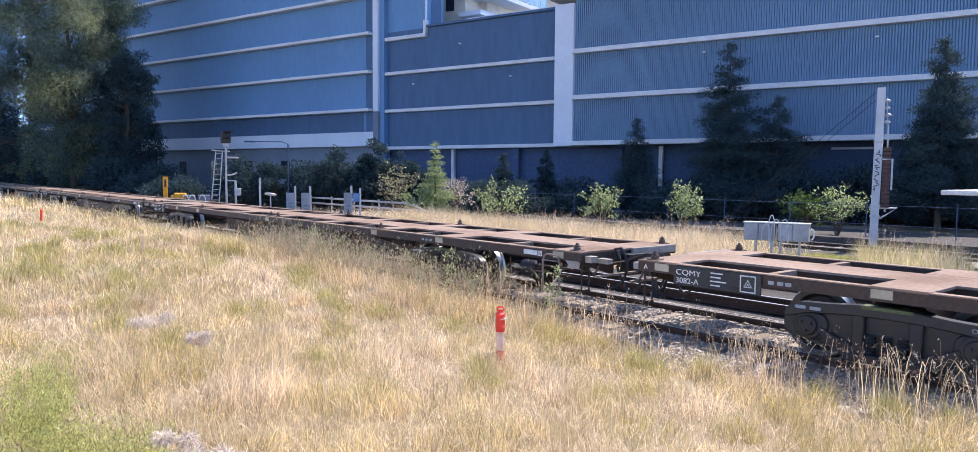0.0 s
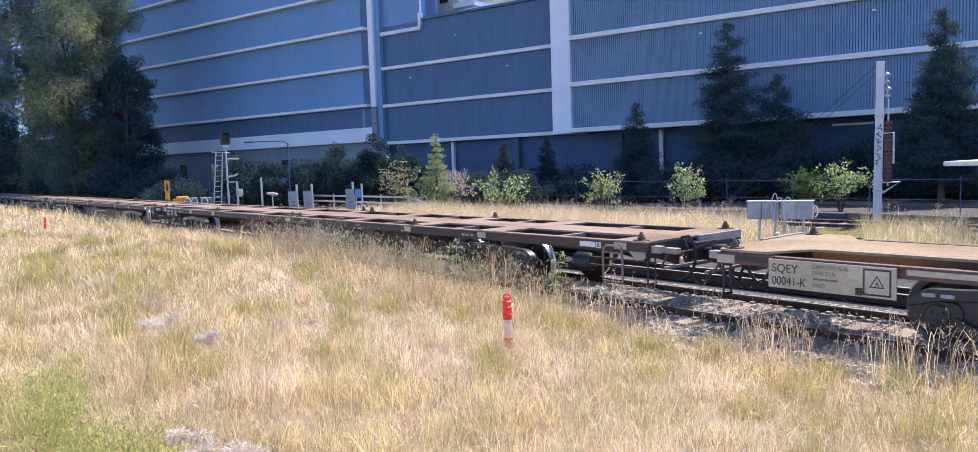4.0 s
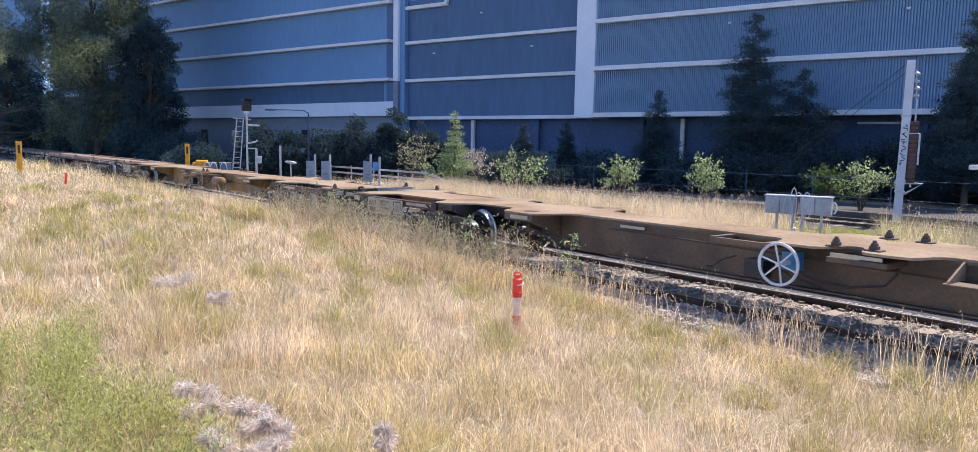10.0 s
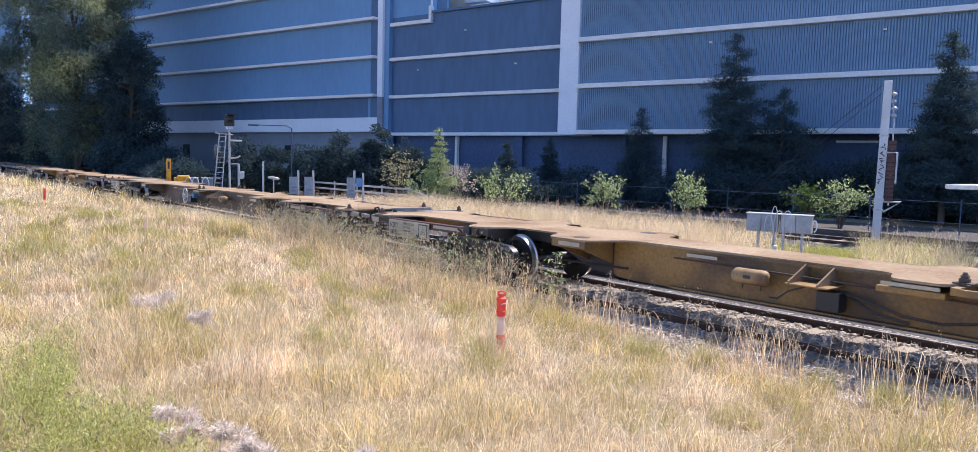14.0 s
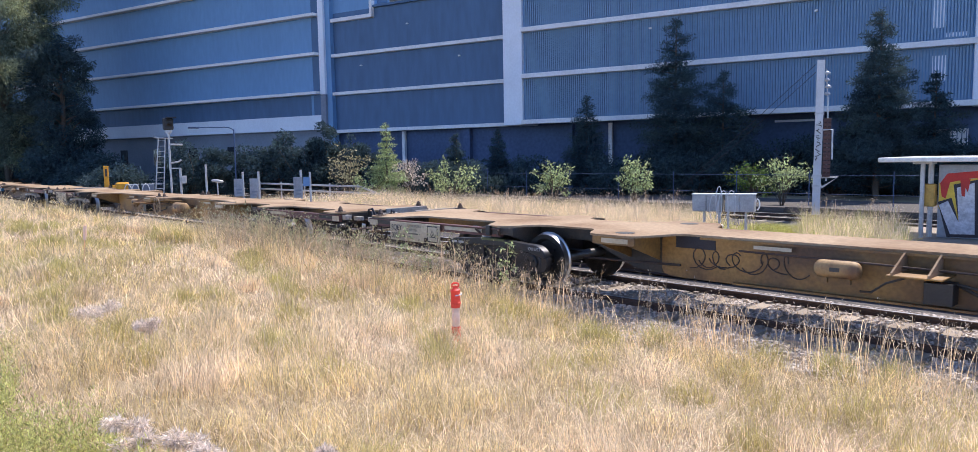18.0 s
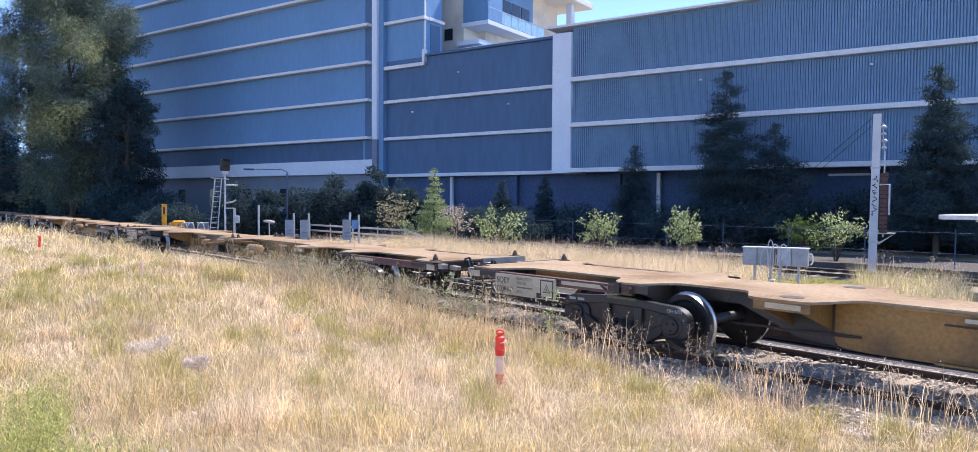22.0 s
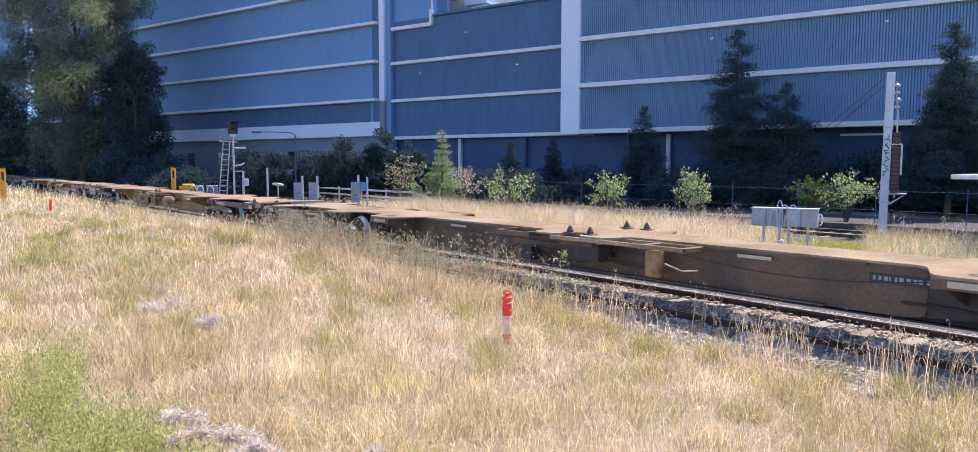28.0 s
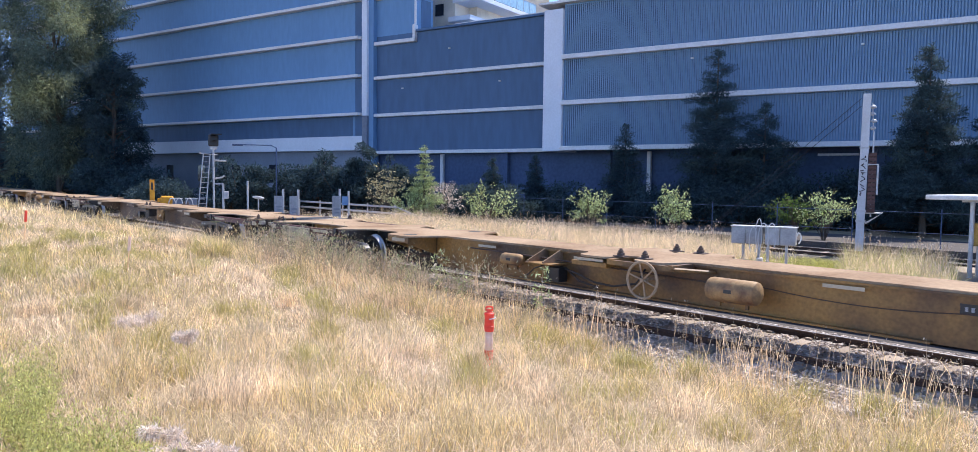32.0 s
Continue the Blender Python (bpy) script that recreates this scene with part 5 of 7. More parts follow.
# orange and white marker bollard in the grass
boll = empty("bollard", Matrix.Translation(pol(0.69, 7.75, 0.0)) @ Matrix.Diagonal((0.86, 0.86, 0.80, 1)), "orange and white plastic bollard standing in dry grass", "bollard")
bm = bmesh.new()
lathe(bm, [(0.09, 0.0), (0.09, 0.03), (0.058, 0.05), (0.056, 0.36)], "z", 20)
part("base", bm, M["orange"], boll, smooth=True, angle=40)
bm = bmesh.new()
lathe(bm, [(0.047, 0.36), (0.048, 0.37), (0.048, 0.60), (0.047, 0.61)], "z", 24)
part("white_sleeve", bm, M["reflect"], boll, "faded white reflective sleeve", smooth=True, angle=40)
bm = bmesh.new()
lathe(bm, [(0.055, 0.61), (0.058, 0.615), (0.058, 0.66), (0.064, 0.665), (0.064, 0.68), (0.058, 0.685), (0.056, 0.82), (0.062, 0.83), (0.062, 0.85), (0.03, 0.875), (0.03, 0.89)], "z", 24)
part("body", bm, M["orange"], boll, smooth=True, angle=40)
bm = bmesh.new()
box(bm, -0.05, 0.05, -0.012, 0.012, 0.885, 0.905)
box(bm, -0.05, -0.035, -0.012, 0.012, 0.90, 0.92)
box(bm, 0.035, 0.05, -0.012, 0.012, 0.90, 0.92)
tube_path(bm, [Vector((-0.043 * math.cos(a), 0, 0.918 + 0.025 * math.sin(a))) for a in np.linspace(0, math.pi, 7)], 0.012)
part("handle", bm, M["orange"], boll, "loop handle")
pipe("rope_tie", [(0.0, -0.06, 0.78), (0.075, -0.02, 0.79), (0.07, 0.03, 0.80)], 0.008, M["whitepaint"], boll)
# small leaning stakes further off
for az, d, h, nm, m1 in ((-31.8, 19.5, 0.72, "small orange marker stake in dry grass", "orange"), (-25.7, 14.5, 0.50, "thin stake with a faded pink ribbon", "reflect")):
    st = empty("marker_stake", Matrix.Translation(pol(az, d, ground_z(*[(pol(az, d) @ v) for v in (U, N)]))) @ pose(0, 0, 0, 4, 7, 0), nm, "stake")
    pipe("stick", [(0, 0, 0), (0, 0, h + 0.22)], 0.012, M["fringe"], st)
    pipe("sleeve", [(0, 0, h - 0.05), (0, 0, h + 0.2)], 0.028, M[m1], st)

# yellow posts
for az, d, zt in ((-24.0, 44.0, 1.98), (-34.25, 41.0, 1.95)):
    yp = empty("yellow_post", place(az, d, -0.1), "square yellow marker post beside the track", "post", "yellow marker posts")
    simple("shaft", [(-0.12, 0.12, -0.05, 0.05, 0, zt)], M["postyellow"], yp, bev=0.02)
    simple("cap", [(-0.13, 0.13, -0.06, 0.06, zt, zt + 0.05)], M["postyellow"], yp, bev=0.01)
    simple("number_strip", [(-0.05, 0.05, -0.056, -0.052, zt - 0.5, zt - 0.1)], M["ink"], yp)

# colour-light signal with ladder
sg = empty("railway_signal", place(-19.9, 42.0, 0.0), "colour-light railway signal with steel ladder beside the track", "signal")
pipe("mast", [(0, 0, 0), (0, 0, 3.65)], 0.055, M["galv"], sg, "galvanised mast", 12)
for z, name in ((0.06, "base_plate"),):
    simple(name, [(-0.25, 0.25, -0.25, 0.25, 0, 0.08)], M["galv"], sg)
head = simple("signal_head", [(-0.26, 0.26, -0.16, 0.2, 3.75, 4.36)], M["signalblack"], sg, "black signal head", 0.05)
for z in (4.22, 3.95):
    bm = bmesh.new()
    for k in range(9):
        a0, a1 = math.pi * (-0.05 + 1.1 * k / 9), math.pi * (-0.05 + 1.1 * (k + 1) / 9)
        vs = [bm.verts.new((0.05 + 0.13 * math.cos(a), y, z + 0.12 * math.sin(a))) for a, y in ((a0, -0.16), (a1, -0.16), (a1, -0.44), (a0, -0.44))]
        bm.faces.new(vs)
    part("hood", bm, M["signalblack"], head)
simple("hood_top", [(-0.1, 0.42, -0.42, 0.1, 4.36, 4.40)], M["signalblack"], head)
simple("head_bracket", [(-0.16, 0.16, -0.12, 0.12, 3.58, 3.75)], M["galv"], sg, "", 0.02)
pipe("arm", [(0, 0, 3.0), (0.65, 0, 2.98)], 0.045, M["galv"], sg)
pipe("arm", [(0, 0, 2.02), (0.42, 0, 2.1), (0.55, 0, 2.2)], 0.045, M["galv"], sg)
ladder = pipe("ladder", [(-0.82, -0.1, 0), (-0.50, -0.1, 3.3), (-0.72, -0.1, 3.45)], 0.03, M["galv"], sg, "steel ladder")
pipe("stringer", [(-0.42, -0.1, 0), (-0.17, -0.1, 3.3)], 0.03, M["galv"], ladder)
for k in range(12):
    t = (k + 0.6) / 12
    pipe("rung", [(-0.82 + 0.32 * t, -0.1, 3.3 * t), (-0.42 + 0.25 * t, -0.1, 3.3 * t)], 0.016, M["galv"], ladder)
pipe("platform_rail", [(-0.72, -0.1, 3.36), (0.2, -0.1, 3.3)], 0.03, M["galv"], sg)
simple("relay_box", [(0.5, 0.75, -0.12, 0.12, 0.95, 1.35)], M["galv"], sg, "grey relay box", 0.02)
pipe("relay_post", [(0.47, 0, 0), (0.47, 0, 1.75)], 0.06, M["galv"], sg)
simple("bracket", [(0.0, 0.5, -0.03, 0.03, 1.72, 1.78)], M["galv"], sg)

# orange point machine and grey barrier loops behind the train
pm = empty("orange_junction_box", place(-23.0, 43.0, 0.35), "orange lineside box on a short stand", "box")
simple("body", [(-0.35, 0.3, -0.2, 0.2, 0.25, 0.72)], M["postyellow"], pm, "", 0.06)
simple("lug", [(-0.5, -0.3, -0.1, 0.1, 0.4, 0.6)], M["postyellow"], pm, "", 0.03)
simple("stand", [(-0.1, 0.1, -0.1, 0.1, -0.4, 0.25)], M["galv"], pm)
bl = empty("cable_rack", place(-22.1, 43.0, 0.2), "grey lineside cabinets with looped cables", "cabinet")
for x in (-0.55, 0.2):
    c = simple("cabinet", [(x, x + 0.6, -0.2, 0.2, 0.1, 0.72)], M["basewall"], bl, "", 0.03)
    simple("lid", [(x - 0.02, x + 0.62, -0.22, 0.22, 0.72, 0.76)], M["galv"], c)
for x in (-0.45, -0.1, 0.4):
    pipe("cable", [(x + 0.18 * math.cos(a), -0.25, 0.35 + 0.42 * math.sin(a)) for a in np.linspace(-0.3, math.pi + 0.3, 9)], 0.025, M["whitepaint"], bl, "pale cable loop")

# lineside boards and posts
for az, d, w, zt, zb, ln_ in ((-15.35, 32.0, 0.36, 1.35, 0.62, 1), (-14.25, 32.0, 0.36, 1.35, 0.52, 1), (-11.1, 29.5, 0.34, 1.42, 0.62, -1)):
    bd = empty("lineside_board", place(az, d, -0.1), "pale grey lineside board on a steel post", "sign", "lineside boards")
    simple("panel", [(-w / 2, w / 2, -0.02, 0.0, zb + 0.1, zt + 0.1)], M["boardgrey"], bd, "weathered grey panel", 0.006)
    px = w / 2 if ln_ > 0 else w / 2 - 0.05
    pipe("post", [(px, 0.05, 0), (px, 0.05, zt + 0.38)], 0.045, M["galv"], bd)
    simple("marking", [(-0.1, 0.12, -0.025, -0.021, zb + 0.35, zb + 0.42), (-0.08, 0.10, -0.025, -0.021, zb + 0.22, zb + 0.27)], M["basewall"], bd)
bs = empty("blue_sign", place(-10.2, 29.0, -0.1), "small blue sign on a slim pole", "sign")
pipe("pole", [(0, 0, 0), (0, 0, 1.72)], 0.04, M["galv"], bs)
simple("panel", [(-0.26, -0.02, -0.05, -0.03, 1.18, 1.52)], M["blue"], bs, "blue enamel panel", 0.005)
for az, d, h in ((-17.55, 36.0, 2.05),):
    sp = empty("steel_post", place(az, d, -0.1), "slim galvanised steel post by the track", "post")
    pipe("shaft", [(0, 0, 0), (0, 0, h)], 0.045, M["galv"], sp)
lp = empty("lamp_post", place(-15.5, 46.0, 0.0), "slim lamp post with long side arm", "lamp")
pipe("pole", [(0, 0, 0), (0, 0, 3.9)], 0.04, M["darkwall"], lp)
pipe("arm", [(0, 0, 3.9), (-0.3, 0, 4.05), (-2.2, 0, 4.05)], 0.03, M["darkwall"], lp)
simple("lantern", [(-2.5, -1.9, -0.12, 0.12, 3.98, 4.08)], M["darkwall"], lp, "", 0.02)
lt = empty("low_light", place(-16.8, 37.0, 0.0), "pale capsule-shaped lineside marker", "marker")
bm = bmesh.new()
lathe(bm, [(0.01, -0.28), (0.06, -0.22), (0.08, 0), (0.06, 0.22), (0.01, 0.28)], "x", 16)
part("capsule", bm, M["galv"], lt, at=pose(0, 0, 1.15, 0, 8, 0), smooth=True)
pipe("stem", [(0, 0, 0), (0, 0, 1.1)], 0.03, M["galv"], lt)

# pipe guard rail and boundary fence
gr = tagged(new("guard_rail"), "grey steel guard rail beside the far track", "rail")
gr.matrix_basis = Matrix.Translation(trk(0, 20.4, -0.1)) @ pose(0, 0, 0, 0, 0, TRACK_TURN)
for z in (0.50, 0.82):
    pipe("rail_tube", [(29.0, 0, z - 0.35 if z > 0.6 else z), (30.6, 0, z), (60, 0, z)], 0.05, M["galv"], gr)
for k in range(11):
    pipe("post", [(30.8 + k * 2.6, 0, 0), (30.8 + k * 2.6, 0, 0.95)], 0.04, M["galv"], gr)
fence = tagged(new("boundary_fence"), "low galvanised wire fence in front of the shrubs", "fence")
fence.matrix_basis = Matrix.Translation(trk(0, 26.6, 0)) @ pose(0, 0, 0, 0, 0, TRACK_TURN)
for k in range(36):
    pipe("post", [(-14 + k * 2.8, 0, 0), (-14 + k * 2.8, 0, 1.35)], 0.018, M["darkwall"], fence)
for z in (0.55, 1.22):
    pipe("rail_tube", [(-14, 0, z), (84, 0, z)], 0.008, M["darkwall"], fence)
trough = tagged(new("cable_trough"), "long grey concrete cable trough beside the far track", "trough", kind="structure")
trough.matrix_basis = Matrix.Translation(trk(0, 25.6, 0)) @ pose(0, 0, 0, 0, 0, TRACK_TURN)
for k in range(60):
    simple("trough_lid", [(-20 + k * 1.5, -18.52 + k * 1.5, -0.3, 0.3, -0.1, 0.12 + 0.01 * (k % 3))], M["shadebed"], trough)

# location cases on legs with hanging cables
lc = empty("location_case", place(21.2, 18.2, -0.12, -8), "white lineside equipment cases on legs with looped cables", "cabinet")
for x0, x1, col in ((-0.70, -0.38, "casegrey"), (-0.375, -0.02, "casegrey"), (0.05, 0.36, "galv"), (0.365, 0.70, "casegrey")):
    c = simple("case", [(x0, x1, -0.18, 0.18, 0.82, 1.22)], M[col], lc, "weathered white steel case", 0.012)
    simple("door", [(x0 + 0.02, x1 - 0.02, -0.19, -0.18, 0.85, 1.19)], M[col], c)
simple("rain_cover", [(-0.72, 0.72, -0.21, 0.21, 1.22, 1.24)], M["galv"], lc)
for x in (-0.45, -0.1, 0.1, 0.5):
    simple("leg", [(x - 0.025, x + 0.025, -0.05, 0.05, 0.0, 0.82)], M["galv"], lc)
simple("foot", [(-0.14, -0.02, -0.12, 0.12, 0.0, 0.5)], M["whitepaint"], lc, "", 0.02)
for k, (x, w_, z0) in enumerate(((-0.2, 0.09, 0.55), (0.02, 0.11, 0.6), (0.2, 0.1, 0.66), (-0.08, 0.07, 0.7))):
    pipe("cable", [(x + w_ * math.sin(a), -0.23, z0 + 0.36 + 0.36 * math.cos(a) * (1 if k % 2 else 0.85)) for a in np.linspace(-2.6, 2.6, 13)], 0.010, M["mastpaint"], lc, "pale looped cable")
pipe("cable", [(0.7, -0.1, 1.0)] + [(0.74 + 0.07 * math.sin(a), -0.1, 0.98 - 0.13 * math.cos(a) + 0.02) for a in np.linspace(3.0, 0.2, 8)], 0.016, M["whitepaint"], lc)
pipe("cable", [(0.12, -0.2, 0.5), (0.25, -0.25, 0.2), (0.5, -0.3, 0.05), (0.75, -0.3, 0.02)], 0.014, M["whitepaint"], lc)

# overhead-line mast with tension weights
om = empty("overhead_mast", place(27.45, 26.3, -0.1), "pale steel overhead-line mast with rusty tension weights", "mast")
mast = simple("mast", [(-0.12, 0.12, -0.12, 0.12, 0, 5.08)], M["mastpaint"], om, "square pale grey mast", 0.012, at=pose(0, 0, 0, 0, 0.7, 0))
for z in (1.02, 1.35, 3.35):
    simple("clamp", [(-0.145, 0.145, -0.145, 0.145, z, z + 0.06)], M["galv"], mast)
rnd = random.Random(5)
for k in range(6):
    pts = [(-0.1 + 0.2 * rnd.random(), -0.125, 3.1 - k * 0.22 - 0.2 * j / 6 + 0.04 * rnd.random()) for j in range(6)]
    pipe("scribble", [(p[0] * 0.8, p[1], p[2]) for p in pts], 0.016, M["spray"], mast, "dark blue sprayed scribble", 5)
for k in range(14):
    simple("weight", [(0.17, 0.40, -0.13, 0.13, 1.34 + k * 0.135, 1.465 + k * 0.135)], M["weights"], om, "", 0.012)
pipe("weight_rod", [(0.29, 0, 1.2), (0.29, 0, 3.9)], 0.025, M["galv"], om)
pipe("guide_frame", [(0.13, -0.14, 2.85), (0.44, -0.14, 2.85), (0.44, -0.14, 1.9)], 0.03, M["galv"], om)
pipe("strut", [(-0.15, 0, 1.32), (0.62, 0, 1.32), (0.15, 0, 0.98)], 0.035, M["galv"], om)
for k in range(4):
    bm = bmesh.new()
    lathe(bm, [(0.02, 0), (0.10, 0.03), (0.10, 0.06), (0.03, 0.12)], "z", 12)
    part("insulator", bm, M["galv"], om, at=pose(0.25 + 0.03 * math.sin(k * 2), 0, 3.95 + k * 0.22), smooth=True)
pipe("tail_wire", [(0.22, 0, 4.8), (0.24, 0, 4.4), (0.28, 0, 3.9)], 0.016, M["galv"], om)
for dz in (0, 0.25):
    pipe("stay", [(-0.1, 0, 4.95 - dz), (-2.95, 2.1, 2.5 - dz), (-5.8, 4.2, 0.1)], 0.009, M["spray"], om, "thin stay wire")

# graffiti-covered platform shelter
sh = empty("platform_shelter", Matrix.Translation(pol(31.0, 20.2, 0.0)) @ pose(0, 0, 0, 0, 0, TRACK_TURN + 180), "small shelter with white roof and graffiti-covered wall", "shelter")
# local x runs to the right along the track, local y away from the camera
simple("roof", [(0.31, 7.5, -0.6, 2.2, 1.79, 1.90)], M["whitepaint"], sh, "flat white roof slab", 0.02)
for x in (1.15, 6.8):
    pipe("roof_post", [(x, -0.2, 0), (x, -0.2, 1.79)], 0.05, M["galv"], sh)
pipe("roof_post", [(1.24, 0.1, 0), (1.24, 0.1, 1.79)], 0.06, M["galv"], sh)
simple("bracket", [(0.95, 1.35, -0.25, 0.1, 1.74, 1.79)], M["galv"], sh)
simple("meter_box", [(1.08, 1.38, -0.12, 0.1, 0.76, 1.28)], M["boxyellow"], sh, "dull yellow box", 0.02)
wallg = simple("wall", [(1.42, 7.3, 0.0, 0.15, 0.05, 1.72)], M["boardgrey"], sh, "wall covered with painted graffiti letters", 0.01)


def flat_shape(name, pts, y, material, parent):
    bm = bmesh.new()
    slab(bm, pts, y - 0.004, y)
    return part(name, bm, material, parent)


flat_shape("graffiti_yellow", [(1.44, 1.30), (1.62, 1.38), (3.2, 1.48), (5.6, 1.45), (5.6, 0.12), (1.78, 0.12), (1.44, 0.75)], -0.005, M["sprayyellow"], wallg)
flat_shape("graffiti_red", [(1.46, 1.30), (1.60, 1.52), (2.6, 1.62), (5.6, 1.60), (5.6, 1.38), (4.2, 1.44), (2.9, 1.36), (2.1, 1.42), (1.66, 1.32), (1.58, 0.95), (1.50, 1.0)], -0.010, M["red"], wallg)
flat_shape("graffiti_drip", [(1.86, 1.40), (1.90, 1.02), (1.96, 1.0), (1.97, 1.2), (2.02, 1.1), (2.06, 1.40)], -0.026, M["red"], wallg)
for o, mm, y in ((0.07, "spray", -0.015), (0.0, "letterwhite", -0.020)):
    flat_shape("graffiti_letter", [(1.45 - o * 0.3, 0.80 + o), (1.63 + o, 0.90 + o), (1.86, 0.42), (1.80 - o, 1.20 + o), (2.14 + o, 1.32 + o), (2.18 + o, 0.16 - o), (1.70 - o, 0.14 - o)], y, M[mm], wallg)
    flat_shape("graffiti_letter", [(2.66 + (0.40 + o) * math.cos(a), 0.78 + (0.62 + o) * math.sin(a)) for a in np.linspace(0, math.tau, 20, endpoint=False)], y, M[mm], wallg)
    flat_shape("graffiti_letter", [(3.2 - o, 0.15 - o), (3.5 + o, 0.15 - o), (3.62, 0.7), (3.9 - o, 0.15 - o), (4.2 + o, 0.2 - o), (3.95, 0.85), (4.2 + o, 1.4 + o), (3.25 - o, 1.45 + o)], y, M[mm], wallg)
for rr, mm, y in ((1.0, "spray", -0.024), (0.72, "red", -0.028)):
    flat_shape("graffiti_hole", [(2.62 + 0.13 * rr * math.cos(a), 0.85 + 0.30 * rr * math.sin(a)) for a in np.linspace(0, math.tau, 14, endpoint=False)], y, M[mm], wallg)
simple("slab", [(-0.3, 8, -1.2, 2.4, -0.2, 0.04)], M["concrete"], sh)


# ---- trees and shrubs ----
rng = np.random.default_rng(7)


def leaf_mesh(name, blobs, n, size, material, droop=0.3, aspect=0.45, shell=0.55):
    """Leaves scattered in the given blobs (centre, radii); every leaf is a folded four-sided blade."""
    C = np.array([b[0] for b in blobs], float)
    Rr = np.array([b[1] for b in blobs], float)
    vol = (Rr[:, 0] * Rr[:, 1] * Rr[:, 2]) ** 0.8
    idx = rng.choice(len(blobs), n, p=vol / vol.sum())
    d = rng.normal(size=(n, 3))
    d /= np.linalg.norm(d, axis=1)[:, None]
    r = shell + (1.08 - shell) * rng.random(n) ** 0.7
    P = C[idx] + d * Rr[idx] * r[:, None]
    ax = d * 0.6 + rng.normal(size=(n, 3)) * 0.6
    ax[:, 2] -= droop
    ax /= np.linalg.norm(ax, axis=1)[:, None]
    side = np.cross(ax, rng.normal(size=(n, 3)))
    side /= np.linalg.norm(side, axis=1)[:, None] + 1e-9
    L = (size * (0.6 + 0.8 * rng.random(n)))[:, None]
    W = L * aspect
    V = np.stack([P, P + ax * L * 0.5 + side * W * 0.5, P + ax * L, P + ax * L * 0.5 - side * W * 0.5], 1).reshape(-1, 3)
    F = np.arange(4 * n).reshape(n, 4)
    return raw(name, V.tolist(), F.tolist(), material)


def limb(bm, a, b, r0, r1, n=7, bend=0.12):
    a, b = Vector(a), Vector(b)
    m = a.lerp(b, 0.5) + Vector(rng.normal(size=3).tolist()) * (b - a).length * bend
    tube(bm, a, m, r0, (r0 + r1) / 2, n, False)
    tube(bm, m, b, (r0 + r1) / 2, r1, n, False)


def broad_tree(az, d, height, width, label, material, n=26000, leaf=0.34, base=0.0, lean=0.0, group=""):
    t = empty("tree", place(az, d, base), label, "tree", group)
    bm = bmesh.new()
    blobs = []
    limb(bm, (0, 0, -0.3), (0.2, 0, height * 0.45), 0.28, 0.17, 9, 0.03)
    limb(bm, (0.2, 0, height * 0.45), (0.1, 0.2, height * 0.85), 0.17, 0.05, 8, 0.05)
    for k in range(44):
        z = height * (0.06 + 0.90 * (k + 0.5) / 44)
        rr = width * 0.5 * (1.0 - 0.75 * max(0, (z / height - 0.45) / 0.55) ** 1.3) * (0.62 + 0.38 * min(1, z / height / 0.3))
        a = k * 2.4 + rng.random()
        c = np.array([rr * math.cos(a) * (0.5 + 0.5 * rng.random()), rr * math.sin(a) * 0.75 * (0.5 + 0.5 * rng.random()), z + rng.normal() * 0.3])
        s = width * (0.13 + 0.06 * rng.random())
        # boughs keep clear of the trains
        short = TRACK_Q + 1.8 + s * 1.5 - (t.matrix_basis @ Vector(c.tolist())).dot(N)
        if short > 0 and z < 6.5:
            c = c + np.array(t.matrix_basis.to_3x3().inverted() @ N) * short
        limb(bm, (0.15, 0, max(0.8, z - rr * 0.5)), c.tolist(), 0.09, 0.02, 6)
        blobs.append((c, (s, s, s * 0.8)))
        for _ in range(2):
            o = rng.normal(size=3) * s * 0.75
            blobs.append((c + o, (s * 0.6, s * 0.6, s * 0.5)))
    part("trunk", bm, M["bark"], t)
    part("crown", leaf_mesh("crown", blobs, n, leaf * 1.2, material, 0.4, 0.2, 0.2), material, t)
    return t


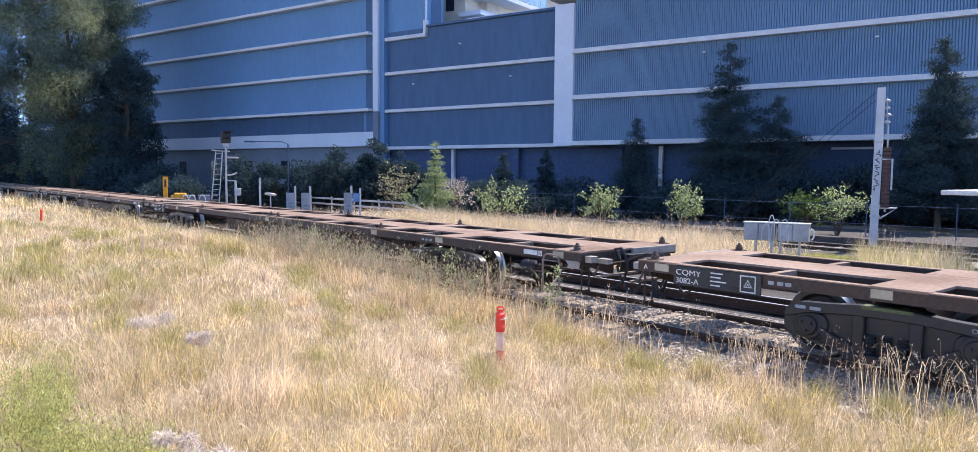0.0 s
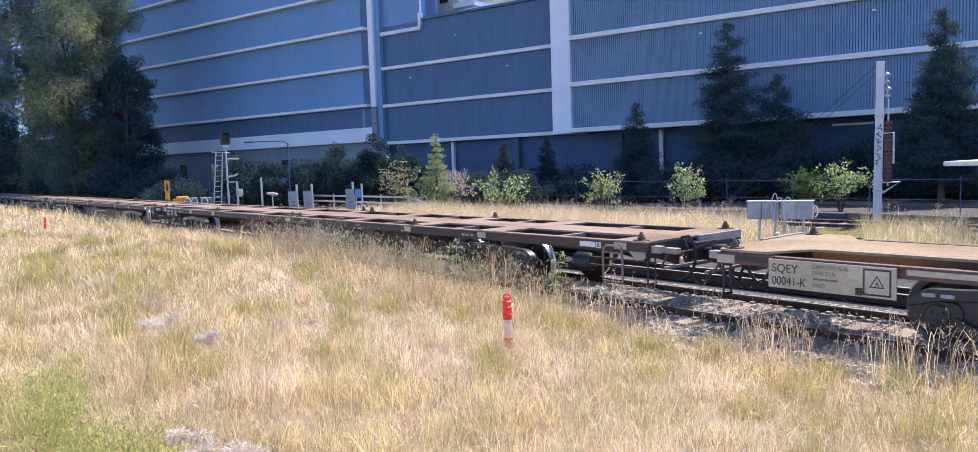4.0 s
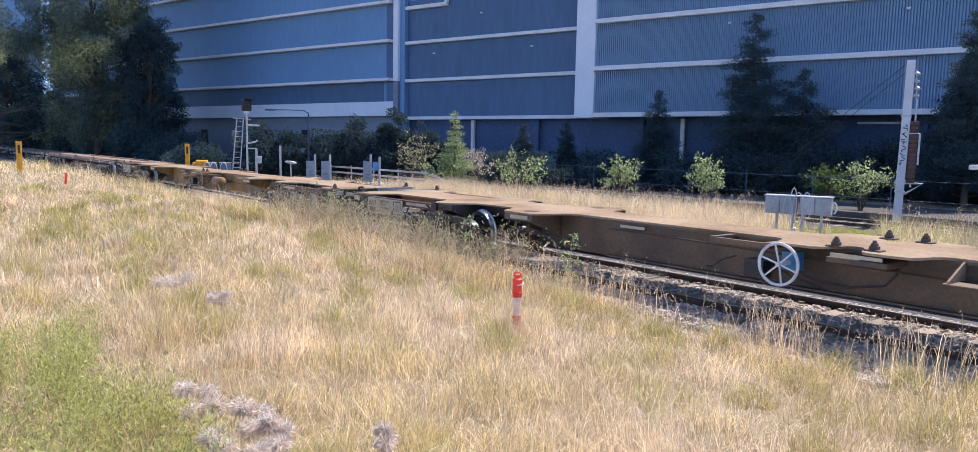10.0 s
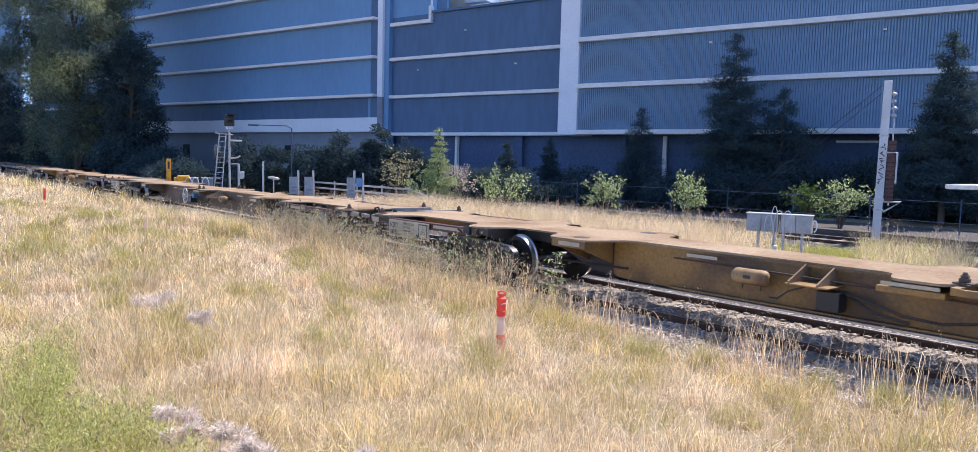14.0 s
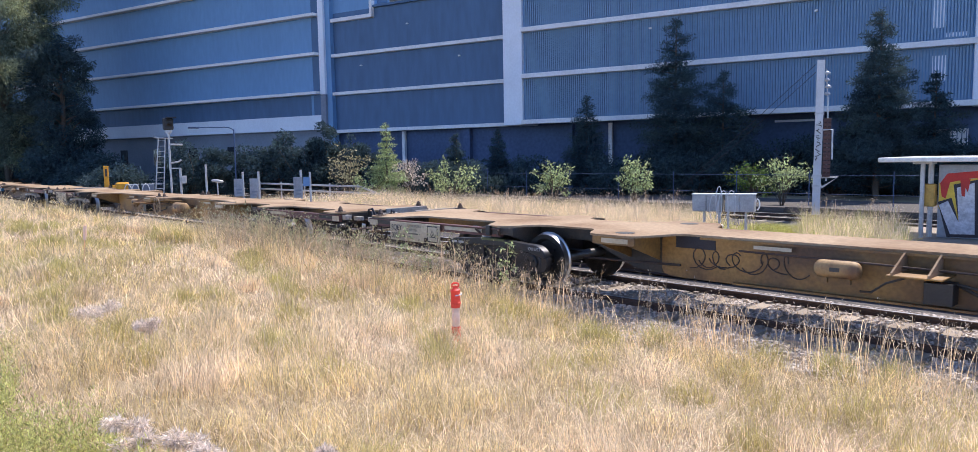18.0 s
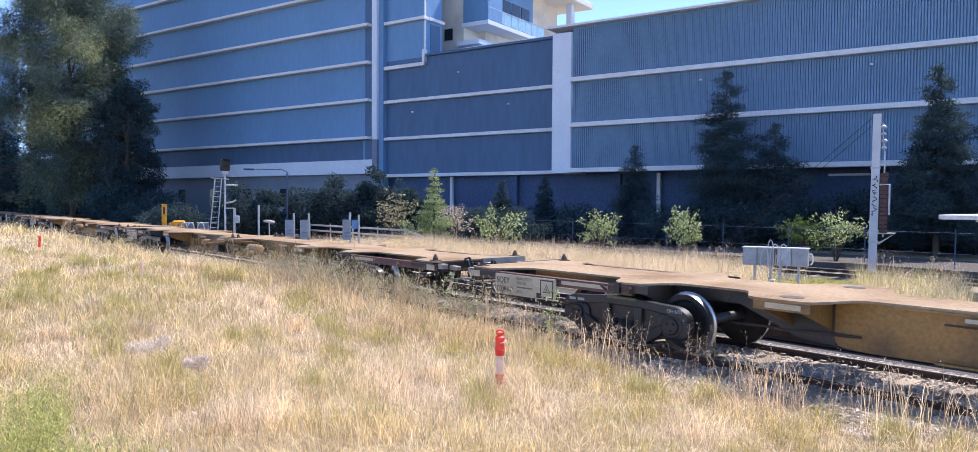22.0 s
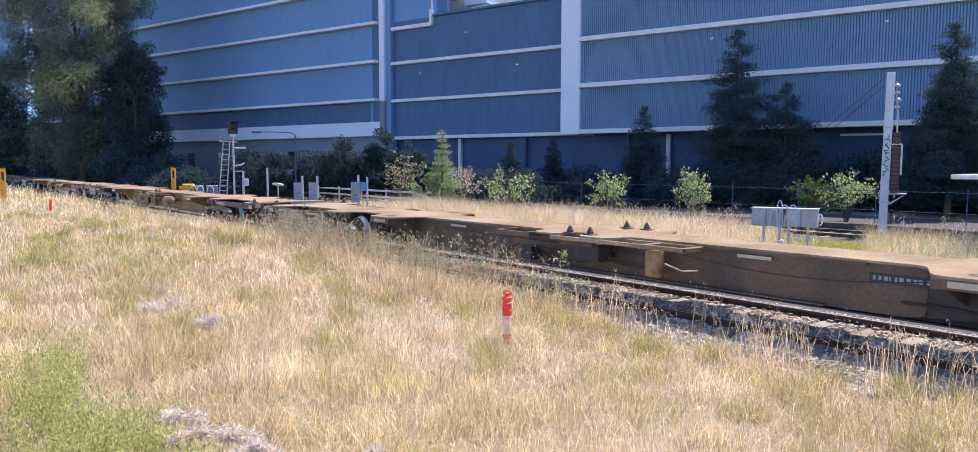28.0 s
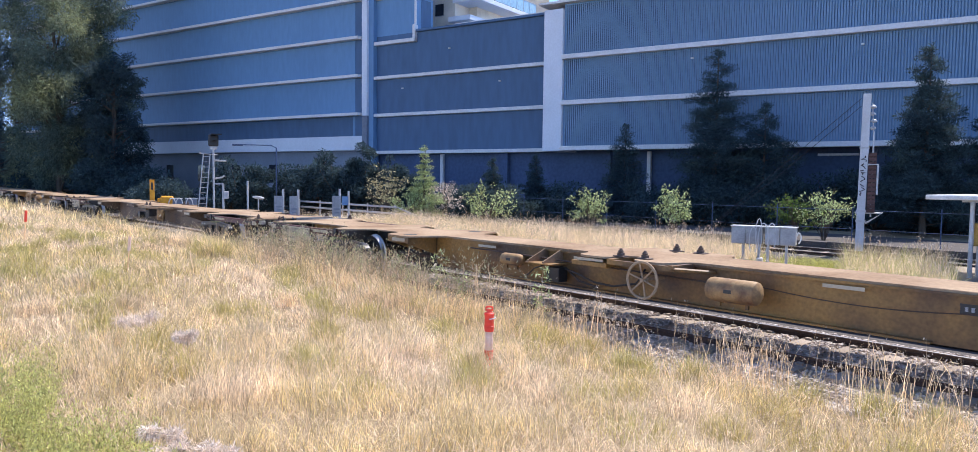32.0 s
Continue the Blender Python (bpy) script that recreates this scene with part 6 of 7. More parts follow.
def conifer(az, d, height, width, label, material, n=9000, leaf=0.26, base=0.0, group="young conifers", dense=1):
    t = empty("tree", place(az, d, base), label, "tree", group)
    bm = bmesh.new()
    tube(bm, (0, 0, -0.3), (0.05, 0, height * 0.96), max(0.05, height * 0.018), 0.012, 8)
    blobs = []
    tiers = max(10, int(height * 3.2)) * dense
    for k in range(tiers):
        f = (k + 0.5) / tiers
        z = height * (0.06 + 0.92 * f)
        rr = width * 0.5 * (1 - f) ** 0.6 * (0.7 + 0.5 * rng.random())
        for j in range(3 if f < 0.75 else 2):
            a = k * 1.9 + j * math.tau / 4 + rng.normal() * 0.35
            q = rr * (0.5 + 0.5 * rng.random())
            tip = (q * math.cos(a), q * math.sin(a), z + 0.12 * q)
            tube(bm, (0.02, 0, z - 0.1 * q), tip, 0.02, 0.006, 5, False)
            for m_ in (0.45, 0.9):
                s = 0.16 * width * (1 - f * 0.7) * (1.1 - 0.35 * m_)
                blobs.append((np.array([tip[0] * m_, tip[1] * m_, z + 0.05 * q * m_]), (s, s, s * 0.42)))
    blobs.append((np.array([0.05, 0, height * 0.97]), (0.10, 0.10, height * 0.045)))
    part("trunk", bm, M["bark"], t)
    part("crown", leaf_mesh("crown", blobs, int(n * 4.6), leaf * 0.52, material, -0.1, 0.19, 0.1), material, t)
    return t


def bush(az, d, height, width, label, material, n=4200, leaf=0.10, group=""):
    """An open, uneven bush: arching stems with leafy sprays along them."""
    t = empty("shrub", place(az, d, 0.0), label, "shrub", group)
    bm = bmesh.new()
    blobs = []
    for k in range(26):
        a = k * 2.4 + rng.normal() * 0.4
        reach = width * 0.5 * (0.25 + 0.85 * rng.random())
        top = height * (0.45 + 0.62 * rng.random()) * (1 - 0.3 * (reach / (width * 0.55)) ** 2)
        c = Vector((reach * math.cos(a), reach * math.sin(a) * 0.8, top))
        m = Vector((c.x * 0.35, c.y * 0.35, top * 0.6))
        sweep(bm, [(0.04 * math.cos(a), 0.04 * math.sin(a), -0.1), m, c], 0.012, 5)
        for f in (0.45, 0.7, 0.9, 1.05):
            p = m.lerp(c, f) + Vector(rng.normal(size=3).tolist()) * 0.10
            s = 0.07 + 0.11 * rng.random() * width / 2
            blobs.append((np.array(p), (s * 1.25, s * 1.25, s * 0.6)))
    part("stem", bm, M["bark"], t)
    part("foliage", leaf_mesh("foliage", blobs, n, leaf, material, 0.1, 0.45, 0.15), material, t)
    return t


def shrub(az, d, height, width, label, material, n=2600, leaf=0.16, base=0.0, group="", aspect=0.5, clump=0.065, count=30):
    t = empty("shrub", place(az, d, base), label, "shrub", group)
    bm = bmesh.new()
    blobs = []
    for k in range(count):
        a = k * 2.4 + rng.normal() * 0.3
        rr = width * 0.55 * math.sqrt((k + 0.3) / count)
        c = np.array([rr * math.cos(a), rr * math.sin(a) * 0.8, height * (0.12 + 0.80 * rng.random()) * (1 - 0.35 * (rr / (width * 0.5)) ** 2)])
        limb(bm, (0.05 * math.cos(a), 0.05 * math.sin(a), -0.1), c.tolist(), 0.03, 0.008, 5)
        s = width * clump * (0.75 + 0.8 * rng.random())
        blobs.append((c, (s, s, min(s * 0.8, height * 0.22))))
    part("stem", bm, M["bark"], t)
    part("foliage", leaf_mesh("foliage", blobs, n, leaf, material, 0.1, aspect, 0.3), material, t)
    return t


broad_tree(-29.7, 76.0, 25.0, 12.4, "large dark she-oak with drooping foliage beside the railway", M["sheoak"], 200000, 0.24)
# darker tree added for the big crown's shaded right bulge
broad_tree(-26.5, 71.0, 12.5, 5.2, "dense drooping tree, coloured dark for the big she-oak's shaded side", M["needle"], 42000, 0.24)
broad_tree(-36.6, 90.0, 26.0, 6.6, "slender drooping she-oak, sunlit clumps tinted into its foliage", M["sheoak"], 60000, 0.27)
broad_tree(-38.8, 125.0, 30.0, 14.0, "distant dark tree beyond the railway", M["needle"], 22000, 0.6)
broad_tree(-34.9, 112.0, 14.5, 11.0, "distant dark tree beyond the railway", M["needle"], 22000, 0.5)
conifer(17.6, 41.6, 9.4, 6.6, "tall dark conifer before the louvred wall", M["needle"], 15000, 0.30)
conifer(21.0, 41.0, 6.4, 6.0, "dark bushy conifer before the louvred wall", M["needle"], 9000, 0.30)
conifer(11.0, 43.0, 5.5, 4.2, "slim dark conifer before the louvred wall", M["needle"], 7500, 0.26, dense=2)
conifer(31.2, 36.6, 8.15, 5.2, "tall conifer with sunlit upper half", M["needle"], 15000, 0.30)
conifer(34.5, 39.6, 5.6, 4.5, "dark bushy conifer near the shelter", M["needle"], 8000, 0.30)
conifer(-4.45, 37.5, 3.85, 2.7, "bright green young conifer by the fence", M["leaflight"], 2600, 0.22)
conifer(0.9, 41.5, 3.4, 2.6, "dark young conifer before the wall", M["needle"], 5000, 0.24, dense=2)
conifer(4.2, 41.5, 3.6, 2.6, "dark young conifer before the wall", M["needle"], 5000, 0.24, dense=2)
# shrubs whose foliage colour already holds the wall's shade
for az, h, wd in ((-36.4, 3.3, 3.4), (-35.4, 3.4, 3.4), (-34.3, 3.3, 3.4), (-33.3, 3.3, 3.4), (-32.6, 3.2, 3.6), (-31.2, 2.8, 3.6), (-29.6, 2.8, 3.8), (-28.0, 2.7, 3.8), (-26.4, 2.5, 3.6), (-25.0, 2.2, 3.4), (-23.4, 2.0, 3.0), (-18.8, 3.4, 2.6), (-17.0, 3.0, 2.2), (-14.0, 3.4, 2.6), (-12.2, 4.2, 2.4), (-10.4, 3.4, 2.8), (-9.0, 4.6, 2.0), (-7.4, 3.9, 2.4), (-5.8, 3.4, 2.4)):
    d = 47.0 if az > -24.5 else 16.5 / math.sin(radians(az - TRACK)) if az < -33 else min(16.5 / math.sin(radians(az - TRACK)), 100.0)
    shrub(az, d, h * d / 47, wd * d / 47, "dense shrub in the wall's shade, foliage coloured dark for it", M["needle"], 9500, 0.17 * d / 47, group="dark shrubs", aspect=0.4, clump=0.15, count=44)
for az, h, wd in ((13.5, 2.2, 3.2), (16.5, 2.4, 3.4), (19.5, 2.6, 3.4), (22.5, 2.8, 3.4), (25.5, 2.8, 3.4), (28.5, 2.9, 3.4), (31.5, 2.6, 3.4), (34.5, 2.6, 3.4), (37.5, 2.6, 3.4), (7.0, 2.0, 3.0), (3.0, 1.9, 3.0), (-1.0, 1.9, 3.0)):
    shrub(az, 40.0, h, wd * 1.1, "dense shrub in the wall's shade, foliage coloured dark for it", M["needle"], 9500, 0.15, group="dark shrubs", aspect=0.4, clump=0.15)
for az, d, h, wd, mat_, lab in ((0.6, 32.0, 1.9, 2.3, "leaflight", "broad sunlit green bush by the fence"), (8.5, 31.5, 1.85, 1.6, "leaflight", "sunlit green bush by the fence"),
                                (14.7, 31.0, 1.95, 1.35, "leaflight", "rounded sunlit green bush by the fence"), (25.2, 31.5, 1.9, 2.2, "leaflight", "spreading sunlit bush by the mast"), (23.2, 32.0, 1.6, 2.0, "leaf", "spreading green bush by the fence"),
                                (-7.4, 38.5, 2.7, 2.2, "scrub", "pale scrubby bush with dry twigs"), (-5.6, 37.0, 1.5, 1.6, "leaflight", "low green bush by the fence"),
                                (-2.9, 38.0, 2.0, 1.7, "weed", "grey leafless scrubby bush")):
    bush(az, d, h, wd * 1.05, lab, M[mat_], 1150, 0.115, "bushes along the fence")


# ---- grass and weeds ----
def blades(name, P, H, W, lean, material, label, bend=0.5, category="grass"):
    n = len(P)
    a = rng.random(n) * math.tau
    ld = np.stack([np.cos(a), np.sin(a), np.zeros(n)], 1)
    b = rng.random(n) * math.tau
    sd = np.stack([np.cos(b), np.sin(b), np.zeros(n)], 1)
    up = np.array([0, 0, 1.0])
    H, W, lean = H[:, None], W[:, None], lean[:, None]
    mid = P + up * H * 0.55 + ld * lean * H * 0.35
    tip = P + up * H * (1 - 0.25 * lean) + ld * lean * H * (1.0 + bend * 0.3)
    V = np.stack([P - sd * W / 2, P + sd * W / 2, mid + sd * W * 0.36, mid - sd * W * 0.36, tip], 1).reshape(-1, 3)
    base = np.arange(n)[:, None] * 5
    me = bpy.data.meshes.new(name)
    quads = (base + np.array([0, 1, 2, 3])).tolist()
    tris = (base + np.array([3, 2, 4])).tolist()
    me.from_pydata(V.tolist(), [], quads + tris)
    me.materials.append(material)
    me.update()
    return tagged(new(name, me), label, category, kind="stuff")


NEARQ = np.array([p[0] for p in NEAR_PROFILE])
NEARZ = np.array([p[1] for p in NEAR_PROFILE])


def heights(S, Q):
    return np.array([ground_z(float(s), float(q)) for s, q in zip(S, Q)])


def world_of(S, Q, Z):
    return np.stack([U.x * S + N.x * Q, U.y * S + N.y * Q, Z], 1)


def field(n, s0, s1, q0, q1, power=1.0, near=3.0):
    """Random places on the plan, thinning out with the distance from the lookout."""
    S = rng.uniform(s0, s1, n * 6)
    Q = rng.uniform(q0, q1, n * 6)
    w = 1 / np.maximum(np.hypot(S, Q), near) ** power
    keep = rng.random(len(S)) < w / w.max()
    S, Q = S[keep], Q[keep]
    return S[:n], Q[:n]


def patch(S, Q, scale, seed):
    return np.array([noise.noise((s * scale, q * scale, seed)) for s, q in zip(S, Q)])


S, Q = field(480000, -8, 62, -4.5, 7.6, 1.45)
far = np.hypot(S, Q)
pt, fine, tone = patch(S, Q, 0.5, 1.0), patch(S, Q, 1.6, 4.0), patch(S, Q, 0.33, 7.0)
gravelly = patch(S, Q, 1.1, 12.0)
keep = (far > 0.7) & (rng.random(len(S)) < np.where((Q > 6.95) & (S < 6.8), np.clip(0.30 + 1.7 * gravelly - 0.6 * (Q - 6.95), 0.03, 0.9), 1.0)) & (rng.random(len(S)) < 0.80 + 0.3 * pt + 0.6 * fine)
S, Q, far, pt, fine, tone = (a[keep] for a in (S, Q, far, pt, fine, tone))
H = (0.085 + 0.15 * rng.random(len(S))) * np.clip(1 + 0.6 * pt + 1.1 * fine, 0.35, 2) * np.where(S > 11, 1.2, 1.0) * np.where((Q > 6.7) & (S < 6.8), 0.8, 1.0) * np.where((Q > 6.3) & (S > 6.8), 2.5, 1.0)
W = 0.0041 * np.maximum(1, far / 5.8) * (0.55 + 0.8 * rng.random(len(S))) * np.where((Q > 6.3) & (S > 6.8), 0.7, 1.0)
kind = 0.7 * tone + 0.55 * fine + 0.14 * rng.normal(size=len(S))
for lo_, hi_, nm, mt, lab in ((-9, -0.24, "pinkish_straw", "strawpink", "long pinkish bleached dry grass"), (-0.24, 0.06, "straw_grass", "straw", "long straw-coloured dry grass"), (0.06, 9, "golden_grass", "strawgold", "golden olive dry grass")):
    k = (kind >= lo_) & (kind < hi_)
    blades(nm, world_of(S[k], Q[k], heights(S[k], Q[k]) - 0.02), H[k], W[k], 0.12 + 0.8 * rng.random(k.sum()) ** 1.3 + np.clip(-1.4 * fine[k], 0, 0.6), M[mt], lab)
S, Q = field(80000, -8, 45, -4.5, 7.5, 1.4)
far = np.hypot(S, Q)
pt = patch(S, Q, 0.45, 9.0)
keep = (far > 0.7) & (pt > 0.12)
S, Q, far, pt = S[keep], Q[keep], far[keep], pt[keep]
blades("olive_grass", world_of(S, Q, heights(S, Q) - 0.02), (0.16 + 0.18 * rng.random(len(S))), 0.0032 * np.maximum(1, far / 4.5), 0.3 + 0.9 * rng.random(len(S)), M["greengrass"], "patches of greener grass among the straw")
TUSS = []
# matted fallen straw close to the ground
S, Q = field(70000, -8, 40, -4.5, 7.3, 1.5)
far = np.hypot(S, Q)
keep = far > 0.7
S, Q, far = S[keep], Q[keep], far[keep]
blades("fallen_straw", world_of(S, Q, heights(S, Q) + 0.02 + 0.12 * rng.random(len(S))), 0.08 + 0.11 * rng.random(len(S)), 0.0036 * np.maximum(1, far / 5.8), 1.2 + 1.6 * rng.random(len(S)), M["strawpale"], "bleached matted fallen straw")
# darker brown stems put in for the shadowed gaps between the bleached ones
S, Q = field(75000, -8, 40, -4.5, 7.4, 1.5)
far = np.hypot(S, Q)
keep = far > 0.7
S, Q, far = S[keep], Q[keep], far[keep]
blades("brown_stems", world_of(S, Q, heights(S, Q)), 0.10 + 0.15 * rng.random(len(S)), 0.0038 * np.maximum(1, far / 5.8), 0.15 + 0.8 * rng.random(len(S)), M["stalk"], "darker brown stems standing for shadowed gaps in the straw")
# tussocks, one of them round the foot of the bollard
for ts, tq, green in ((5.62, 4.86, False), (5.85, 4.78, True), (5.55, 5.05, False), (5.95, 4.95, False)):
    n = 150
    rr, an = 0.17 * rng.random(n) ** 0.5, rng.random(n) * math.tau
    TUSS.append((ts + rr * np.cos(an), tq + rr * np.sin(an), 0.24 + 0.16 * rng.random(n), green))
# upright tussocks at the edge of the ballast and a green patch close to the lookout
for ts, tq in ((7.2, 6.95), (6.1, 6.9), (3.4, 7.15), (2.7, 7.1), (2.2, 7.3), (4.6, 7.0), (8.4, 7.1), (9.6, 6.9), (11.5, 7.0), (5.2, 6.6)):
    n = 240
    rr, an = 0.20 * rng.random(n) ** 0.5, rng.random(n) * math.tau
    TUSS.append((ts + rr * np.cos(an), tq + rr * np.sin(an), (0.34 + 0.20 * rng.random(n)) * (1.1 - rr / 0.4), True))
for k in range(64):
    ts, tq = rng.uniform(2.6, 7.0), rng.uniform(-1.9, 1.0)
    n = 120
    rr, an = 0.17 * rng.random(n) ** 0.5, rng.random(n) * math.tau
    TUSS.append((ts + rr * np.cos(an), tq + rr * np.sin(an), 0.18 + 0.18 * rng.random(n), True))
for c0, c1, hh, cnt in ((16.4, 20.8, 0.52, 26), (10.4, 12.6, 0.36, 14), (21.0, 30.0, 0.42, 22)):
    for k in range(cnt):
        ts, tq = rng.uniform(c0, c1), rng.uniform(6.5, 7.35)
        n = 240
        rr, an = 0.26 * rng.random(n) ** 0.5, rng.random(n) * math.tau
        TUSS.append((ts + rr * np.cos(an), tq + rr * np.sin(an), hh * (0.7 + 0.6 * rng.random(n)), rng.random() < 0.4))
for k in range(300):
    ts, tq = rng.uniform(-3, 26), rng.uniform(-2.5, 7.2)
    if math.hypot(ts, tq) < 2.5:
        continue
    n = 300
    rad = 0.20 + 0.22 * rng.random()
    rr = rad * rng.random(n) ** 0.6
    an = rng.random(n) * math.tau
    TUSS.append((ts + rr * np.cos(an), tq + rr * np.sin(an), (0.19 + 0.17 * rng.random(n)) * (1.3 - 0.7 * rr / rad) * (0.85 + 0.55 * rng.random()), rng.random() < 0.6))
for green, nm, lab in ((True, "olive_tussocks", "olive-green grass tussocks"), (False, "straw_tussocks", "tall straw-coloured grass tussocks")):
    sel = [t for t in TUSS if t[3] == green]
    S, Q, H = (np.concatenate([t[i] for t in sel]) for i in range(3))
    far = np.hypot(S, Q)
    blades(nm, world_of(S, Q, heights(S, Q) - 0.02), H, 0.0030 * np.maximum(1, far / 5.0), 0.12 + 0.7 * rng.random(len(S)), M["greengrass" if green else "straw"], lab)
# the strip on the far side of the train
S = rng.uniform(-5, 30, 80000)
Q = rng.uniform(13.8, 20.6, 80000)
AZ = np.degrees(np.arctan2(U.x * S + N.x * Q, U.y * S + N.y * Q))
bare = (AZ > 21.0) & (AZ < 26.2) & (Q > 14.2)
keep = ~(bare & (rng.random(len(S)) < 0.96)) & (AZ < 33.2)
S, Q, AZ = S[keep], Q[keep], AZ[keep]
green = (rng.random(len(S)) < np.where(AZ > 25, 0.42, 0.12)) | ((AZ > 23.5) & (AZ < 26.5))
for g, nm, lab in ((False, "far_straw_grass", "tall dry grass between the tracks"), (True, "far_green_grass", "greener grass between the tracks")):
    k = green == g
    tall = np.where((AZ[k] > 23.5) & (AZ[k] < 26.5), 0.5, np.where(AZ[k] > 26.5, 0.72 + 0.35 * rng.random(k.sum()), 1.0))
    blades(nm, world_of(S[k], Q[k], heights(S[k], Q[k])), (0.46 + 0.50 * rng.random(k.sum())) * tall, 0.0045 + 0.004 * rng.random(k.sum()), 0.15 + 0.5 * rng.random(k.sum()), M["freshgrass" if g else "straw"], lab)
S, Q = rng.uniform(8.2, 11.4, 12000), rng.uniform(17.2, 20.3, 12000)
keep = rng.random(len(S)) < np.clip(0.5 + 1.5 * patch(S, Q, 0.9, 30.0), 0, 1)
S, Q = S[keep], Q[keep]
blades("low_green_grass", world_of(S, Q, heights(S, Q)), 0.14 + 0.16 * rng.random(len(S)), 0.008 + 0.004 * rng.random(len(S)), 0.3 + 0.7 * rng.random(len(S)), M["freshgrass"], "low fresh green grass beside the lineside cases")
S, Q = rng.uniform(0, 30, 900), rng.uniform(14, 20.5, 900)
AZ = np.degrees(np.arctan2(U.x * S + N.x * Q, U.y * S + N.y * Q))
keep = ((AZ < 18) | (AZ > 26.5)) & (AZ < 33)
FARW = (S[keep], Q[keep])


def weed_stalks(name, S, Q, H, material, headmat, label, heads=5, spread=0.10, head=0.035, r=0.0035):
    """Dry branching stalks with small seed heads, joined."""
    V, F, V2, F2 = [], [], [], []
    Z = heights(S, Q)
    for s, q, z, h in zip(S, Q, Z, H):
        b = np.array(world_of(np.array([s]), np.array([q]), np.array([z]))[0])
        ln_ = rng.normal(size=3) * 0.10
        top = b + np.array([ln_[0] * h, ln_[1] * h, h])
        sd = rng.normal(size=3)
        sd[2] = 0
        sd = sd / (np.linalg.norm(sd) + 1e-6) * r
        k = len(V)
        V += [b - sd, b + sd, top + sd * 0.5, top - sd * 0.5]
        F.append((k, k + 1, k + 2, k + 3))
        for j in range(heads):
            f = 0.55 + 0.45 * rng.random()
            p0 = b + (top - b) * f
            p1 = p0 + rng.normal(size=3) * np.array([spread, spread, spread * 0.5]) + np.array([0, 0, spread * 0.9])
            k = len(V)
            V += [p0 - sd * 0.5, p0 + sd * 0.5, p1]
            F.append((k, k + 1, k + 2))
            for _ in range(3):
                o = rng.normal(size=(2, 3)) * head
                o[0][2] = abs(o[0][2]) + head
                k = len(V2)
                V2 += [p1 - o[1] * 0.3, p1 + o[1] * 0.3, p1 + o[0] * 1.5]
                F2.append((k, k + 1, k + 2))
    st = raw(name, [tuple(v) for v in V], F, material)
    ob = tagged(new(name, st), label, "weeds", kind="stuff")
    hd = raw("seed_heads", [tuple(v) for v in V2], F2, headmat)
    ob2 = new("seed_heads", hd)
    ob2.parent = ob
    return ob


def nodding_stalks(name, S, Q, H, W, material, headmat, label, head=0.02, nod=1.0):
    """Upright dry stalks, bent over at the tip, with a drooping seed head."""
    n = len(S)
    P = world_of(S, Q, heights(S, Q) - 0.02)
    a, b = rng.random(n) * math.tau, rng.random(n) * math.tau
    ld = np.stack([np.cos(a), np.sin(a), np.zeros(n)], 1)
    sd = np.stack([np.cos(b), np.sin(b), np.zeros(n)], 1) * W[:, None] / 2
    amp = (0.4 + 1.2 * rng.random(n))[:, None] * nod
    rows = []
    for z, x, w in ((0, 0, 1), (0.42, 0.05, 0.9), (0.80, 0.14, 0.75), (0.95, 0.22, 0.6), (0.92, 0.32, 0.5), (0.84, 0.38, 0.4)):
        c = P + np.array([0, 0, 1.0]) * H[:, None] * z + ld * H[:, None] * x * amp
        rows += [c - sd * w, c + sd * w]
    V = np.stack(rows, 1)
    k = np.arange(n)[:, None] * 12
    F = np.concatenate([k + np.array([2 * i, 2 * i + 1, 2 * i + 3, 2 * i + 2]) for i in range(5)])
    ob = tagged(new(name, raw(name, V.reshape(-1, 3).tolist(), F.tolist(), material)), label, "grass", kind="stuff")
    tip = P + np.array([0, 0, 1.0]) * H[:, None] * 0.87 + ld * H[:, None] * 0.34 * amp
    T = tip[:, None, None, :] + rng.normal(size=(n, 5, 1, 3)) * head * 0.8 + rng.normal(size=(n, 5, 3, 3)) * head * 0.55
    hd = new("seed_heads", raw("seed_heads", T.reshape(-1, 3).tolist(), np.arange(n * 15).reshape(-1, 3).tolist(), headmat))
    hd.parent = ob
    return ob


# dry stalks standing thick along the edge of the ballast
S = np.concatenate([rng.uniform(0.5, 13, 1300), rng.uniform(13, 24, 800)])
Q = 7.50 + 0.20 * rng.normal(size=len(S))
keep = rng.random(len(S)) < 0.45 + 1.6 * patch(S, Q * 0.4, 1.3, 3.0)
S, Q = S[keep], Q[keep]
nodding_stalks("fringe_stalks", S, Q, (0.38 + 0.38 * rng.random(len(S))) * np.where(S > 7.5, 1.15, 1.0), 0.005 + 0.003 * rng.random(len(S)), M["fringe"], M["weed"], "pale dry stalks with nodding seed heads along the ballast", 0.013)
S = np.concatenate([rng.uniform(0.5, 13, 2600), rng.uniform(8, 24, 2600)])
Q = 7.15 + 0.24 * rng.normal(size=len(S))
keep = rng.random(len(S)) < np.clip(0.55 + 1.6 * patch(S, Q, 1.2, 21.0), 0.06, 1) * np.where((S < 5.6) & (Q > 7.2), 0.35, 1.0)
S, Q = S[keep], Q[keep]
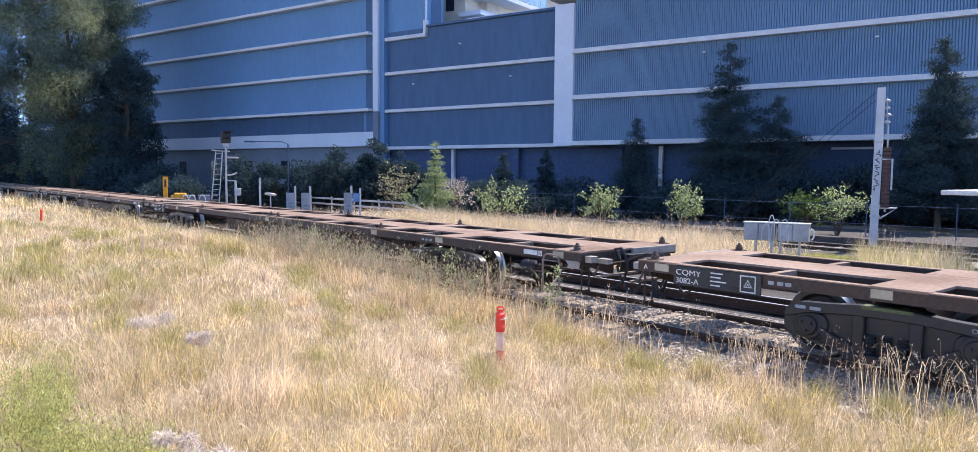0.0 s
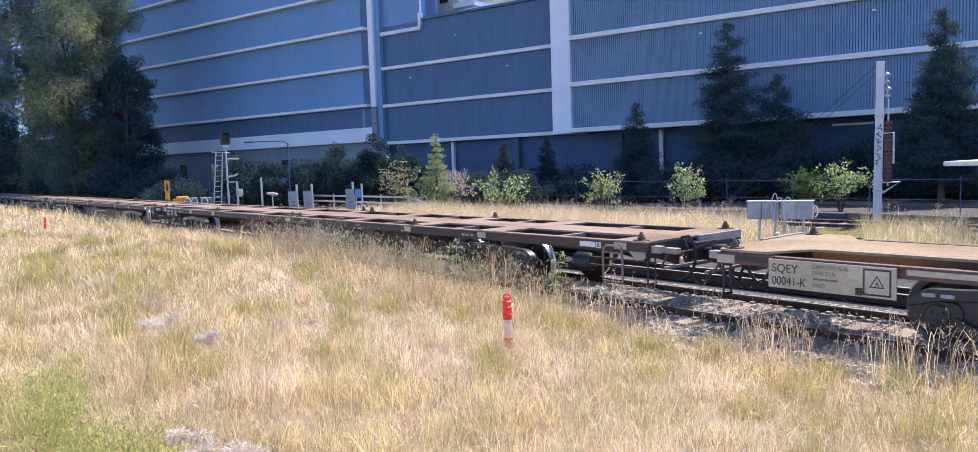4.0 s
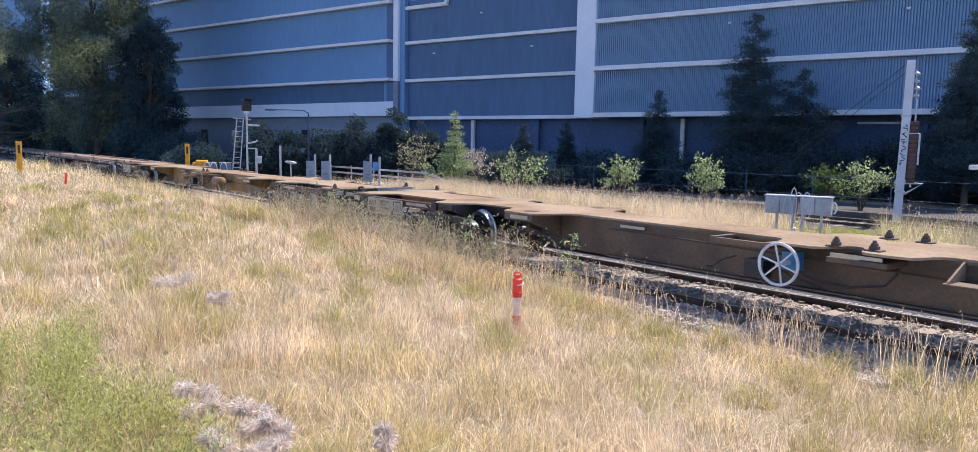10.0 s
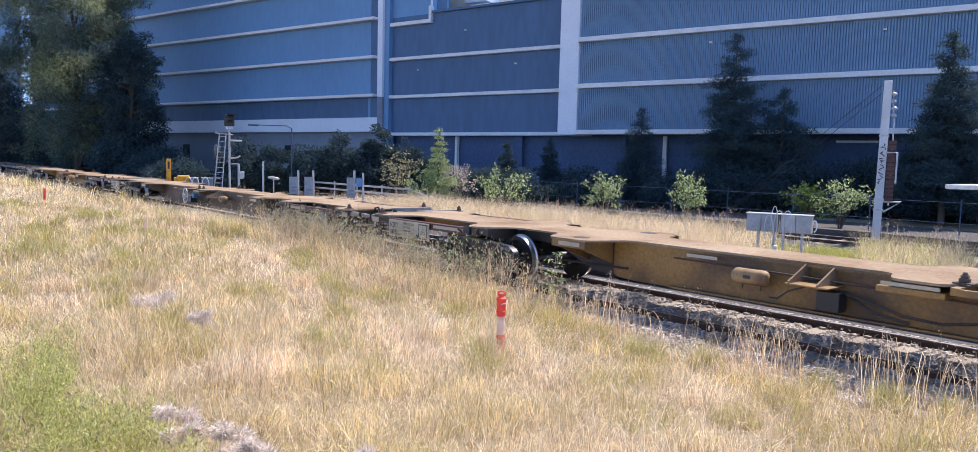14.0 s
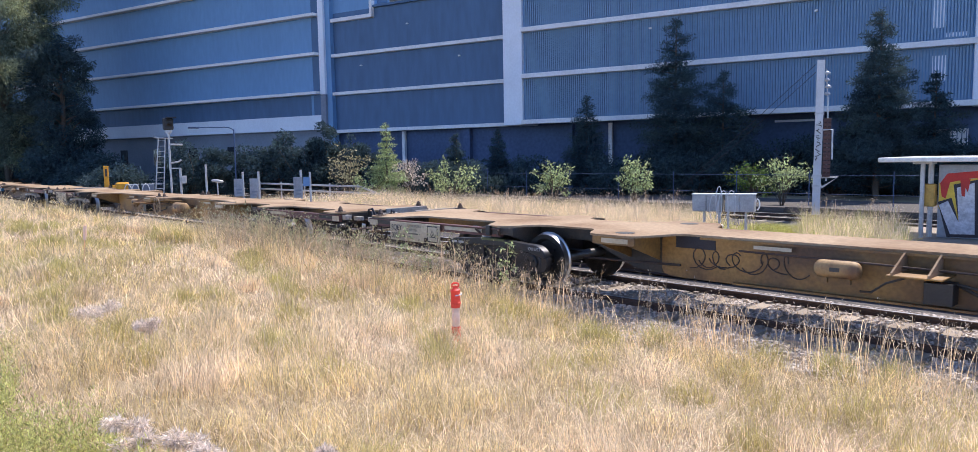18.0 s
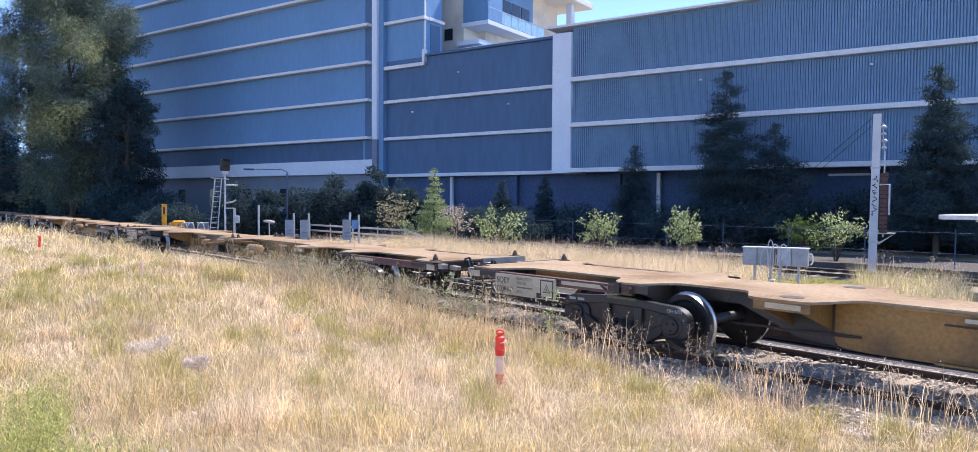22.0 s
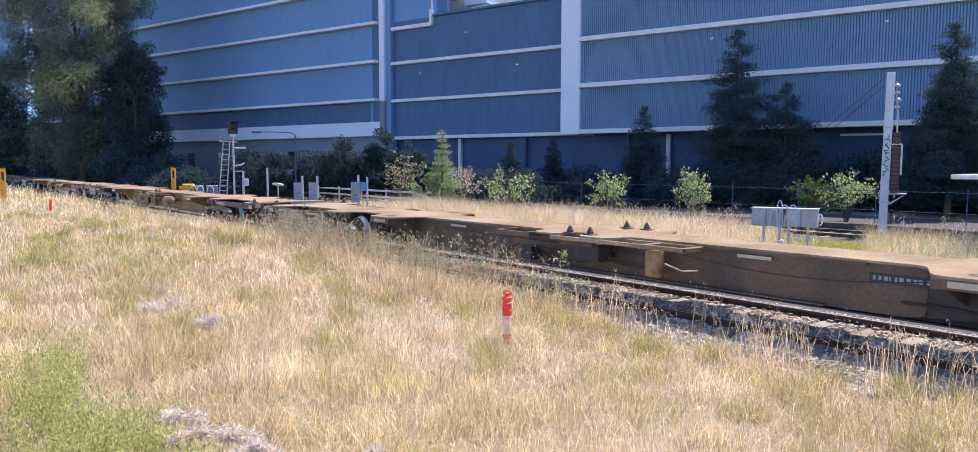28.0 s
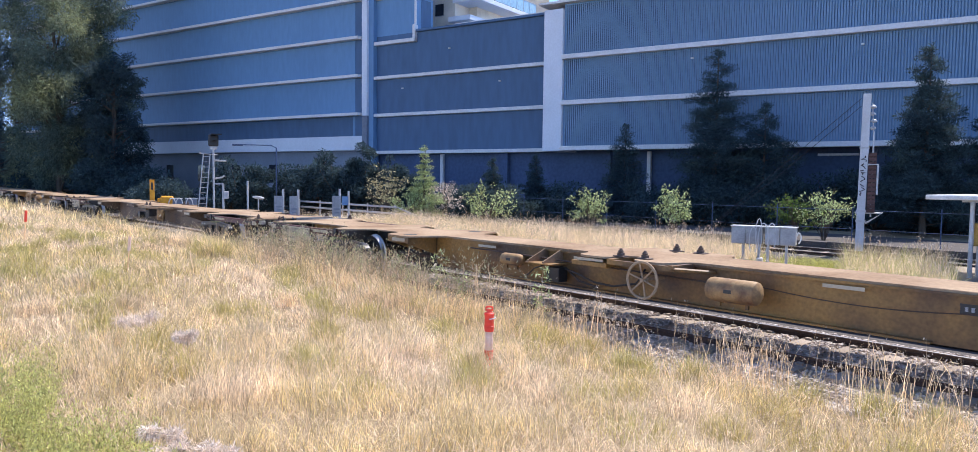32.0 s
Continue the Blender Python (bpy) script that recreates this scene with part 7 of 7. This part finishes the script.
nodding_stalks("fringe_grass", S, Q, (0.16 + 0.22 * rng.random(len(S))) * np.where(S > 7.5, 1.3, 1.0), 0.004 + 0.003 * rng.random(len(S)), M["fringe"], M["fringe"], "pale dry grass thick along the ballast edge", 0.006, 1.6)
# wispy seed stalks all over the field
S, Q = field(4500, -4, 30, -3.5, 7.0, 1.3)
far = np.hypot(S, Q)
keep = far > 2.2
S, Q, far = S[keep], Q[keep], far[keep]
nodding_stalks("wispy_stalks", S, Q, 0.26 + 0.2 * rng.random(len(S)), 0.0030 * np.maximum(1, far / 5), M["strawpale"], M["straw"], "thin wispy seed stalks above the grass", 0.006, 1.8)
weed_stalks("far_weeds", FARW[0], FARW[1], 0.7 + 0.35 * rng.random(len(FARW[0])), M["stalk"], M["weed"], "dry seeding weeds between the tracks", 8, 0.07, 0.011, 0.005)
# a fringe of dry weeds along the ballast, denser by the bend of the view
S = np.concatenate([rng.uniform(-2, 12, 220), rng.uniform(11, 18, 90)])
Q = np.concatenate([rng.normal(7.35, 0.42, 220), rng.normal(7.2, 0.4, 90)])
weed_stalks("dry_weeds", S, Q, np.where(S > 11, 0.55 + 0.45 * rng.random(len(S)), 0.40 + 0.45 * rng.random(len(S))), M["stalk"], M["weed"], "dry branching weeds along the ballast edge", 7, 0.055, 0.0075, 0.0035)
S = np.concatenate([rng.normal(13.8, 1.9, 170), rng.normal(9.8, 1.2, 60)])
Q = rng.normal(7.0, 0.26, 230)
weed_stalks("grey_weeds", S, Q, 0.50 + 0.50 * rng.random(len(S)), M["stalk"], M["scrub"], "tangled grey-brown weeds beside the ballast", 18, 0.15, 0.013, 0.005)
S, Q = rng.uniform(1, 30, 240), rng.uniform(-3, 6, 240)
weed_stalks("seed_stalks", S, Q, 0.45 + 0.35 * rng.random(len(S)), M["stalk"], M["straw"], "scattered tall dry stalks in the grass", 4, 0.035, 0.006, 0.0018)
# grey plumed heads close to the lookout
for s, q, h, wd in ((8.0, 2.15, 0.34, 0.17), (6.9, 2.25, 0.36, 0.12), (3.96, 1.19, 0.42, 0.12), (3.59, 1.34, 0.40, 0.13), (3.24, 1.04, 0.38, 0.12), (3.35, 1.37, 0.38, 0.10), (3.03, 1.14, 0.36, 0.12), (3.13, 1.85, 0.32, 0.06)):
    z = ground_z(s, q)
    fl = empty("flower_stalk", Matrix.Translation(trk(s, q, z)), "dry weed with drooping grey plumes", "weed", "grey-headed weeds")
    bm = bmesh.new()
    tips = []
    for k in range(4):
        a = k * 1.7 + s
        tip = (wd * (0.2 + 0.7 * (k % 2)) * math.cos(a), wd * 0.7 * math.sin(a), h * (0.80 + 0.07 * k))
        tube(bm, (0, 0, 0), tip, 0.006, 0.003, 6, False)
        tips.append(tip)
    bmesh.ops.remove_doubles(bm, verts=bm.verts, dist=0.013)
    part("stem", bm, M["stalk"], fl)
    for tip in tips:
        part("flower_head", leaf_mesh("flower_head", [(np.array(tip), (wd * 0.46, wd * 0.36, wd * 0.30))], 620, 0.036, M["purple"], 0.3, 0.10, 0.05), M["purple"], fl)
# a patch of leafy green weeds close to the lookout: six shapes, repeated
shapes = []
for k in range(92):
    s = 2.9 + 3.5 * rng.random()
    q = 1.22 - 0.12 * abs(s - 4.6) - 1.9 * rng.random() ** 1.2
    m = Matrix.Translation(trk(s, q, ground_z(s, q))) @ pose(0, 0, 0, 0, 0, float(rng.uniform(0, 360)))
    if len(shapes) == 6:
        copy_thing(shapes[k % 6], m)
        continue
    h = 0.30 + 0.05 * k
    gw = empty("leafy_weed", m, "leafy yellow-green weed with fine upright stems", "weed", "leafy green weeds")
    bm = bmesh.new()
    blobs = []
    for j in range(9):
        a = j * 2.4
        tip = np.array((0.17 * math.cos(a) * (0.4 + 0.6 * rng.random()), 0.17 * math.sin(a) * (0.4 + 0.6 * rng.random()), h * (0.7 + 0.35 * rng.random())))
        tube(bm, (0, 0, 0), tip.tolist(), 0.005, 0.002, 5, False)
        for f in (0.5, 0.68, 0.84, 1.0):
            blobs.append((tip * f, (0.05, 0.05, 0.05)))
    bmesh.ops.remove_doubles(bm, verts=bm.verts, dist=0.012)
    part("stem", bm, M["stalk"], gw)
    part("leaves", leaf_mesh("leaves", blobs, 620, 0.028, M["weedleaf"], -0.9, 0.18, 0.05), M["weedleaf"], gw)
    shapes.append(gw)
# leafy saplings beside the ballast
for s, q, h in ((10.0, 7.5, 1.05), (7.6, 7.55, 1.0), (9.2, 7.35, 0.7), (10.6, 7.3, 0.75), (11.3, 7.45, 0.95), (12.2, 7.3, 0.7), (12.6, 7.4, 0.9), (13.6, 7.4, 1.0), (15.0, 7.4, 1.1)):
    sp = empty("weed_sapling", Matrix.Translation(trk(s, q, ground_z(s, q))), "thin weedy sapling at the ballast edge", "weed", "weed saplings")
    bm = bmesh.new()
    blobs = []
    tube(bm, (0, 0, 0), (0.05, 0.02, h), 0.009, 0.003, 6, False)
    for j in range(9):
        f = 0.35 + 0.65 * j / 9
        a = j * 2.2
        tip = (0.05 * f + 0.10 * math.cos(a), 0.10 * math.sin(a), h * f + 0.04)
        tube(bm, (0.05 * f, 0.02 * f, h * f - 0.02), tip, 0.004, 0.002, 5, False)
        blobs.append((np.array(tip), (0.05, 0.05, 0.05)))
    part("stem", bm, M["stalk"], sp)
    part("leaves", leaf_mesh("leaves", blobs, 170, 0.05, M["leaflight"], 0.1, 0.4, 0.1), M["leaflight"], sp)


# ---- track pieces, last ----
def stone_field(name, n, s0, s1, qf, zf, parent_label, size=0.045, material=None):
    """Angular stones, joined."""
    S = rng.uniform(s0, s1, n)
    Q = qf(n)
    keep = (np.abs((S + 12.3) % 0.6 - 0.3) > 0.125) | (np.abs(Q - TRACK_Q) > 1.2) | (rng.random(n) < 0.06)
    S, Q = S[keep], Q[keep]
    n = len(S)
    base = np.array([(1, 0, -0.5), (-0.45, 0.85, -0.5), (-0.55, -0.8, -0.5), (0.72, 0.06, 0.34), (-0.36, 0.6, 0.36), (-0.4, -0.55, 0.32)])
    Z = zf(S, Q)
    C = world_of(S, Q, Z)
    sz = size * (0.5 + 0.8 * rng.random(n))
    V = (base[None] + rng.normal(size=(n, 6, 3)) * np.array([0.2, 0.2, 0.10]))
    a = rng.random(n) * math.tau
    ca, sa = np.cos(a)[:, None], np.sin(a)[:, None]
    V = np.stack([V[..., 0] * ca - V[..., 1] * sa, V[..., 0] * sa + V[..., 1] * ca, V[..., 2]], 2)
    V = C[:, None] + V * sz[:, None, None]
    k = np.arange(n)[:, None] * 6
    F = np.concatenate([k + np.array(f) for f in ((0, 1, 4, 3), (1, 2, 5, 4), (2, 0, 3, 5))]).tolist() + (k + np.array((3, 4, 5))).tolist()
    return tagged(new(name, raw(name, V.reshape(-1, 3).tolist(), F, material or M["ballast"])), parent_label, "stones", kind="stuff")


def bed_z(S, Q):
    return np.interp(TRACK_Q - Q, [-3.2, -1.74, -1.6, -1.5, -0.9, -0.64, 0, 0.64, 0.9, 1.5, 1.62, 1.75], [-0.45, -0.42, -0.17, -0.155, -0.145, -0.10, -0.10, -0.10, -0.145, -0.155, -0.17, -0.20])


stone_field("ballast_stones", 26000, 0.5, 11, lambda n: rng.uniform(7.75, 11.7, n), lambda S, Q: bed_z(S, Q) + 0.008, "loose brown-grey ballast stones round the sleepers", 0.036)
stone_field("ballast_stones", 20000, 11, 34, lambda n: rng.uniform(7.75, 11.7, n), lambda S, Q: bed_z(S, Q) + 0.015, "loose grey ballast stones round the sleepers", 0.042)
stone_field("gravel", 15000, -1, 12, lambda n: rng.normal(7.58, 0.2, n), lambda S, Q: heights(S, Q) + 0.01, "pale gravel spilt into the dry grass", 0.03, M["gravel"])

bm = bmesh.new()
plan = [(-0.125, -1.22), (0.125, -1.22), (0.125, 1.22), (-0.125, 1.22)]
lo = [bm.verts.new((x, y, -0.36)) for x, y in plan]
hi = [bm.verts.new((x * 0.84, y * 0.995, -0.098)) for x, y in plan]
bm.faces.new(lo[::-1])
bm.faces.new(hi)
for k in range(4):
    j = (k + 1) % 4
    bm.faces.new((lo[k], lo[j], hi[j], hi[k]))
for y in (0.752, -0.752):
    for dy in (-0.10, 0.10):
        box(bm, -0.04, 0.04, y + dy - 0.035, y + dy + 0.035, -0.098, -0.07)
SLEEPER = finish(bm)
SLEEPER.materials.append(M["concrete"])
for k in range(250):
    x = -12 + k * 0.6
    ob = part("sleeper", SLEEPER, M["concrete"], track, at=pose(x + 0.02 * math.sin(k * 3.7), 0.015 * math.sin(k * 1.9), 0, 0, 0, 0.6 * math.sin(k * 2.3)))
for k in range(46):
    part("sleeper", SLEEPER, M["concrete"], far_track, at=pose(-6 + k * 0.6, 0, 0))


motions()
